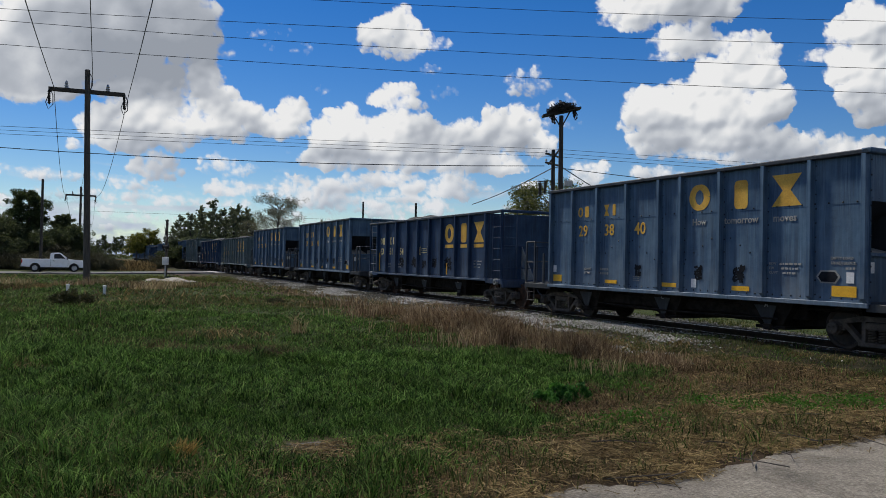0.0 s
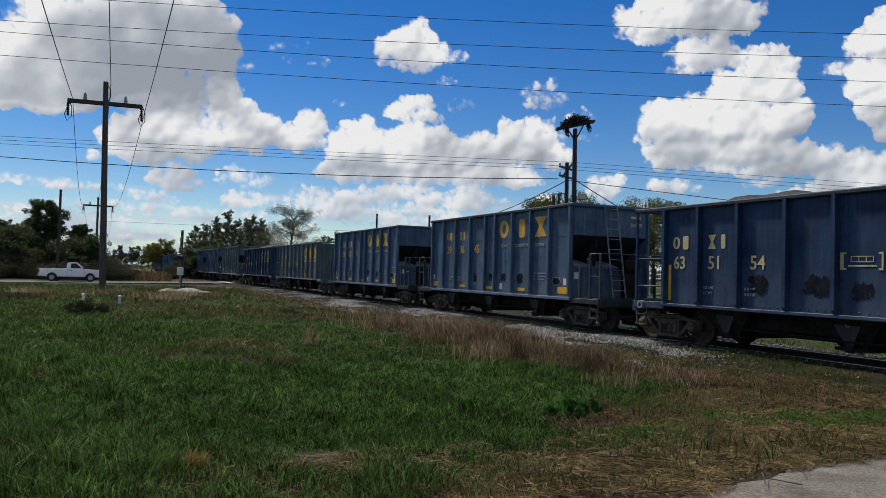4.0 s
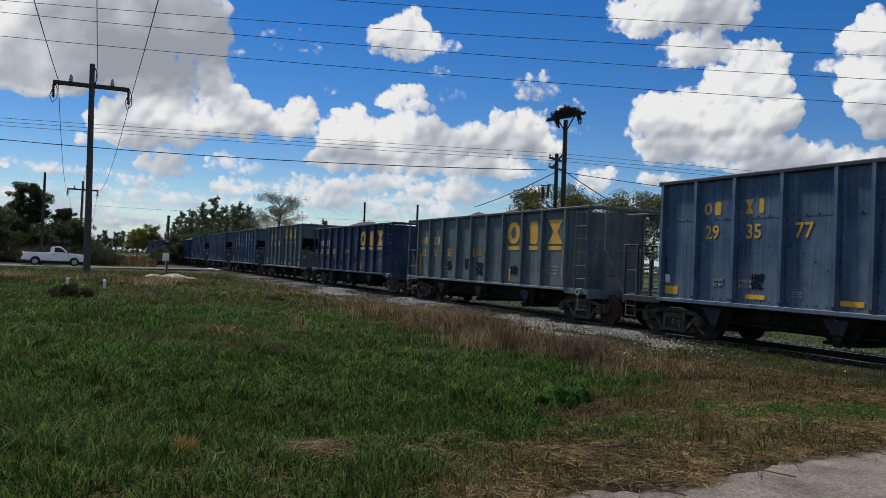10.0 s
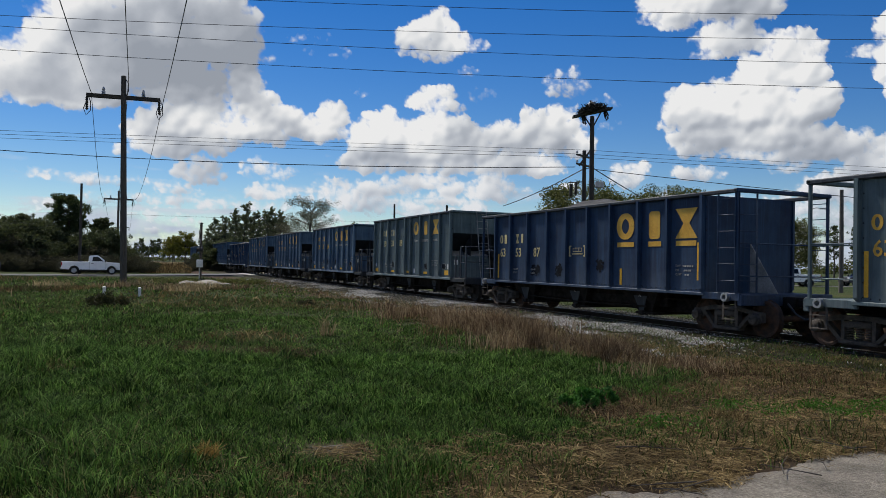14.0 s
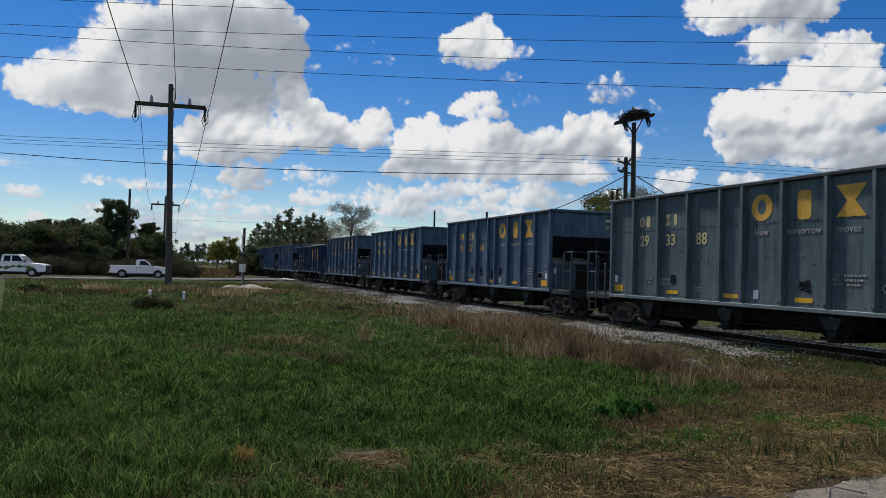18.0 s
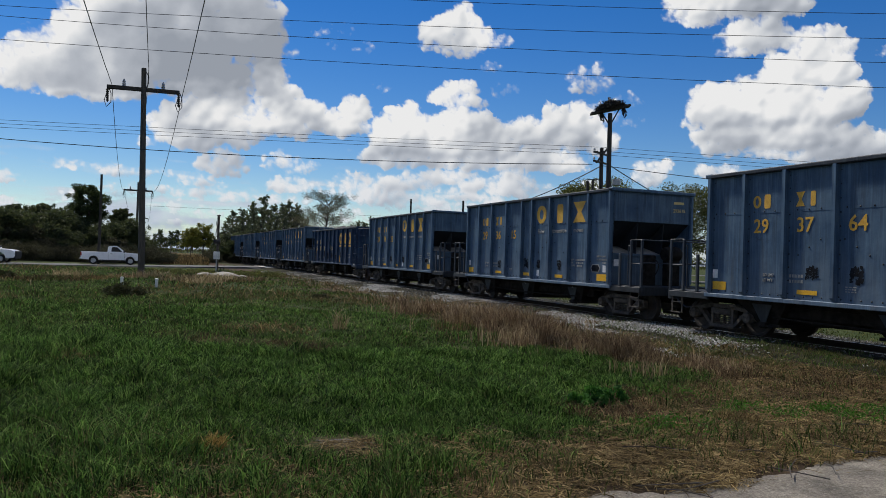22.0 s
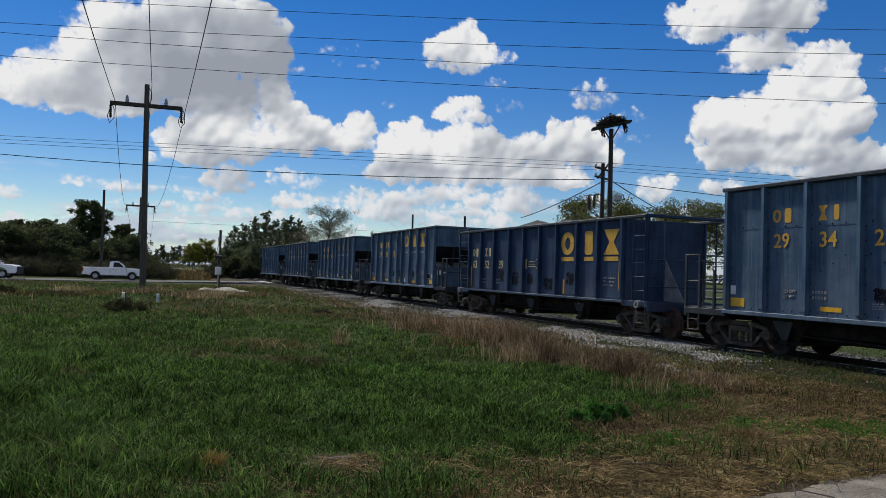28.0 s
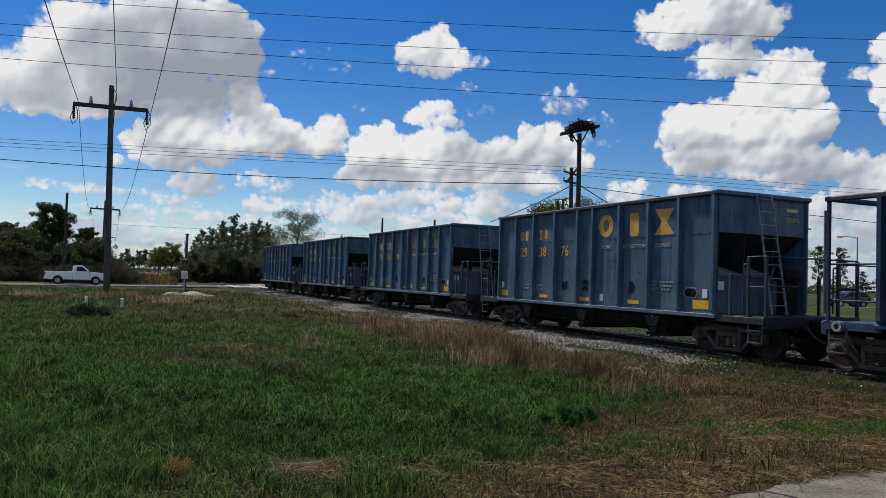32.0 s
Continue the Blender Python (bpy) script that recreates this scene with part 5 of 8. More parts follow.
def build_clouds():
    az_line, el_line = cloud_axes()
    body, tone_of, dens, az, el = cloud_fields(az_line, el_line)
    puffs = 0.46 * np.abs(fbm(az, el, 0.75, 2, 11)) + 0.30 * np.abs(fbm(az + 7.3, el, 1.9, 2, 12)) + 0.13 * np.abs(fbm(az, el + 3.1, 4.6, 2, 13))
    crisp = np.clip((tone_of - 0.62) / 0.28, 0, 1)
    relief = np.where(crisp > 0.5, blur(np.maximum(body, -0.5), 1), blur(np.maximum(body, -0.5), 7)) + (0.12 + 0.70 * crisp) * blur(puffs, 2)
    # the sun stands up and to the left: billows darken away from it, and bases are grey
    gx, gy = np.gradient(relief, axis=1) / 0.09, np.gradient(relief, axis=0) / 0.09
    gx, gy = np.clip(gx, -1.8, 1.8), np.clip(gy, -1.8, 1.8)
    lam = (-0.55 * gx - 0.66 * gy + 0.62) / np.sqrt(1 + gx * gx + gy * gy)
    wide = blur(np.clip(body, 0, 2.5), 9)
    over = warp(wide, np.full(body.shape, 4.0), np.full(body.shape, 9.0))
    light = np.clip(0.52 + 0.20 * lam - 0.30 * np.clip(over - 0.2, 0, 1.2) + 0.24 * fbm(az, el, 0.30, 4, 14), 0, 1) * (0.40 + 0.60 * tone_of) + 0.14 * (tone_of - 0.5)
    # the broad grey cloud is lit through along its sunward and upper rim
    rim = np.clip(1.35 - 0.9 * blur(np.clip(body, 0, 1.2), 14), 0, 1) * (1 - crisp) * np.clip((az - 14) / 16, 0, 1)
    light = np.clip(blur(light, 1) + 0.22 * rim + 0.06, 0, 1)
    thick = (0.24 + 0.20 * crisp) * np.clip(body + 1.25 * (puffs - 0.34), -1, 1) + 0.06 * fbm(az, el, 3.0, 4, 15) - 0.50 * (1 - dens) + 0.065
    # more cloud, at random, outside the part of the sky that was described
    extra = 0.5 * fbm(az, el * 1.8, 0.06, 5, 31) + 0.04
    outside = np.clip((np.abs(az) - 36) / 6, 0, 1)
    thick = np.where(outside > 0, np.maximum(thick, extra * outside - (1 - outside)), thick)
    # low bands of thin far cloud and haze near the horizon
    low = 0.36 * fbm(az * 0.30, el * 1.9, 0.6, 5, 41) + 0.03 - np.abs(el - 2.2) / 16.0
    veil = np.where(el < 9, low, -1)
    veil = np.maximum(veil, np.where(el < 3.0, 0.26 - 0.11 * np.maximum(el, 0), -1))
    haze = np.clip(1 - el / 9.0, 0, 1) * np.where(veil > thick, 1.0, 0.45)
    thick = np.maximum(thick, veil)
    R = 3600.0
    a, e = np.radians(az), np.radians(el)
    xyz = np.stack([-R * np.sin(a) * np.cos(e), R * np.cos(a) * np.cos(e), R * np.sin(e)], -1)
    r, c = az.shape
    i = np.arange(r * c).reshape(r, c)
    faces = np.stack([i[:-1, :-1], i[1:, :-1], i[1:, 1:], i[:-1, 1:]], -1).reshape(-1, 4)
    m = bpy.data.materials.new("drifting_cumulus")
    m.use_nodes = True
    n, l = m.node_tree.nodes, m.node_tree.links
    n.remove(n["Principled BSDF"])
    out = n["Material Output"]

    def attribute(name):
        t = n.new("ShaderNodeAttribute")
        t.attribute_name = name
        return t.outputs["Fac"]
    detail = noise_node(n, l, 0.013, 9, 0.64)
    puff = noise_node(n, l, 0.009, 8, 0.62)
    add = n.new("ShaderNodeMath")
    add.operation = "MULTIPLY_ADD"
    l.new(detail, add.inputs[0])
    add.inputs[1].default_value = 0.42
    l.new(attribute("thickness"), add.inputs[2])
    alpha = ramp(n, l, add.outputs[0], [(0.12, grey(0.0)), (0.24, grey(0.16)), (0.36, grey(0.72)), (0.50, grey(1.0))])
    shade = n.new("ShaderNodeMath")
    shade.operation = "MULTIPLY_ADD"
    l.new(puff, shade.inputs[0])
    shade.inputs[1].default_value = 0.22
    l.new(attribute("lit"), shade.inputs[2])
    tone = ramp(n, l, shade.outputs[0], [(0.42, (0.42, 0.46, 0.53)), (0.60, (0.62, 0.66, 0.73)), (0.73, (0.88, 0.91, 0.95)), (0.84, (1.14, 1.14, 1.14))])
    tone = mix(n, l, tone, (0.50, 0.62, 0.82), attribute("haze"))
    em, tr, mx = n.new("ShaderNodeEmission"), n.new("ShaderNodeBsdfTransparent"), n.new("ShaderNodeMixShader")
    l.new(tone, em.inputs["Color"])
    em.inputs["Strength"].default_value = CLOUD_GLOW
    l.new(alpha, mx.inputs[0])
    l.new(tr.outputs[0], mx.inputs[1])
    l.new(em.outputs[0], mx.inputs[2])
    l.new(mx.outputs[0], out.inputs["Surface"])
    me = numpy_mesh("cloud_cover", xyz.reshape(-1, 3), faces, m, True)
    for name, values in (("thickness", thick), ("lit", light), ("haze", 0.88 * haze)):
        me.attributes.new(name, "FLOAT", "POINT").data.foreach_set("value", values.astype(np.float32).ravel())
    return tagged(new("backdrop", me), "white cumulus clouds drifting over a blue sky", "clouds", kind="structure")


CLOUD_GLOW = 0.725
clouds = build_clouds()


# ---- trees ----
def leaf_material(name, a, b, c):
    m, n, l, p = material(name)
    g = n.new("ShaderNodeNewGeometry")
    tone = ramp(n, l, g.outputs["Random Per Island"], [(0.0, a), (0.5, b), (1.0, c)])
    tone = mix(n, l, tone, ramp(n, l, noise_node(n, l, 0.6, 3), [(0.3, grey(0.7)), (0.7, grey(1.25))]), 0.7, "MULTIPLY")
    l.new(tone, p.inputs["Base Color"])
    p.inputs["Roughness"].default_value = 0.6
    p.inputs["Specular IOR Level"].default_value = 0.1
    tr, mx = n.new("ShaderNodeBsdfTranslucent"), n.new("ShaderNodeMixShader")
    l.new(mix(n, l, tone, (1.0, 1.0, 0.7), 1.0, "MULTIPLY"), tr.inputs["Color"])
    mx.inputs[0].default_value = 0.4
    l.new(p.outputs[0], mx.inputs[1])
    l.new(tr.outputs[0], mx.inputs[2])
    l.new(mx.outputs[0], n["Material Output"].inputs["Surface"])
    return m


leaf_pine = leaf_material("pine_needles", (0.022, 0.038, 0.016), (0.048, 0.068, 0.028), (0.080, 0.10, 0.046))
leaf_dark = leaf_material("dark_evergreen_leaves", (0.032, 0.046, 0.023), (0.062, 0.078, 0.038), (0.092, 0.106, 0.056))
leaf_oak = leaf_material("oak_leaves", (0.044, 0.056, 0.018), (0.098, 0.112, 0.040), (0.18, 0.185, 0.080))
leaf_pale = leaf_material("sparse_spring_leaves", (0.070, 0.070, 0.056), (0.11, 0.112, 0.085), (0.16, 0.16, 0.12))
# leaves lightened and greyed: the haze of distance is put into their colour
leaf_wood = leaf_material("hazed_grey_green_leaves", (0.075, 0.092, 0.058), (0.125, 0.150, 0.092), (0.18, 0.205, 0.13))
leaf_lime = leaf_material("yellow_green_leaves", (0.09, 0.10, 0.020), (0.15, 0.155, 0.032), (0.21, 0.20, 0.05))
bark = surface("grey_bark", (0.038, 0.034, 0.030), (0.085, 0.075, 0.064), 0.9, scale=3, fine=20, relief=0.6)


def leaf_cloud(centres, spreads, count, size, seed, flat=0.7):
    """Leaves scattered round centres, each a small folded quad."""
    rng = np.random.RandomState(seed)
    centres, spreads = np.asarray(centres, float), np.asarray(spreads, float)
    pick = rng.choice(len(centres), count, p=spreads ** 2 / np.sum(spreads ** 2))
    d = rng.normal(size=(count, 3))
    d /= np.linalg.norm(d, axis=1)[:, None]
    p = centres[pick] + d * (spreads[pick] * rng.rand(count) ** 0.45)[:, None] * np.array([1, 1, flat])
    a = rng.normal(size=(count, 3))
    a /= np.linalg.norm(a, axis=1)[:, None]
    b = np.cross(a, rng.normal(size=(count, 3)))
    b /= np.linalg.norm(b, axis=1)[:, None]
    s = size * rng.uniform(0.5, 1.2, count)[:, None]
    v = np.stack([p - a * s, p + b * s * 0.45, p + a * s, p - b * s * 0.45], 1).reshape(-1, 3)
    return v, np.arange(count * 4).reshape(-1, 4)


def tree(name, height, crown, mat, seed, leaves=1500, leaf=0.22, trunk=0.18, kind="broad", label="", category="tree"):
    """A tapered trunk with limbs, and a crown of leaves gathered at the limbs' ends."""
    rng = random.Random(seed)
    ob = new(name)
    s = Shape()
    bend = [Vector((rng.uniform(-0.25, 0.25), rng.uniform(-0.25, 0.25), 0)) * height * 0.06 for _ in range(5)]
    stem = height * (0.45 if kind == "bush" else 1.0)
    line = [Vector((0, 0, -0.2))] + [bend[k] + Vector((0, 0, stem * (k + 1) / 5.4)) for k in range(5)]
    s.tube(line, [trunk * 1.25, trunk, trunk * 0.8, trunk * 0.6, trunk * 0.4, trunk * 0.15], 7)
    ends, spreads = [], []
    n = {"broad": 30, "pine": 34, "bush": 22, "round": 34}[kind]
    for k in range(n):
        low = {"broad": 0.32, "pine": 0.34, "bush": 0.05, "round": 0.48}[kind]
        t = low + (0.98 - low) * (k + 0.5) / n
        u = (t - low) / (0.98 - low)
        j = min(int(t * 5.4), 4)
        base = line[j].lerp(line[j + 1], min(1, max(0, t * 5.4 - j)))
        a = k * 2.4 + rng.uniform(-0.5, 0.5)
        if kind == "pine":
            r = crown * (1.0 - 0.62 * u) * rng.uniform(0.3, 1.0)
            tip = base + Vector((math.cos(a) * r, math.sin(a) * r, height * rng.uniform(0.0, 0.07)))
        elif kind == "bush":
            r = crown * rng.uniform(0.3, 1.0)
            tip = Vector((math.cos(a) * r, math.sin(a) * r, height * rng.uniform(0.15, 0.85) * (1.15 - 0.5 * r / crown)))
        elif kind == "round":
            r = crown * math.sqrt(max(0.05, 1 - (1.9 * u - 0.85) ** 2)) * rng.uniform(0.5, 1.0)
            tip = base + Vector((math.cos(a) * r, math.sin(a) * r, height * rng.uniform(-0.02, 0.04)))
        else:
            r = crown * math.sqrt(max(0.08, 1 - ((t - 0.55) / 0.6) ** 2)) * rng.uniform(0.55, 1.0)
            tip = base + Vector((math.cos(a) * r, math.sin(a) * r, height * rng.uniform(0.05, 0.2)))
        mid = base.lerp(tip, 0.5) + Vector((0, 0, -0.02 * height if kind == "pine" else 0.03 * height))
        s.tube([base, mid, tip], [trunk * 0.30, trunk * 0.18, trunk * 0.05], 5)
        for q in range(3):
            o = mid.lerp(tip, rng.uniform(0.2, 1.0))
            e = o + Vector((rng.gauss(0, 1), rng.gauss(0, 1), rng.uniform(-0.3, 0.9))) * crown * 0.24
            s.tube([o, e], [trunk * 0.09, trunk * 0.03], 4, caps=False)
            ends.append(e)
            spreads.append(crown * 0.17 * rng.uniform(0.7, 1.3))
        ends += [tip, mid.lerp(tip, 0.55)]
        spreads += [crown * {"pine": 0.17, "round": 0.26, "broad": 0.26, "bush": 0.36}[kind] * rng.uniform(0.7, 1.2)] * 2
    part("trunk", s, bark, ob, smooth=True)
    v, f = leaf_cloud(ends, spreads, leaves, leaf, seed, 0.75 if kind == "pine" else 0.85)
    crown_ob = new("crown", numpy_mesh("crown", v, f, mat))
    crown_ob.parent = ob
    return tagged(ob, label, category)


def plant(ob, spots, group=""):
    """Stand a tree at the first spot and copies at the rest: x, y, turn, scale."""
    made = [ob]
    for k, (x, y, turn, size) in enumerate(spots):
        m = pose(x, y, float(ground_height(x, y)), 0, 0, turn)
        if k:
            o = copy_thing(ob, m)
        else:
            o = ob
            o.matrix_basis = m
        o.scale = (size, size, size * (0.92 + 0.16 * ((k * 37) % 10) / 10))
        made.append(o)
        if group:
            tagged(o, group=group)
    return made


def polar(az, dist):
    """A place by degrees left of straight ahead and metres from the camera."""
    return -math.sin(radians(az)) * dist, math.cos(radians(az)) * dist


leaf_brush = leaf_material("brown_brush", (0.032, 0.034, 0.023), (0.056, 0.056, 0.038), (0.080, 0.078, 0.054))


def hedge_top(az):
    """The thicket's height by degrees left of ahead."""
    return float(np.interp(az, (21.8, 22.85, 23.6, 24.5, 25.1, 26.4, 27.0, 28.2, 29.8, 30.7, 31.4, 32.1, 33.4, 36, 40, 46), (1.3, 2.0, 3.3, 4.2, 5.5, 5.7, 5.0, 5.6, 7.4, 7.5, 7.0, 7.6, 6.9, 7.5, 6.8, 7.5)))


# thicket across the road, left of the crossing
tall = tree("pine_tree", 9.4, 2.35, leaf_pine, 1, 24000, 0.12, 0.2, "round", "tall dark pine with a rounded crown above a thicket", "tree")
plant(tall, [(*polar(27.65, 108), 0, 1.12), (*polar(37.5, 112), 150, 0.9), (*polar(41, 112), 40, 1.1)], "pines in the thicket")
round_oak = tree("oak_tree", 7.4, 1.6, leaf_dark, 2, 15000, 0.12, 0.2, "round", "dark round-crowned oak rising from a thicket", "tree")
plant(round_oak, [(*polar(25.65, 109), 0, 1.02), (*polar(30.4, 108), 60, 0.92), (*polar(32.2, 108), 10, 0.93), (*polar(35.2, 110), 200, 1.0), (*polar(44, 110), 20, 1.1)], "oaks in the thicket")
scrub = tree("scrub_bush", 6.2, 2.9, leaf_dark, 3, 15000, 0.14, 0.12, "bush", "dense dark evergreen scrub beside the road", "bush")
scrub_b = tree("scrub_bush", 6.2, 2.7, leaf_brush, 33, 14000, 0.12, 0.12, "bush", "tangled brown and olive brush beside the road", "bush")
rows = [[], []]
for k in range(34):
    az = 22.1 + 0.72 * k
    rows[0].append((*polar(az, 105 + 2 * math.sin(k * 2.1)), k * 67, hedge_top(az) / 5.5 * (0.97 + 0.07 * math.sin(k * 1.7))))
    rows[(k % 3) > 0].append((*polar(az + 0.3, 101 + 1.5 * math.sin(k * 1.1)), k * 41, hedge_top(az) / 5.5 * (0.62 + 0.10 * math.sin(k * 2.9))))
plant(scrub, rows[0], "scrub beside the road")
plant(scrub_b, rows[1], "scrub beside the road")
low_scrub = tree("scrub_bush", 2.6, 2.0, leaf_brush, 4, 6500, 0.09, 0.07, "bush", "low tangled brown-green scrub", "bush")
plant(low_scrub, [(*polar(22.9 + 1.0 * k, 96 + 2 * math.sin(k * 1.3)), k * 51, 0.85 + 0.2 * math.sin(k * 2.3)) for k in range(22)] + [(*polar(19.7, 116), 20, 0.9), (*polar(19.9, 104), 30, 0.3), (*polar(19.3, 112), 130, 0.5)], "scrub beside the road")
# the far edge of the plain: woods, too far off to tell trees apart
_rng = np.random.RandomState(90)
_wa = np.arange(-75, 62, 0.16)
_wh = 5.5 + 2.5 * fbm(_wa, 0 * _wa, 0.5, 4, 92) + 2.0 * _rng.rand(len(_wa)) ** 3
_wc = [(*polar(a, 420 + 30 * math.sin(a)), h * f) for a, h in zip(_wa, _wh) for f in (0.2, 0.55, 0.9)]
_v, _f = leaf_cloud(_wc, [1.6] * len(_wc), 60000, 0.7, 93)
tagged(new("distant_woods", numpy_mesh("distant_woods", _v, _f, leaf_oak)), "hazy distant woods along the horizon", "woods", kind="stuff")
# woods behind the crossing
back_oak = tree("oak_tree", 6.6, 2.7, leaf_wood, 6, 21000, 0.09, 0.16, "broad", "olive-green oak in the wood behind the crossing", "tree")
plant(back_oak, [(*polar(18.0 - 0.62 * k, 127 + 5 * math.sin(k * 2.1)), k * 49, 0.74 + 0.08 * math.sin(k * 2.1) - 0.10 * (k > 3)) for k in range(16)], "oaks behind the crossing")
wood_pine = tree("pine_tree", 9.9, 1.25, leaf_wood, 5, 8500, 0.08, 0.11, "pine", "slender pine in the wood behind the crossing", "tree")
plant(wood_pine, [(*polar(az, 126 + 6 * math.sin(k * 1.9)), k * 77, size) for k, (az, size) in enumerate(((18.6, 0.70), (17.4, 0.78), (16.6, 0.93), (16.0, 0.99), (15.5, 0.92), (14.9, 0.86), (14.3, 0.98), (14.0, 1.04), (13.5, 0.92), (8.9, 0.78), (8.4, 0.84), (7.8, 0.86), (6.0, 0.72), (2.4, 0.78), (1.6, 0.72), (-0.8, 0.7)))], "pines behind the crossing")
under = [(*polar(19.0 - 0.42 * k, 122 + 4 * math.sin(k * 1.7)), k * 57, 0.30 + 0.08 * math.sin(k * 2.3)) for k in range(28)]
plant(copy_thing(scrub_b, pose(0, 0, 0)), under, "scrub beside the road")
plant(copy_thing(scrub, pose(0, 0, 0)), [(*polar(18.8 - 0.6 * k, 123 + 3 * math.sin(k * 2.7)), k * 91, 0.66 + 0.12 * math.sin(k * 1.3)) for k in range(18)], "scrub beside the road")
plant(copy_thing(wood_pine, pose(0, 0, 0)), [(*polar(18.4 - 0.36 * k, 131 + 3 * math.sin(k * 1.7)), k * 37, 0.84 + 0.14 * math.sin(k * 2.9) + 0.02 * min(k, 6)) for k in range(16)], "pines behind the crossing")
far_pine = tree("pine_tree", 10.0, 1.7, leaf_pine, 15, 900, 0.4, 0.15, "pine", "distant pine on the skyline", "tree")
plant(far_pine, [(*polar(23.4 - 0.37 * k, 330 + 30 * math.sin(k * 1.7)), k * 77, 0.85 + 0.2 * math.sin(k * 2.2)) for k in range(13)], "distant pines")
lime = tree("young_tree", 7.0, 2.7, leaf_lime, 7, 6000, 0.2, 0.14, "broad", "yellow-green young tree beyond the track", "tree")
plant(lime, [(*polar(20.9, 190), 0, 0.95), (*polar(20.1, 194), 60, 1.0)], "yellow-green trees")
pale = tree("bare_tree", 9.6, 3.3, leaf_pale, 8, 26000, 0.065, 0.22, "broad", "grey tree with thin spring leaf behind the train", "tree")
plant(pale, [(*polar(11.2, 104), 0, 1.06), (*polar(1.4, 120), 80, 0.62), (*polar(13.0, 116), 200, 0.72)], "thin-leaved trees")
right_oak = tree("oak_tree", 9.4, 4.9, leaf_oak, 9, 26000, 0.14, 0.24, "broad", "broad olive-green oak behind the poles", "tree")
plant(right_oak, [(*polar(-9.2, 74), 0, 0.96), (*polar(-15.8, 92), 140, 0.98), (*polar(-23.8, 100), 70, 0.72)], "oaks behind the poles")
right_pine = tree("pine_tree", 11.0, 2.0, leaf_pine, 10, 9000, 0.10, 0.16, "pine", "thin pine beyond the far road", "tree")
plant(right_pine, [(*polar(-25.0 - 1.3 * k, 170 + 16 * math.sin(k * 2.3)), k * 83, 0.75 + 0.25 * math.sin(k * 1.3)) for k in range(14)], "pines beyond the far road")


# ---- poles and lines ----
def sag(a, b, drop, steps=14):
    a, b = Vector(a), Vector(b)
    return [a.lerp(b, i / steps) - Vector((0, 0, drop * 4 * (i / steps) * (1 - i / steps))) for i in range(steps + 1)]


def wire(a, b, drop, r=0.012, label="thin black overhead power line"):
    ob = part("power_line", Shape().tube(sag(a, b, drop), r, 5), cable, smooth=True)
    return tagged(ob, label, "power line", "overhead lines")


def tee_pole(x, y, height, arm, turn, thick=0.225, arm_at=1.45, lean=0.0):
    """A pole with a timber crossarm, pin insulators and hanging strings with jumper loops."""
    z0 = float(ground_height(x, y))
    ob = tagged(new("utility_pole"), "dark timber utility pole with a wide crossarm", "utility pole", "utility poles")
    ob.matrix_basis = pose(x, y, z0, 0, 0, turn) @ pose(0, 0, 0, 0, lean, 0)
    part("shaft", Shape().tube([(0, 0, -0.3), (0, 0, height * 0.5), (0, 0, height)], [thick, thick * 0.88, thick * 0.72], 14), pole_tar, ob, smooth=True)
    za = height - arm_at
    arm_ob = part("crossarm", Shape().box(-arm / 2, arm / 2, -0.10, 0.10, za - 0.135, za + 0.135, 0.015), pole_dark, ob)
    part("pole_pin", Shape().box(-0.10, 0.10, -0.12, 0.12, za - 0.2, height + 0.02, 0.01), pole_dark, ob)
    for e in (-0.27, 0.27):
        part("pin_insulator", Shape().lathe([(0.02, 0.0), (0.16, 0.02), (0.09, 0.13), (0.145, 0.16), (0.075, 0.28), (0.115, 0.31), (0.06, 0.48), (0.0, 0.54)], 12, pose(e * arm, 0, za + 0.11, 90)), porcelain, arm_ob, smooth=True)
    for e in (-0.49, 0.49):
        part("strain_insulator", Shape().lathe([(0.0, 0.0), (0.06, 0.05)] + [(0.05 + 0.06 * (k % 2), 0.08 + 0.07 * k) for k in range(12)] + [(0.0, 1.0)], 10, pose(e * arm, 0, za - 0.05, -90)), pole_dark, arm_ob, smooth=True)
        part("jumper_loop", Shape().tube([(e * arm, 0.0, za + 0.15), (e * arm + 0.22, 0.05, za - 0.4), (e * arm + 0.22, 0.05, za - 1.0), (e * arm - 0.05, 0, za - 1.35), (e * arm - 0.2, 0, za - 0.9), (e * arm, 0, za - 0.3)], 0.03, 6), cable, arm_ob, smooth=True)
    part("jumper_loop", Shape().tube([(0.05, -0.1, height - 0.1), (0.3, -0.1, height - 0.5), (0.3, -0.1, height - 1.0), (0.08, -0.1, za - 0.1)], 0.03, 6), cable, ob, smooth=True)
    return ob


def above(az, el, dist):
    """A place by degrees left of ahead, degrees up and metres away from the eye."""
    x, y = polar(az, dist)
    return Vector((x, y, 1.85 + dist * math.tan(radians(el))))


LINE_TURN = 24.8
pole_near = tee_pole(-22.5, 50.4, 14.1, 4.6, LINE_TURN, lean=-1.25)
pole_next = tee_pole(-58.2, 127.3, 13.2, 4.6, LINE_TURN)
pole_last = tee_pole(-122.0, 270.0, 14.1, 4.6, LINE_TURN)
_arm = Vector((math.cos(radians(LINE_TURN)), math.sin(radians(LINE_TURN)), 0))
for _e, _z in ((-2.26, 12.75), (0.0, 14.05), (2.26, 12.75)):
    _p, _q, _r = Vector((-22.5, 50.4, _z)) + _arm * _e, Vector((-58.2, 127.3, _z - 0.9)) + _arm * _e, Vector((20.3, -48.0, _z + 0.3)) + _arm * _e
    wire(_p, _q, 2.2, 0.022)
    wire(_p, _r, 1.6, 0.022)
    wire(_q, Vector((-122.0, 270.0, _z)) + _arm * _e, 2.6, 0.022)
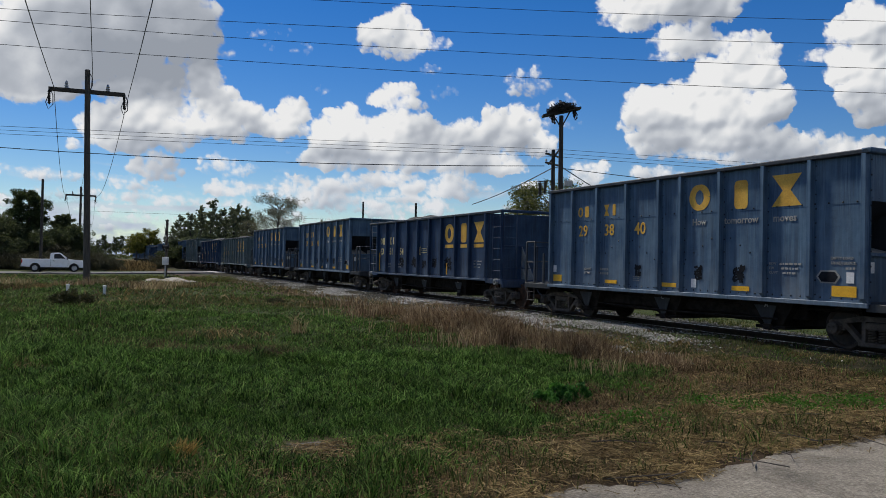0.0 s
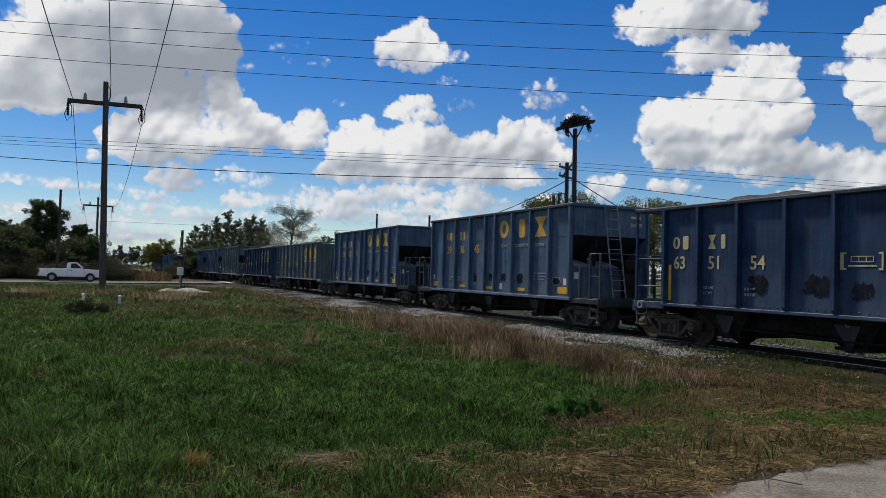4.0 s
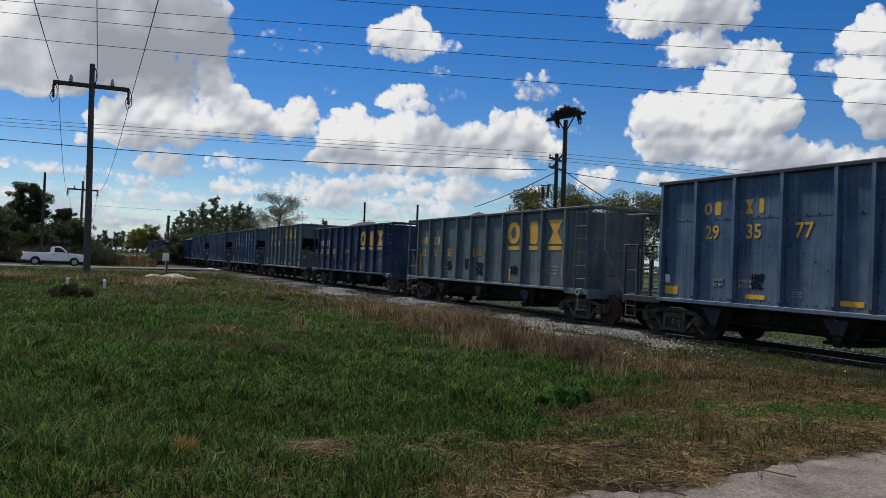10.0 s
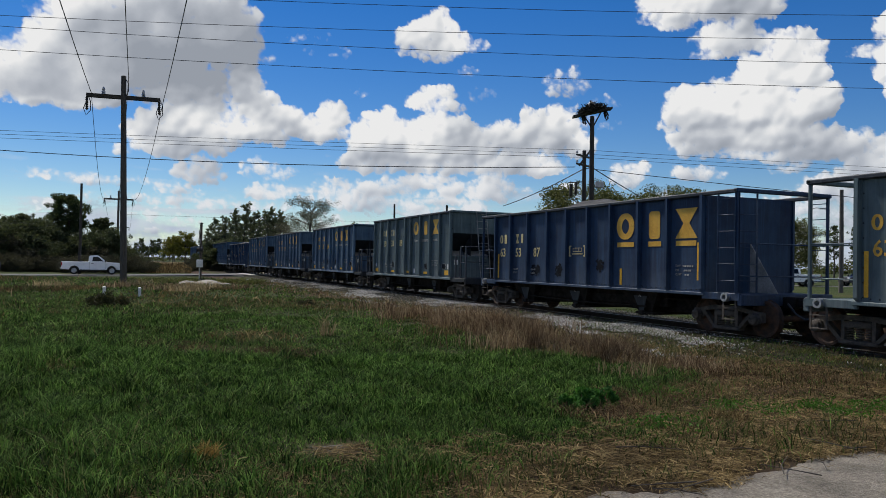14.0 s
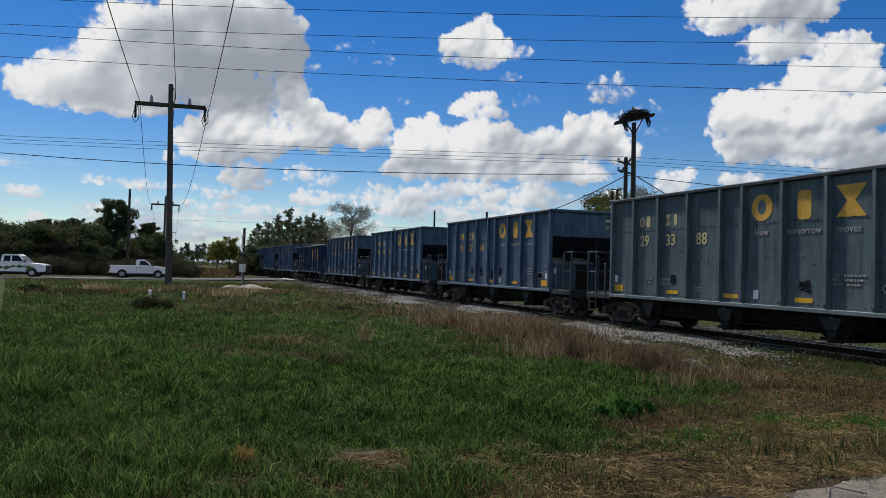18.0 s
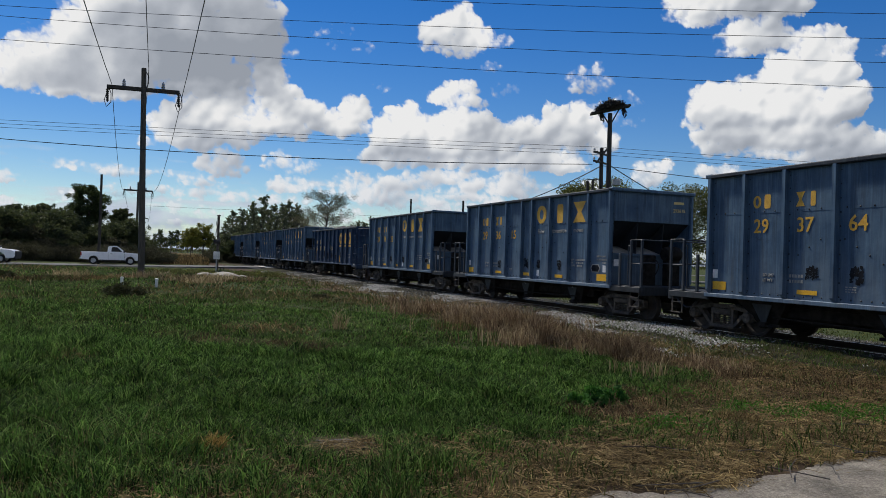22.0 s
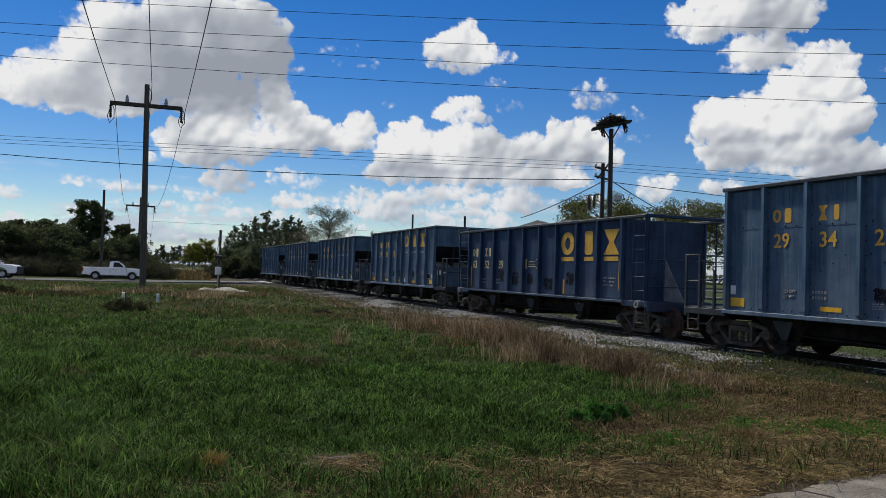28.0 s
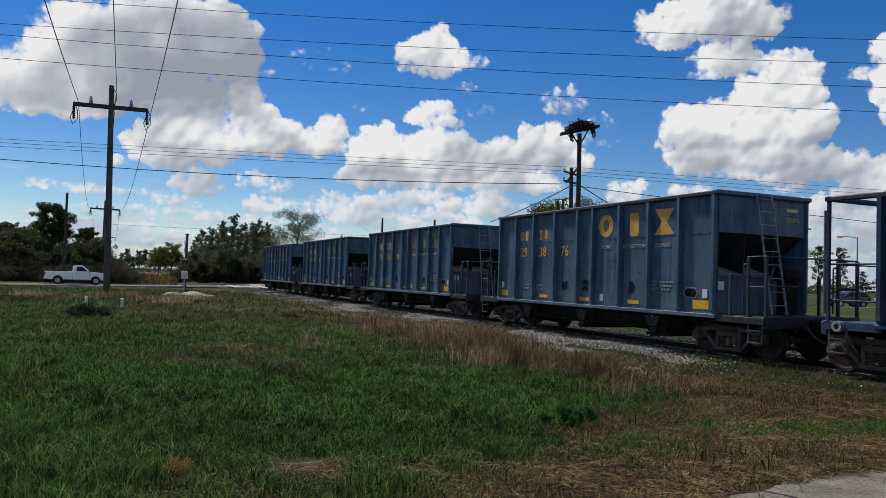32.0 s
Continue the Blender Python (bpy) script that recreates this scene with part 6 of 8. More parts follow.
back_pole = tee_pole(20.3, -48.0, 14.4, 4.6, LINE_TURN)

# lines that cross high above the field, hanging in long shallow bows
def bow(a, b, c, first, last, r=0.016, label="thin black overhead power line"):
    """A line that hangs through a, b and c and goes on beyond them, in eighths of the way from a to c."""
    u = (b - a).length / (c - a).length
    drop = (a.lerp(c, u).z - b.z) / (4 * u * (1 - u))
    line = [a.lerp(c, k / 8) - Vector((0, 0, 4 * drop * (k / 8) * (1 - k / 8))) for k in range(first, last + 1)]
    return tagged(part("power_line", Shape().tube(line, r, 5), cable, smooth=True), label, "power line", "overhead lines")


for _left, _mid, _right in ((17.15, 18.85, 16.25), (15.48, 17.10, 14.77), (14.79, 15.77, 13.28), (13.32, 14.15, 11.71)):
    bow(above(31.1, _left, 52.5), above(0.6, _mid, 45.0), above(-30.2, _right, 52.0), -6, 14)
# the street line that ends at the line pole
for _k, (_e0, _e1) in enumerate(((8.75, 8.6), (8.5, 8.3), (8.25, 8.05))):
    wire(above(29.5, _e0 - 0.3, 44.0 + 0.3 * _k).lerp(above(-9.5, _e1, 43.0), -0.9), above(-9.5, _e1, 43.0), 0.15, 0.010)
    wire(above(-9.5, _e1, 43.0), above(-9.5, _e1, 43.0).lerp(above(-31.7, _e1 - 2.0, 55.0), 2.2), 0.1, 0.010)
bow(above(30.83, 6.86, 50.0), above(12.0, 7.03, 44.3), above(-8.8, 7.35, 43.0), -6, 8, 0.022, "thick black overhead cable")
wire(above(-9.5, 7.25, 43.0), above(-9.5, 7.25, 43.0).lerp(above(-31.7, 4.6, 55.0), 2.2), 0.3, 0.020, "thick black overhead cable")
wire(above(-9.4, 7.2, 43.0), above(-3.4, 4.4, 60.0), 0.15, 0.032, "slanting black service cable")
wire(above(-10.2, 7.2, 43.0), above(-16.5, 3.6, 60.0), 0.15, 0.030, "slanting black service cable")
wire(above(24.0, 3.0, 150.0), above(-20.0, 3.0, 150.0), 0.5, 0.02)


def plain_pole(az, dist, el, thick=0.13, label="plain weathered timber pole", mat=None):
    x, y = polar(az, dist)
    top = 1.85 + dist * math.tan(radians(el)) - float(ground_height(x, y))
    ob = tagged(new("utility_pole"), label, "utility pole", "utility poles")
    ob.matrix_basis = pose(x, y, float(ground_height(x, y)))
    part("shaft", Shape().tube([(0, 0, -0.3), (0.02, 0, top * 0.5), (0, 0, top)], [thick, thick * 0.9, thick * 0.75], 12), mat or pole_wood, ob, smooth=True)
    return ob, top


plain_pole(26.9, 84, 5.0, 0.15, "plain dark timber pole standing in the thicket", pole_dark)
plain_pole(4.9, 96, 4.4, 0.15, "short dark timber pole behind the train", pole_dark)
plain_pole(0.9, 80, 4.4, 0.15, "short dark timber pole behind the train", pole_dark)
plain_pole(-26.75, 62, 5.4, 0.17, "plain grey timber pole beyond the track")

# the osprey's pole: a platform with a shaggy nest
nest_pole, _top = plain_pole(-10.0, 40.0, 11.05, 0.15, "tall timber pole carrying a stick nest", pole_dark)
tagged(nest_pole, category="nest pole")
part("nest_platform", Shape().bar((-1.0, 0, _top - 0.05), (1.0, 0, _top + 0.42), 0.55, 0.10), pole_dark, nest_pole)
part("brace", Shape().bar((-0.05, 0, _top - 0.55), (-0.45, 0, _top + 0.05), 0.06, 0.06).bar((0.05, 0, _top - 0.55), (0.45, 0, _top + 0.22), 0.06, 0.06), pole_dark, nest_pole)
flood = part("floodlight", Shape().box(0.22, 0.62, -0.16, 0.16, _top - 3.75, _top - 3.42, 0.03, pose(0, 0, 0) ).bar((0.05, 0, _top - 3.9), (0.3, 0, _top - 3.6), 0.05, 0.05), galvanised, nest_pole, "grey floodlight on a short arm")
_rng = random.Random(21)
nest = Shape()
for _k in range(900):
    _a = _rng.uniform(0, 2 * math.pi)
    _d = _rng.random() ** 0.6
    _c = Vector((math.cos(_a) * _d * 0.72, math.sin(_a) * _d * 0.60, 0.10 + _rng.random() * 0.52 * (1.05 - _d * 0.75)))
    _v = Vector((_rng.gauss(0, 1), _rng.gauss(0, 1), _rng.gauss(0, 0.35))).normalized() * _rng.uniform(0.12, 0.36)
    if _rng.random() < 0.10:
        _c = Vector((_rng.choice((-0.62, -0.5, 0.75, 0.8)), _rng.uniform(-0.3, 0.3), _rng.uniform(-0.35, 0.15)))
        _v = Vector((_rng.uniform(-0.1, 0.1), _rng.uniform(-0.1, 0.1), 0.3))
    nest.bar(_c - _v, _c + _v, 0.022, 0.022, (0.3, 0.9, 0.2))
_nx, _ny = polar(-10.0, 40.0)
_nest = tagged(part("bird_nest", nest, pole_dark), "large shaggy stick nest on a pole-top platform", "nest")
_nest.matrix_basis = pose(_nx, _ny, float(ground_height(_nx, _ny)) + _top + 0.18, 0, -13, 0) @ Matrix.Diagonal((0.88, 0.88, 0.85, 1.0))

# a bird sitting in it
bird = tagged(new("bird"), "dark bird of prey sitting in the stick nest", "bird")
bird.matrix_basis = pose(_nx, _ny, float(ground_height(_nx, _ny)) + _top + 0.58, 0, 0, 25)
part("body", Shape().lathe([(0.0, -0.20), (0.05, -0.18), (0.095, -0.06), (0.10, 0.04), (0.07, 0.14), (0.03, 0.20), (0.0, 0.21)], 12, pose(0, 0, 0.08, 35)), pole_dark, bird, smooth=True)
part("head", Shape().lathe([(0.0, -0.06), (0.04, -0.04), (0.052, 0.0), (0.04, 0.04), (0.012, 0.075), (0.0, 0.09)], 10, pose(0, 0.16, 0.24, -10)), pole_dark, bird, smooth=True)
part("tail", Shape().prism([(-0.05, 0.0), (0.05, 0.0), (0.07, -0.03), (-0.07, -0.03)], -0.32, -0.14), pole_dark, bird)

# the line pole beside it
line_pole, _top = plain_pole(-9.45, 43.0, 8.55, 0.14, "timber line pole with crossarms and a cable bracket", pole_dark)
for _k, _z in enumerate((-0.35, -0.85)):
    part("crossarm", Shape().bar((-0.55, -0.9, _top + _z), (0.55, 0.9, _top + _z + 0.05), 0.09, 0.11, (0, 0, 1)), pole_dark, line_pole)
    for _e in (-0.9, 0, 0.9):
        part("insulator", Shape().lathe([(0.02, 0), (0.07, 0.03), (0.05, 0.12), (0.0, 0.16)], 8, pose(_e * 0.6, _e, _top + _z + 0.06, 90)), porcelain, line_pole, smooth=True)
part("brace", Shape().bar((-0.35, -0.5, _top - 0.9), (0.45, 0.7, _top + 0.1), 0.07, 0.10), pole_dark, line_pole)
part("cable_splice", Shape().tube([(-0.75, -0.2, _top - 1.9), (-0.75, -0.2, _top - 2.6)], 0.09, 8).tube([(-0.45, -0.2, _top - 1.8), (-0.48, -0.2, _top - 2.5)], 0.07, 8).bar((-0.9, -0.2, _top - 1.85), (0, 0, _top - 1.75), 0.05, 0.05), pole_dark, line_pole, smooth=True)



# ---- grass, weeds and stone ----
def blade_material(name, tones, through=0.35, lean=1.0):
    m, n, l, p = material(name)
    g = n.new("ShaderNodeNewGeometry")
    c = ramp(n, l, g.outputs["Random Per Island"], [((k / (len(tones) - 1)) ** lean, t) for k, t in enumerate(tones)])
    c = mix(n, l, c, ramp(n, l, noise_node(n, l, 0.5, 4, 0.6), [(0.3, grey(0.55)), (0.7, grey(1.35))]), 0.9, "MULTIPLY")
    c = mix(n, l, c, ramp(n, l, noise_node(n, l, 3.2, 4, 0.6), [(0.35, grey(0.6)), (0.65, grey(1.3))]), 0.8, "MULTIPLY")
    l.new(c, p.inputs["Base Color"])
    p.inputs["Roughness"].default_value = 0.75
    p.inputs["Specular IOR Level"].default_value = 0.08
    tr, mx = n.new("ShaderNodeBsdfTranslucent"), n.new("ShaderNodeMixShader")
    l.new(c, tr.inputs["Color"])
    mx.inputs[0].default_value = through
    l.new(p.outputs[0], mx.inputs[1])
    l.new(tr.outputs[0], mx.inputs[2])
    l.new(mx.outputs[0], n["Material Output"].inputs["Surface"])
    return m


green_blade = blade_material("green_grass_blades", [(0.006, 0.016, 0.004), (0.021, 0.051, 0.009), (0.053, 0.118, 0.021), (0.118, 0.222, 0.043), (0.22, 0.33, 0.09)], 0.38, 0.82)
olive_blade = blade_material("olive_grass_blades", [(0.021, 0.034, 0.008), (0.047, 0.066, 0.017), (0.090, 0.110, 0.034), (0.17, 0.155, 0.066)])
lime_blade = blade_material("yellow_green_blades", [(0.06, 0.075, 0.012), (0.14, 0.16, 0.03), (0.26, 0.28, 0.06)])
straw_blade = blade_material("dry_straw", [(0.052, 0.036, 0.015), (0.118, 0.082, 0.034), (0.21, 0.152, 0.068), (0.36, 0.275, 0.135)], 0.25)
pale_straw = blade_material("pale_dead_stalks", [(0.16, 0.115, 0.06), (0.34, 0.26, 0.14), (0.55, 0.45, 0.27)], 0.3)
weed_blade = blade_material("tawny_brown_weeds", [(0.058, 0.036, 0.022), (0.145, 0.094, 0.057), (0.27, 0.195, 0.115), (0.46, 0.365, 0.225)], 0.3)


def blades(x, y, height, width, lean, seed, z=None):
    """Bent blades at x, y: two quads each, leaning and drooping at random."""
    rng = np.random.RandomState(seed)
    k = len(x)
    z = ground_height(x, y) if z is None else z
    a = rng.uniform(0, 2 * np.pi, k)
    t = rng.uniform(0, 2 * np.pi, k)
    sx, sy = np.cos(t) * width / 2, np.sin(t) * width / 2
    lx, ly = np.cos(a) * lean * height, np.sin(a) * lean * height
    base = np.stack([x, y, z - 0.01], -1)
    side = np.stack([sx, sy, np.zeros(k)], -1)
    mid = base + np.stack([lx * 0.35, ly * 0.35, height * 0.62], -1)
    tip = base + np.stack([lx * 1.1, ly * 1.1, height * rng.uniform(0.75, 1.0, k)], -1)
    v = np.stack([base - side, base + side, mid + side * 0.8, mid - side * 0.8, tip + side * 0.15, tip - side * 0.15], 1).reshape(-1, 3)
    i = np.arange(k)[:, None] * 6
    f = np.concatenate([i + np.array([0, 1, 2, 3]), i + np.array([3, 2, 4, 5])], 0)
    return v, f


def scatter(y0, y1, per_m2, seed, spread=0.68):
    """Places in the wedge of field before the camera."""
    rng = np.random.RandomState(seed)
    k = int(spread * (y1 * y1 - y0 * y0) * per_m2)
    y = np.sqrt(rng.uniform(y0 * y0, y1 * y1, k))
    x = rng.uniform(-spread, spread, k) * y
    return x, y, rng


def lanes(x, y):
    return x * OVER.x + y * OVER.y, x * AWAY.x + y * AWAY.y, -(0.508 * x - 0.861 * y + 4.62)


def dryness(x, y):
    """0 where the turf is lush, 1 where it is straw: along the drive, towards the track and in patches."""
    q, s, e = lanes(x, y)
    wob = fbm(x, y, 0.35, 4, 51)
    d = np.clip(1.3 - e / 1.7 + 0.6 * wob, 0, 1) * np.clip((x + 0.75 + 0.6 * wob) / 0.7, 0, 1)
    d = np.maximum(d, 0.5 * np.clip((7.9 - y + 0.7 * wob) / 0.9, 0, 1))
    d = np.maximum(d, np.clip((q - np.interp(s, (10, 12, 15, 18, 23, 34, 60), (8.6, 8.5, 8.1, 7.7, 8.0, 9.4, 10.0)) + 0.8 * wob) / 1.2, 0, 1))
    d = np.maximum(d, np.clip((x - 1.1 - 0.75 * np.clip(y - 9.8, 0, 5) + 0.7 * wob) / 1.3, 0, 0.92) * np.clip((16.5 - y + wob) / 2.0, 0, 1))
    far = np.clip((s - 17 + 3 * wob) / 8, 0, 1)
    d = np.maximum(d, far * np.clip(0.05 + 0.85 * fbm(x, y, 0.16, 4, 52), 0, 0.8))
    d = np.maximum(d, np.clip(2.6 * (fbm(x, y, 0.22, 4, 53) - 0.62), 0, 0.8))
    for cx, cy, wx, wy, k in ((-3.5, 14.6, 1.0, 1.0, 1.1), (-5.2, 15.0, 1.0, 0.8, 0.9), (-6.6, 12.4, 0.8, 0.7, 0.7), (-1.6, 6.8, 0.9, 0.45, 0.4), (1.5, 8.1, 0.5, 0.25, 0.5)):
        d = np.maximum(d, k * np.exp(-((x - cx + 0.4 * wob) / wx) ** 2 - ((y - cy) / wy) ** 2))
    bare = np.exp(-(((x + 1.06) / 0.42) ** 2 + ((y - 7.35) / 0.36) ** 2))
    return np.clip(np.maximum(d, bare), 0, 1), bare


def turf(bands, name, mat, label, want, seed, straw=False):
    vs, fs, at = [], [], 0
    for k, (y0, y1, per, h, w) in enumerate(bands):
        x, y, rng = scatter(y0, y1, per, seed + k)
        q, s, e = lanes(x, y)
        d, bare = dryness(x, y)
        tall = (0.75 + 0.5 * np.clip(fbm(x, y, 0.6, 3, 61) + 0.4, 0, 1.4)) * (0.62 + 0.85 * np.clip(fbm(x, y, 2.6, 2, 62) + 0.35, 0, 1.2))
        p = want(d) * np.clip((e + 0.12) * 5 * rng.rand(len(x)), 0, 1) * (q < 11.6 + 2.4 * np.clip((17 - s) / 5, 0, 1)) * np.clip(1 - (q - 10.6) / 2.6 * (1 - 0.8 * (fbm(x, y, 0.7, 3, 55) > 0.1)), 0.0, 1) * (1 - 0.95 * np.clip(bare * 1.6, 0, 1))
        ok = rng.rand(len(x)) < p
        x, y, tall = x[ok], y[ok], tall[ok]
        r = rng.rand(len(x))
        # Extra height at far left, added to darken the turf there by self-shading
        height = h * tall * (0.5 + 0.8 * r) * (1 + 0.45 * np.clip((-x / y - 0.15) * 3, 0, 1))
        v, f = blades(x, y, height, w * (0.7 + 0.6 * rng.rand(len(x))), rng.uniform(1.2, 4.5, len(x)) * np.clip(9.0 / y, 0.4, 1) if straw else rng.uniform(0.1, 1.25, len(x)), seed + 90 + k)
        vs.append(v)
        fs.append(f + at)
        at += len(v)
    ob = new(name, numpy_mesh(name, np.concatenate(vs), np.concatenate(fs), mat))
    return tagged(ob, label, "grass", kind="stuff")


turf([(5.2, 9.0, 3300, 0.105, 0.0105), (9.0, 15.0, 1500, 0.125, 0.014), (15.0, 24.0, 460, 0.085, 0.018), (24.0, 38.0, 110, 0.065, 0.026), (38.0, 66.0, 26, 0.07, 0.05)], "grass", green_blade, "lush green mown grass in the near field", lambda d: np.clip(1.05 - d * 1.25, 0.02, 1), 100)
turf([(5.2, 11.0, 420, 0.13, 0.009), (11.0, 20.0, 460, 0.095, 0.014), (20.0, 36.0, 260, 0.07, 0.024), (36.0, 66.0, 66, 0.07, 0.05)], "grass", olive_blade, "olive and yellowing grass across the field", lambda d: np.clip(0.30 + 0.4 * d, 0, 0.6), 200)
turf([(5.2, 9.5, 1200, 0.04, 0.0065), (9.5, 16.0, 620, 0.07, 0.010), (16.0, 30.0, 70, 0.16, 0.022), (30.0, 60.0, 7, 0.22, 0.05)], "dry_grass", straw_blade, "brown straw and thatch among the turf", lambda d: np.clip(d * 1.2 - 0.15, 0.015, 1), 300, True)


def thatch(n1, n2, mat, label, seed):
    """Cut stalks lying flat and crosswise along the drive and over the dry ground beside it."""
    rng = np.random.RandomState(seed)
    x1, e1 = rng.uniform(-2.5, 10.0, n1), rng.uniform(-0.45, 2.3, n1)
    x = np.concatenate([x1, rng.uniform(0.8, 11.0, n2)])
    y = np.concatenate([(e1 + 4.62 + 0.508 * x1) / 0.861, rng.uniform(8.0, 15.5, n2)])
    q, s, e = lanes(x, y)
    d, bare = dryness(x, y)
    edge = np.clip((e + 0.12 + 0.25 * fbm(x, y, 1.6, 3, 57)) * 4, 0.02, 1)
    ok = rng.rand(len(x)) < np.clip(1.4 * d - 0.2, 0, 1) * edge * (q < 12.5) * (0.45 + 0.55 * (fbm(x, y, 1.1, 3, 58) > -0.15))
    x, y = x[ok], y[ok]
    k = len(x)
    a, half = rng.uniform(0, 2 * np.pi, k), 0.5 * rng.uniform(0.05, 0.26, k) * rng.uniform(0.5, 1.0, k)
    w = rng.uniform(0.002, 0.0045, k)
    z = ground_height(x, y) + rng.uniform(0.006, 0.055, k)
    tilt = rng.normal(0, 0.14, k)
    dx, dy = np.cos(a), np.sin(a)
    along, side = np.stack([dx * half, dy * half, tilt * half], -1), np.stack([-dy * w, dx * w, rng.normal(0, 0.4, k) * w], -1)
    c = np.stack([x, y, z], -1)
    mid = c + np.stack([-dy, dx, np.zeros(k)], -1) * (half * rng.normal(0, 0.16, k))[:, None] + np.stack([np.zeros(k), np.zeros(k), 0.12 * half], -1)
    v = np.stack([c - along - side, c - along + side, mid + side, mid - side, c + along + side * 0.5, c + along - side * 0.5], 1).reshape(-1, 3)
    i = np.arange(k)[:, None] * 6
    f = np.concatenate([i + np.array([0, 1, 2, 3]), i + np.array([3, 2, 4, 5])], 0)
    return tagged(new("thatch", numpy_mesh("thatch", v, f, mat)), label, "thatch", kind="stuff")


MOUNDS = []
thatch(120000, 30000, straw_blade, "matted brown cut straw lying beside the drive", 330)
dark_stubble = blade_material("dark_red_brown_stubble", [(0.024, 0.016, 0.008), (0.060, 0.038, 0.019), (0.118, 0.078, 0.038), (0.24, 0.175, 0.088)], 0.2)
thatch(4000, 80000, dark_stubble, "reddish-brown cut stalks strewn over dry ground", 331)
for _k, (_x, _y, _r) in enumerate(((-3.5, 14.4, 0.55), (-4.4, 14.6, 0.5), (-5.9, 15.6, 0.6), (-2.8, 14.5, 0.35), (1.9, 9.3, 0.4), (2.6, 10.6, 0.5))):
    MOUNDS.append((_x, _y, _r, 600 + _k))

# a patch of bare soil in the turf
_bs = Shape()
_ring = [(0.29 * math.cos(a) * (1 + 0.25 * math.sin(3 * a + 1) + 0.12 * math.sin(8 * a)), 0.19 * math.sin(a) * (1 + 0.2 * math.sin(5 * a))) for a in np.linspace(0, 2 * math.pi, 48, endpoint=False)]
_bs.add([(-1.06, 7.42, float(ground_height(-1.06, 7.42)) + 0.03)] + [(-1.06 + x, 7.42 + y, float(ground_height(-1.06 + x, 7.42 + y)) + 0.006) for x, y in _ring], [(0, i + 1, (i + 1) % 48 + 1) for i in range(48)])
tagged(part("bare_soil", _bs, surface("dry_sandy_soil", (0.045, 0.041, 0.034), (0.105, 0.097, 0.083), 0.95, scale=6, fine=45, relief=0.6), smooth=True), "small bare patch of pale soil in the turf", "soil", kind="structure")


def weed_strip():
    """Tall dead weeds in a strip before the ballast, thinning out along the track."""
    rng = np.random.RandomState(400)
    k = 95000
    s = 10.2 + 52 * rng.rand(k) ** 1.6
    q = np.interp(s, (10, 12, 15, 18, 23, 34, 60), (9.5, 9.3, 8.9, 8.7, 9.1, 10.2, 10.8)) + rng.normal(0, 0.66, k)
    x, y = AWAY.x * s + OVER.x * q, AWAY.y * s + OVER.y * q
    clump = 1.5 * fbm(s, q * 1.4, 0.55, 4, 71) + 0.05
    strength = np.clip((s - 10.2) / 2, 0.2, 1) * np.clip((26 - s) / 10, 0.09, 1)
    ok = rng.rand(k) < np.clip(1.45 * clump - 0.18, 0.02, 0.85) * strength
    x, y, s, clump = x[ok], y[ok], s[ok], clump[ok]
    k = len(x)
    height = (0.18 + 0.54 * np.clip(clump, 0, 1)) * np.clip((40 - s) / 14, 0.3, 1) * np.clip((s - 9.5) / 4, 0.35, 1) * rng.uniform(0.35, 1.25, k)
    v, f = blades(x, y, height, 0.006 + 0.00040 * s, rng.uniform(0.05, 0.75, k), 401)
    return tagged(new("weeds", numpy_mesh("weeds", v, f, weed_blade)), "clumps of tall dead tawny weeds beside the track", "weeds", kind="stuff")


weed_strip()


def stubble():
    """Short standing red-brown stalks on the dry ground between the weeds and the drive."""
    rng = np.random.RandomState(410)
    k = 34000
    s, q = rng.uniform(5.5, 12.5, k), rng.uniform(6.6, 13.6, k)
    x, y = AWAY.x * s + OVER.x * q, AWAY.y * s + OVER.y * q
    d, bare = dryness(x, y)
    band = np.exp(-((y - 12.6 - 0.12 * (x - 5)) / 1.5) ** 2)
    ok = rng.rand(k) < np.clip(0.25 + 1.2 * fbm(x, y, 0.8, 3, 72), 0.05, 1) * (0.15 + 0.85 * band) * np.clip(1.5 * d - 0.4, 0, 1) * np.clip((13.4 - q) / 1.5, 0, 1)
    x, y, band = x[ok], y[ok], band[ok]
    k = len(x)
    v, f = blades(x, y, (0.07 + 0.15 * band) * rng.uniform(0.5, 1.3, k), 0.008, rng.uniform(0.1, 1.0, k), 411)
    return tagged(new("stubble", numpy_mesh("stubble", v, f, dark_stubble)), "short red-brown stalks standing on dry ground", "weeds", kind="stuff")


stubble()


def verge(mat, count, tall, label, seed):
    """Short moss, weeds and grass on the dark soil beside the near rail."""
    rng = np.random.RandomState(seed)
    s, q = 4.0 + 24 * rng.rand(count) ** 1.5, rng.uniform(11.6, 14.75, count)
    x, y = AWAY.x * s + OVER.x * q, AWAY.y * s + OVER.y * q
    ok = rng.rand(count) < np.clip(0.35 + 1.5 * fbm(x, y, 0.9, 3, seed), 0.04, 1) * np.clip((26 - s) / 12, 0.1, 1)
    x, y = x[ok], y[ok]
    k = len(x)
    v, f = blades(x, y, tall * rng.uniform(0.3, 1.2, k) * (0.6 + 0.8 * np.clip(fbm(x, y, 1.7, 2, seed + 1), 0, 1)), 0.011, rng.uniform(0.2, 1.4, k), seed + 2, bed_height(x, y))
    return tagged(new("weeds", numpy_mesh("weeds", v, f, mat)), label, "weeds", kind="stuff")


verge(olive_blade, 22000, 0.11, "short olive weeds on dark soil beside the rail", 420)
verge(green_blade, 16000, 0.12, "sparse green grass on dark soil beside the rail", 424)
verge(dark_stubble, 9000, 0.14, "sparse brown stalks on dark soil beside the rail", 428)


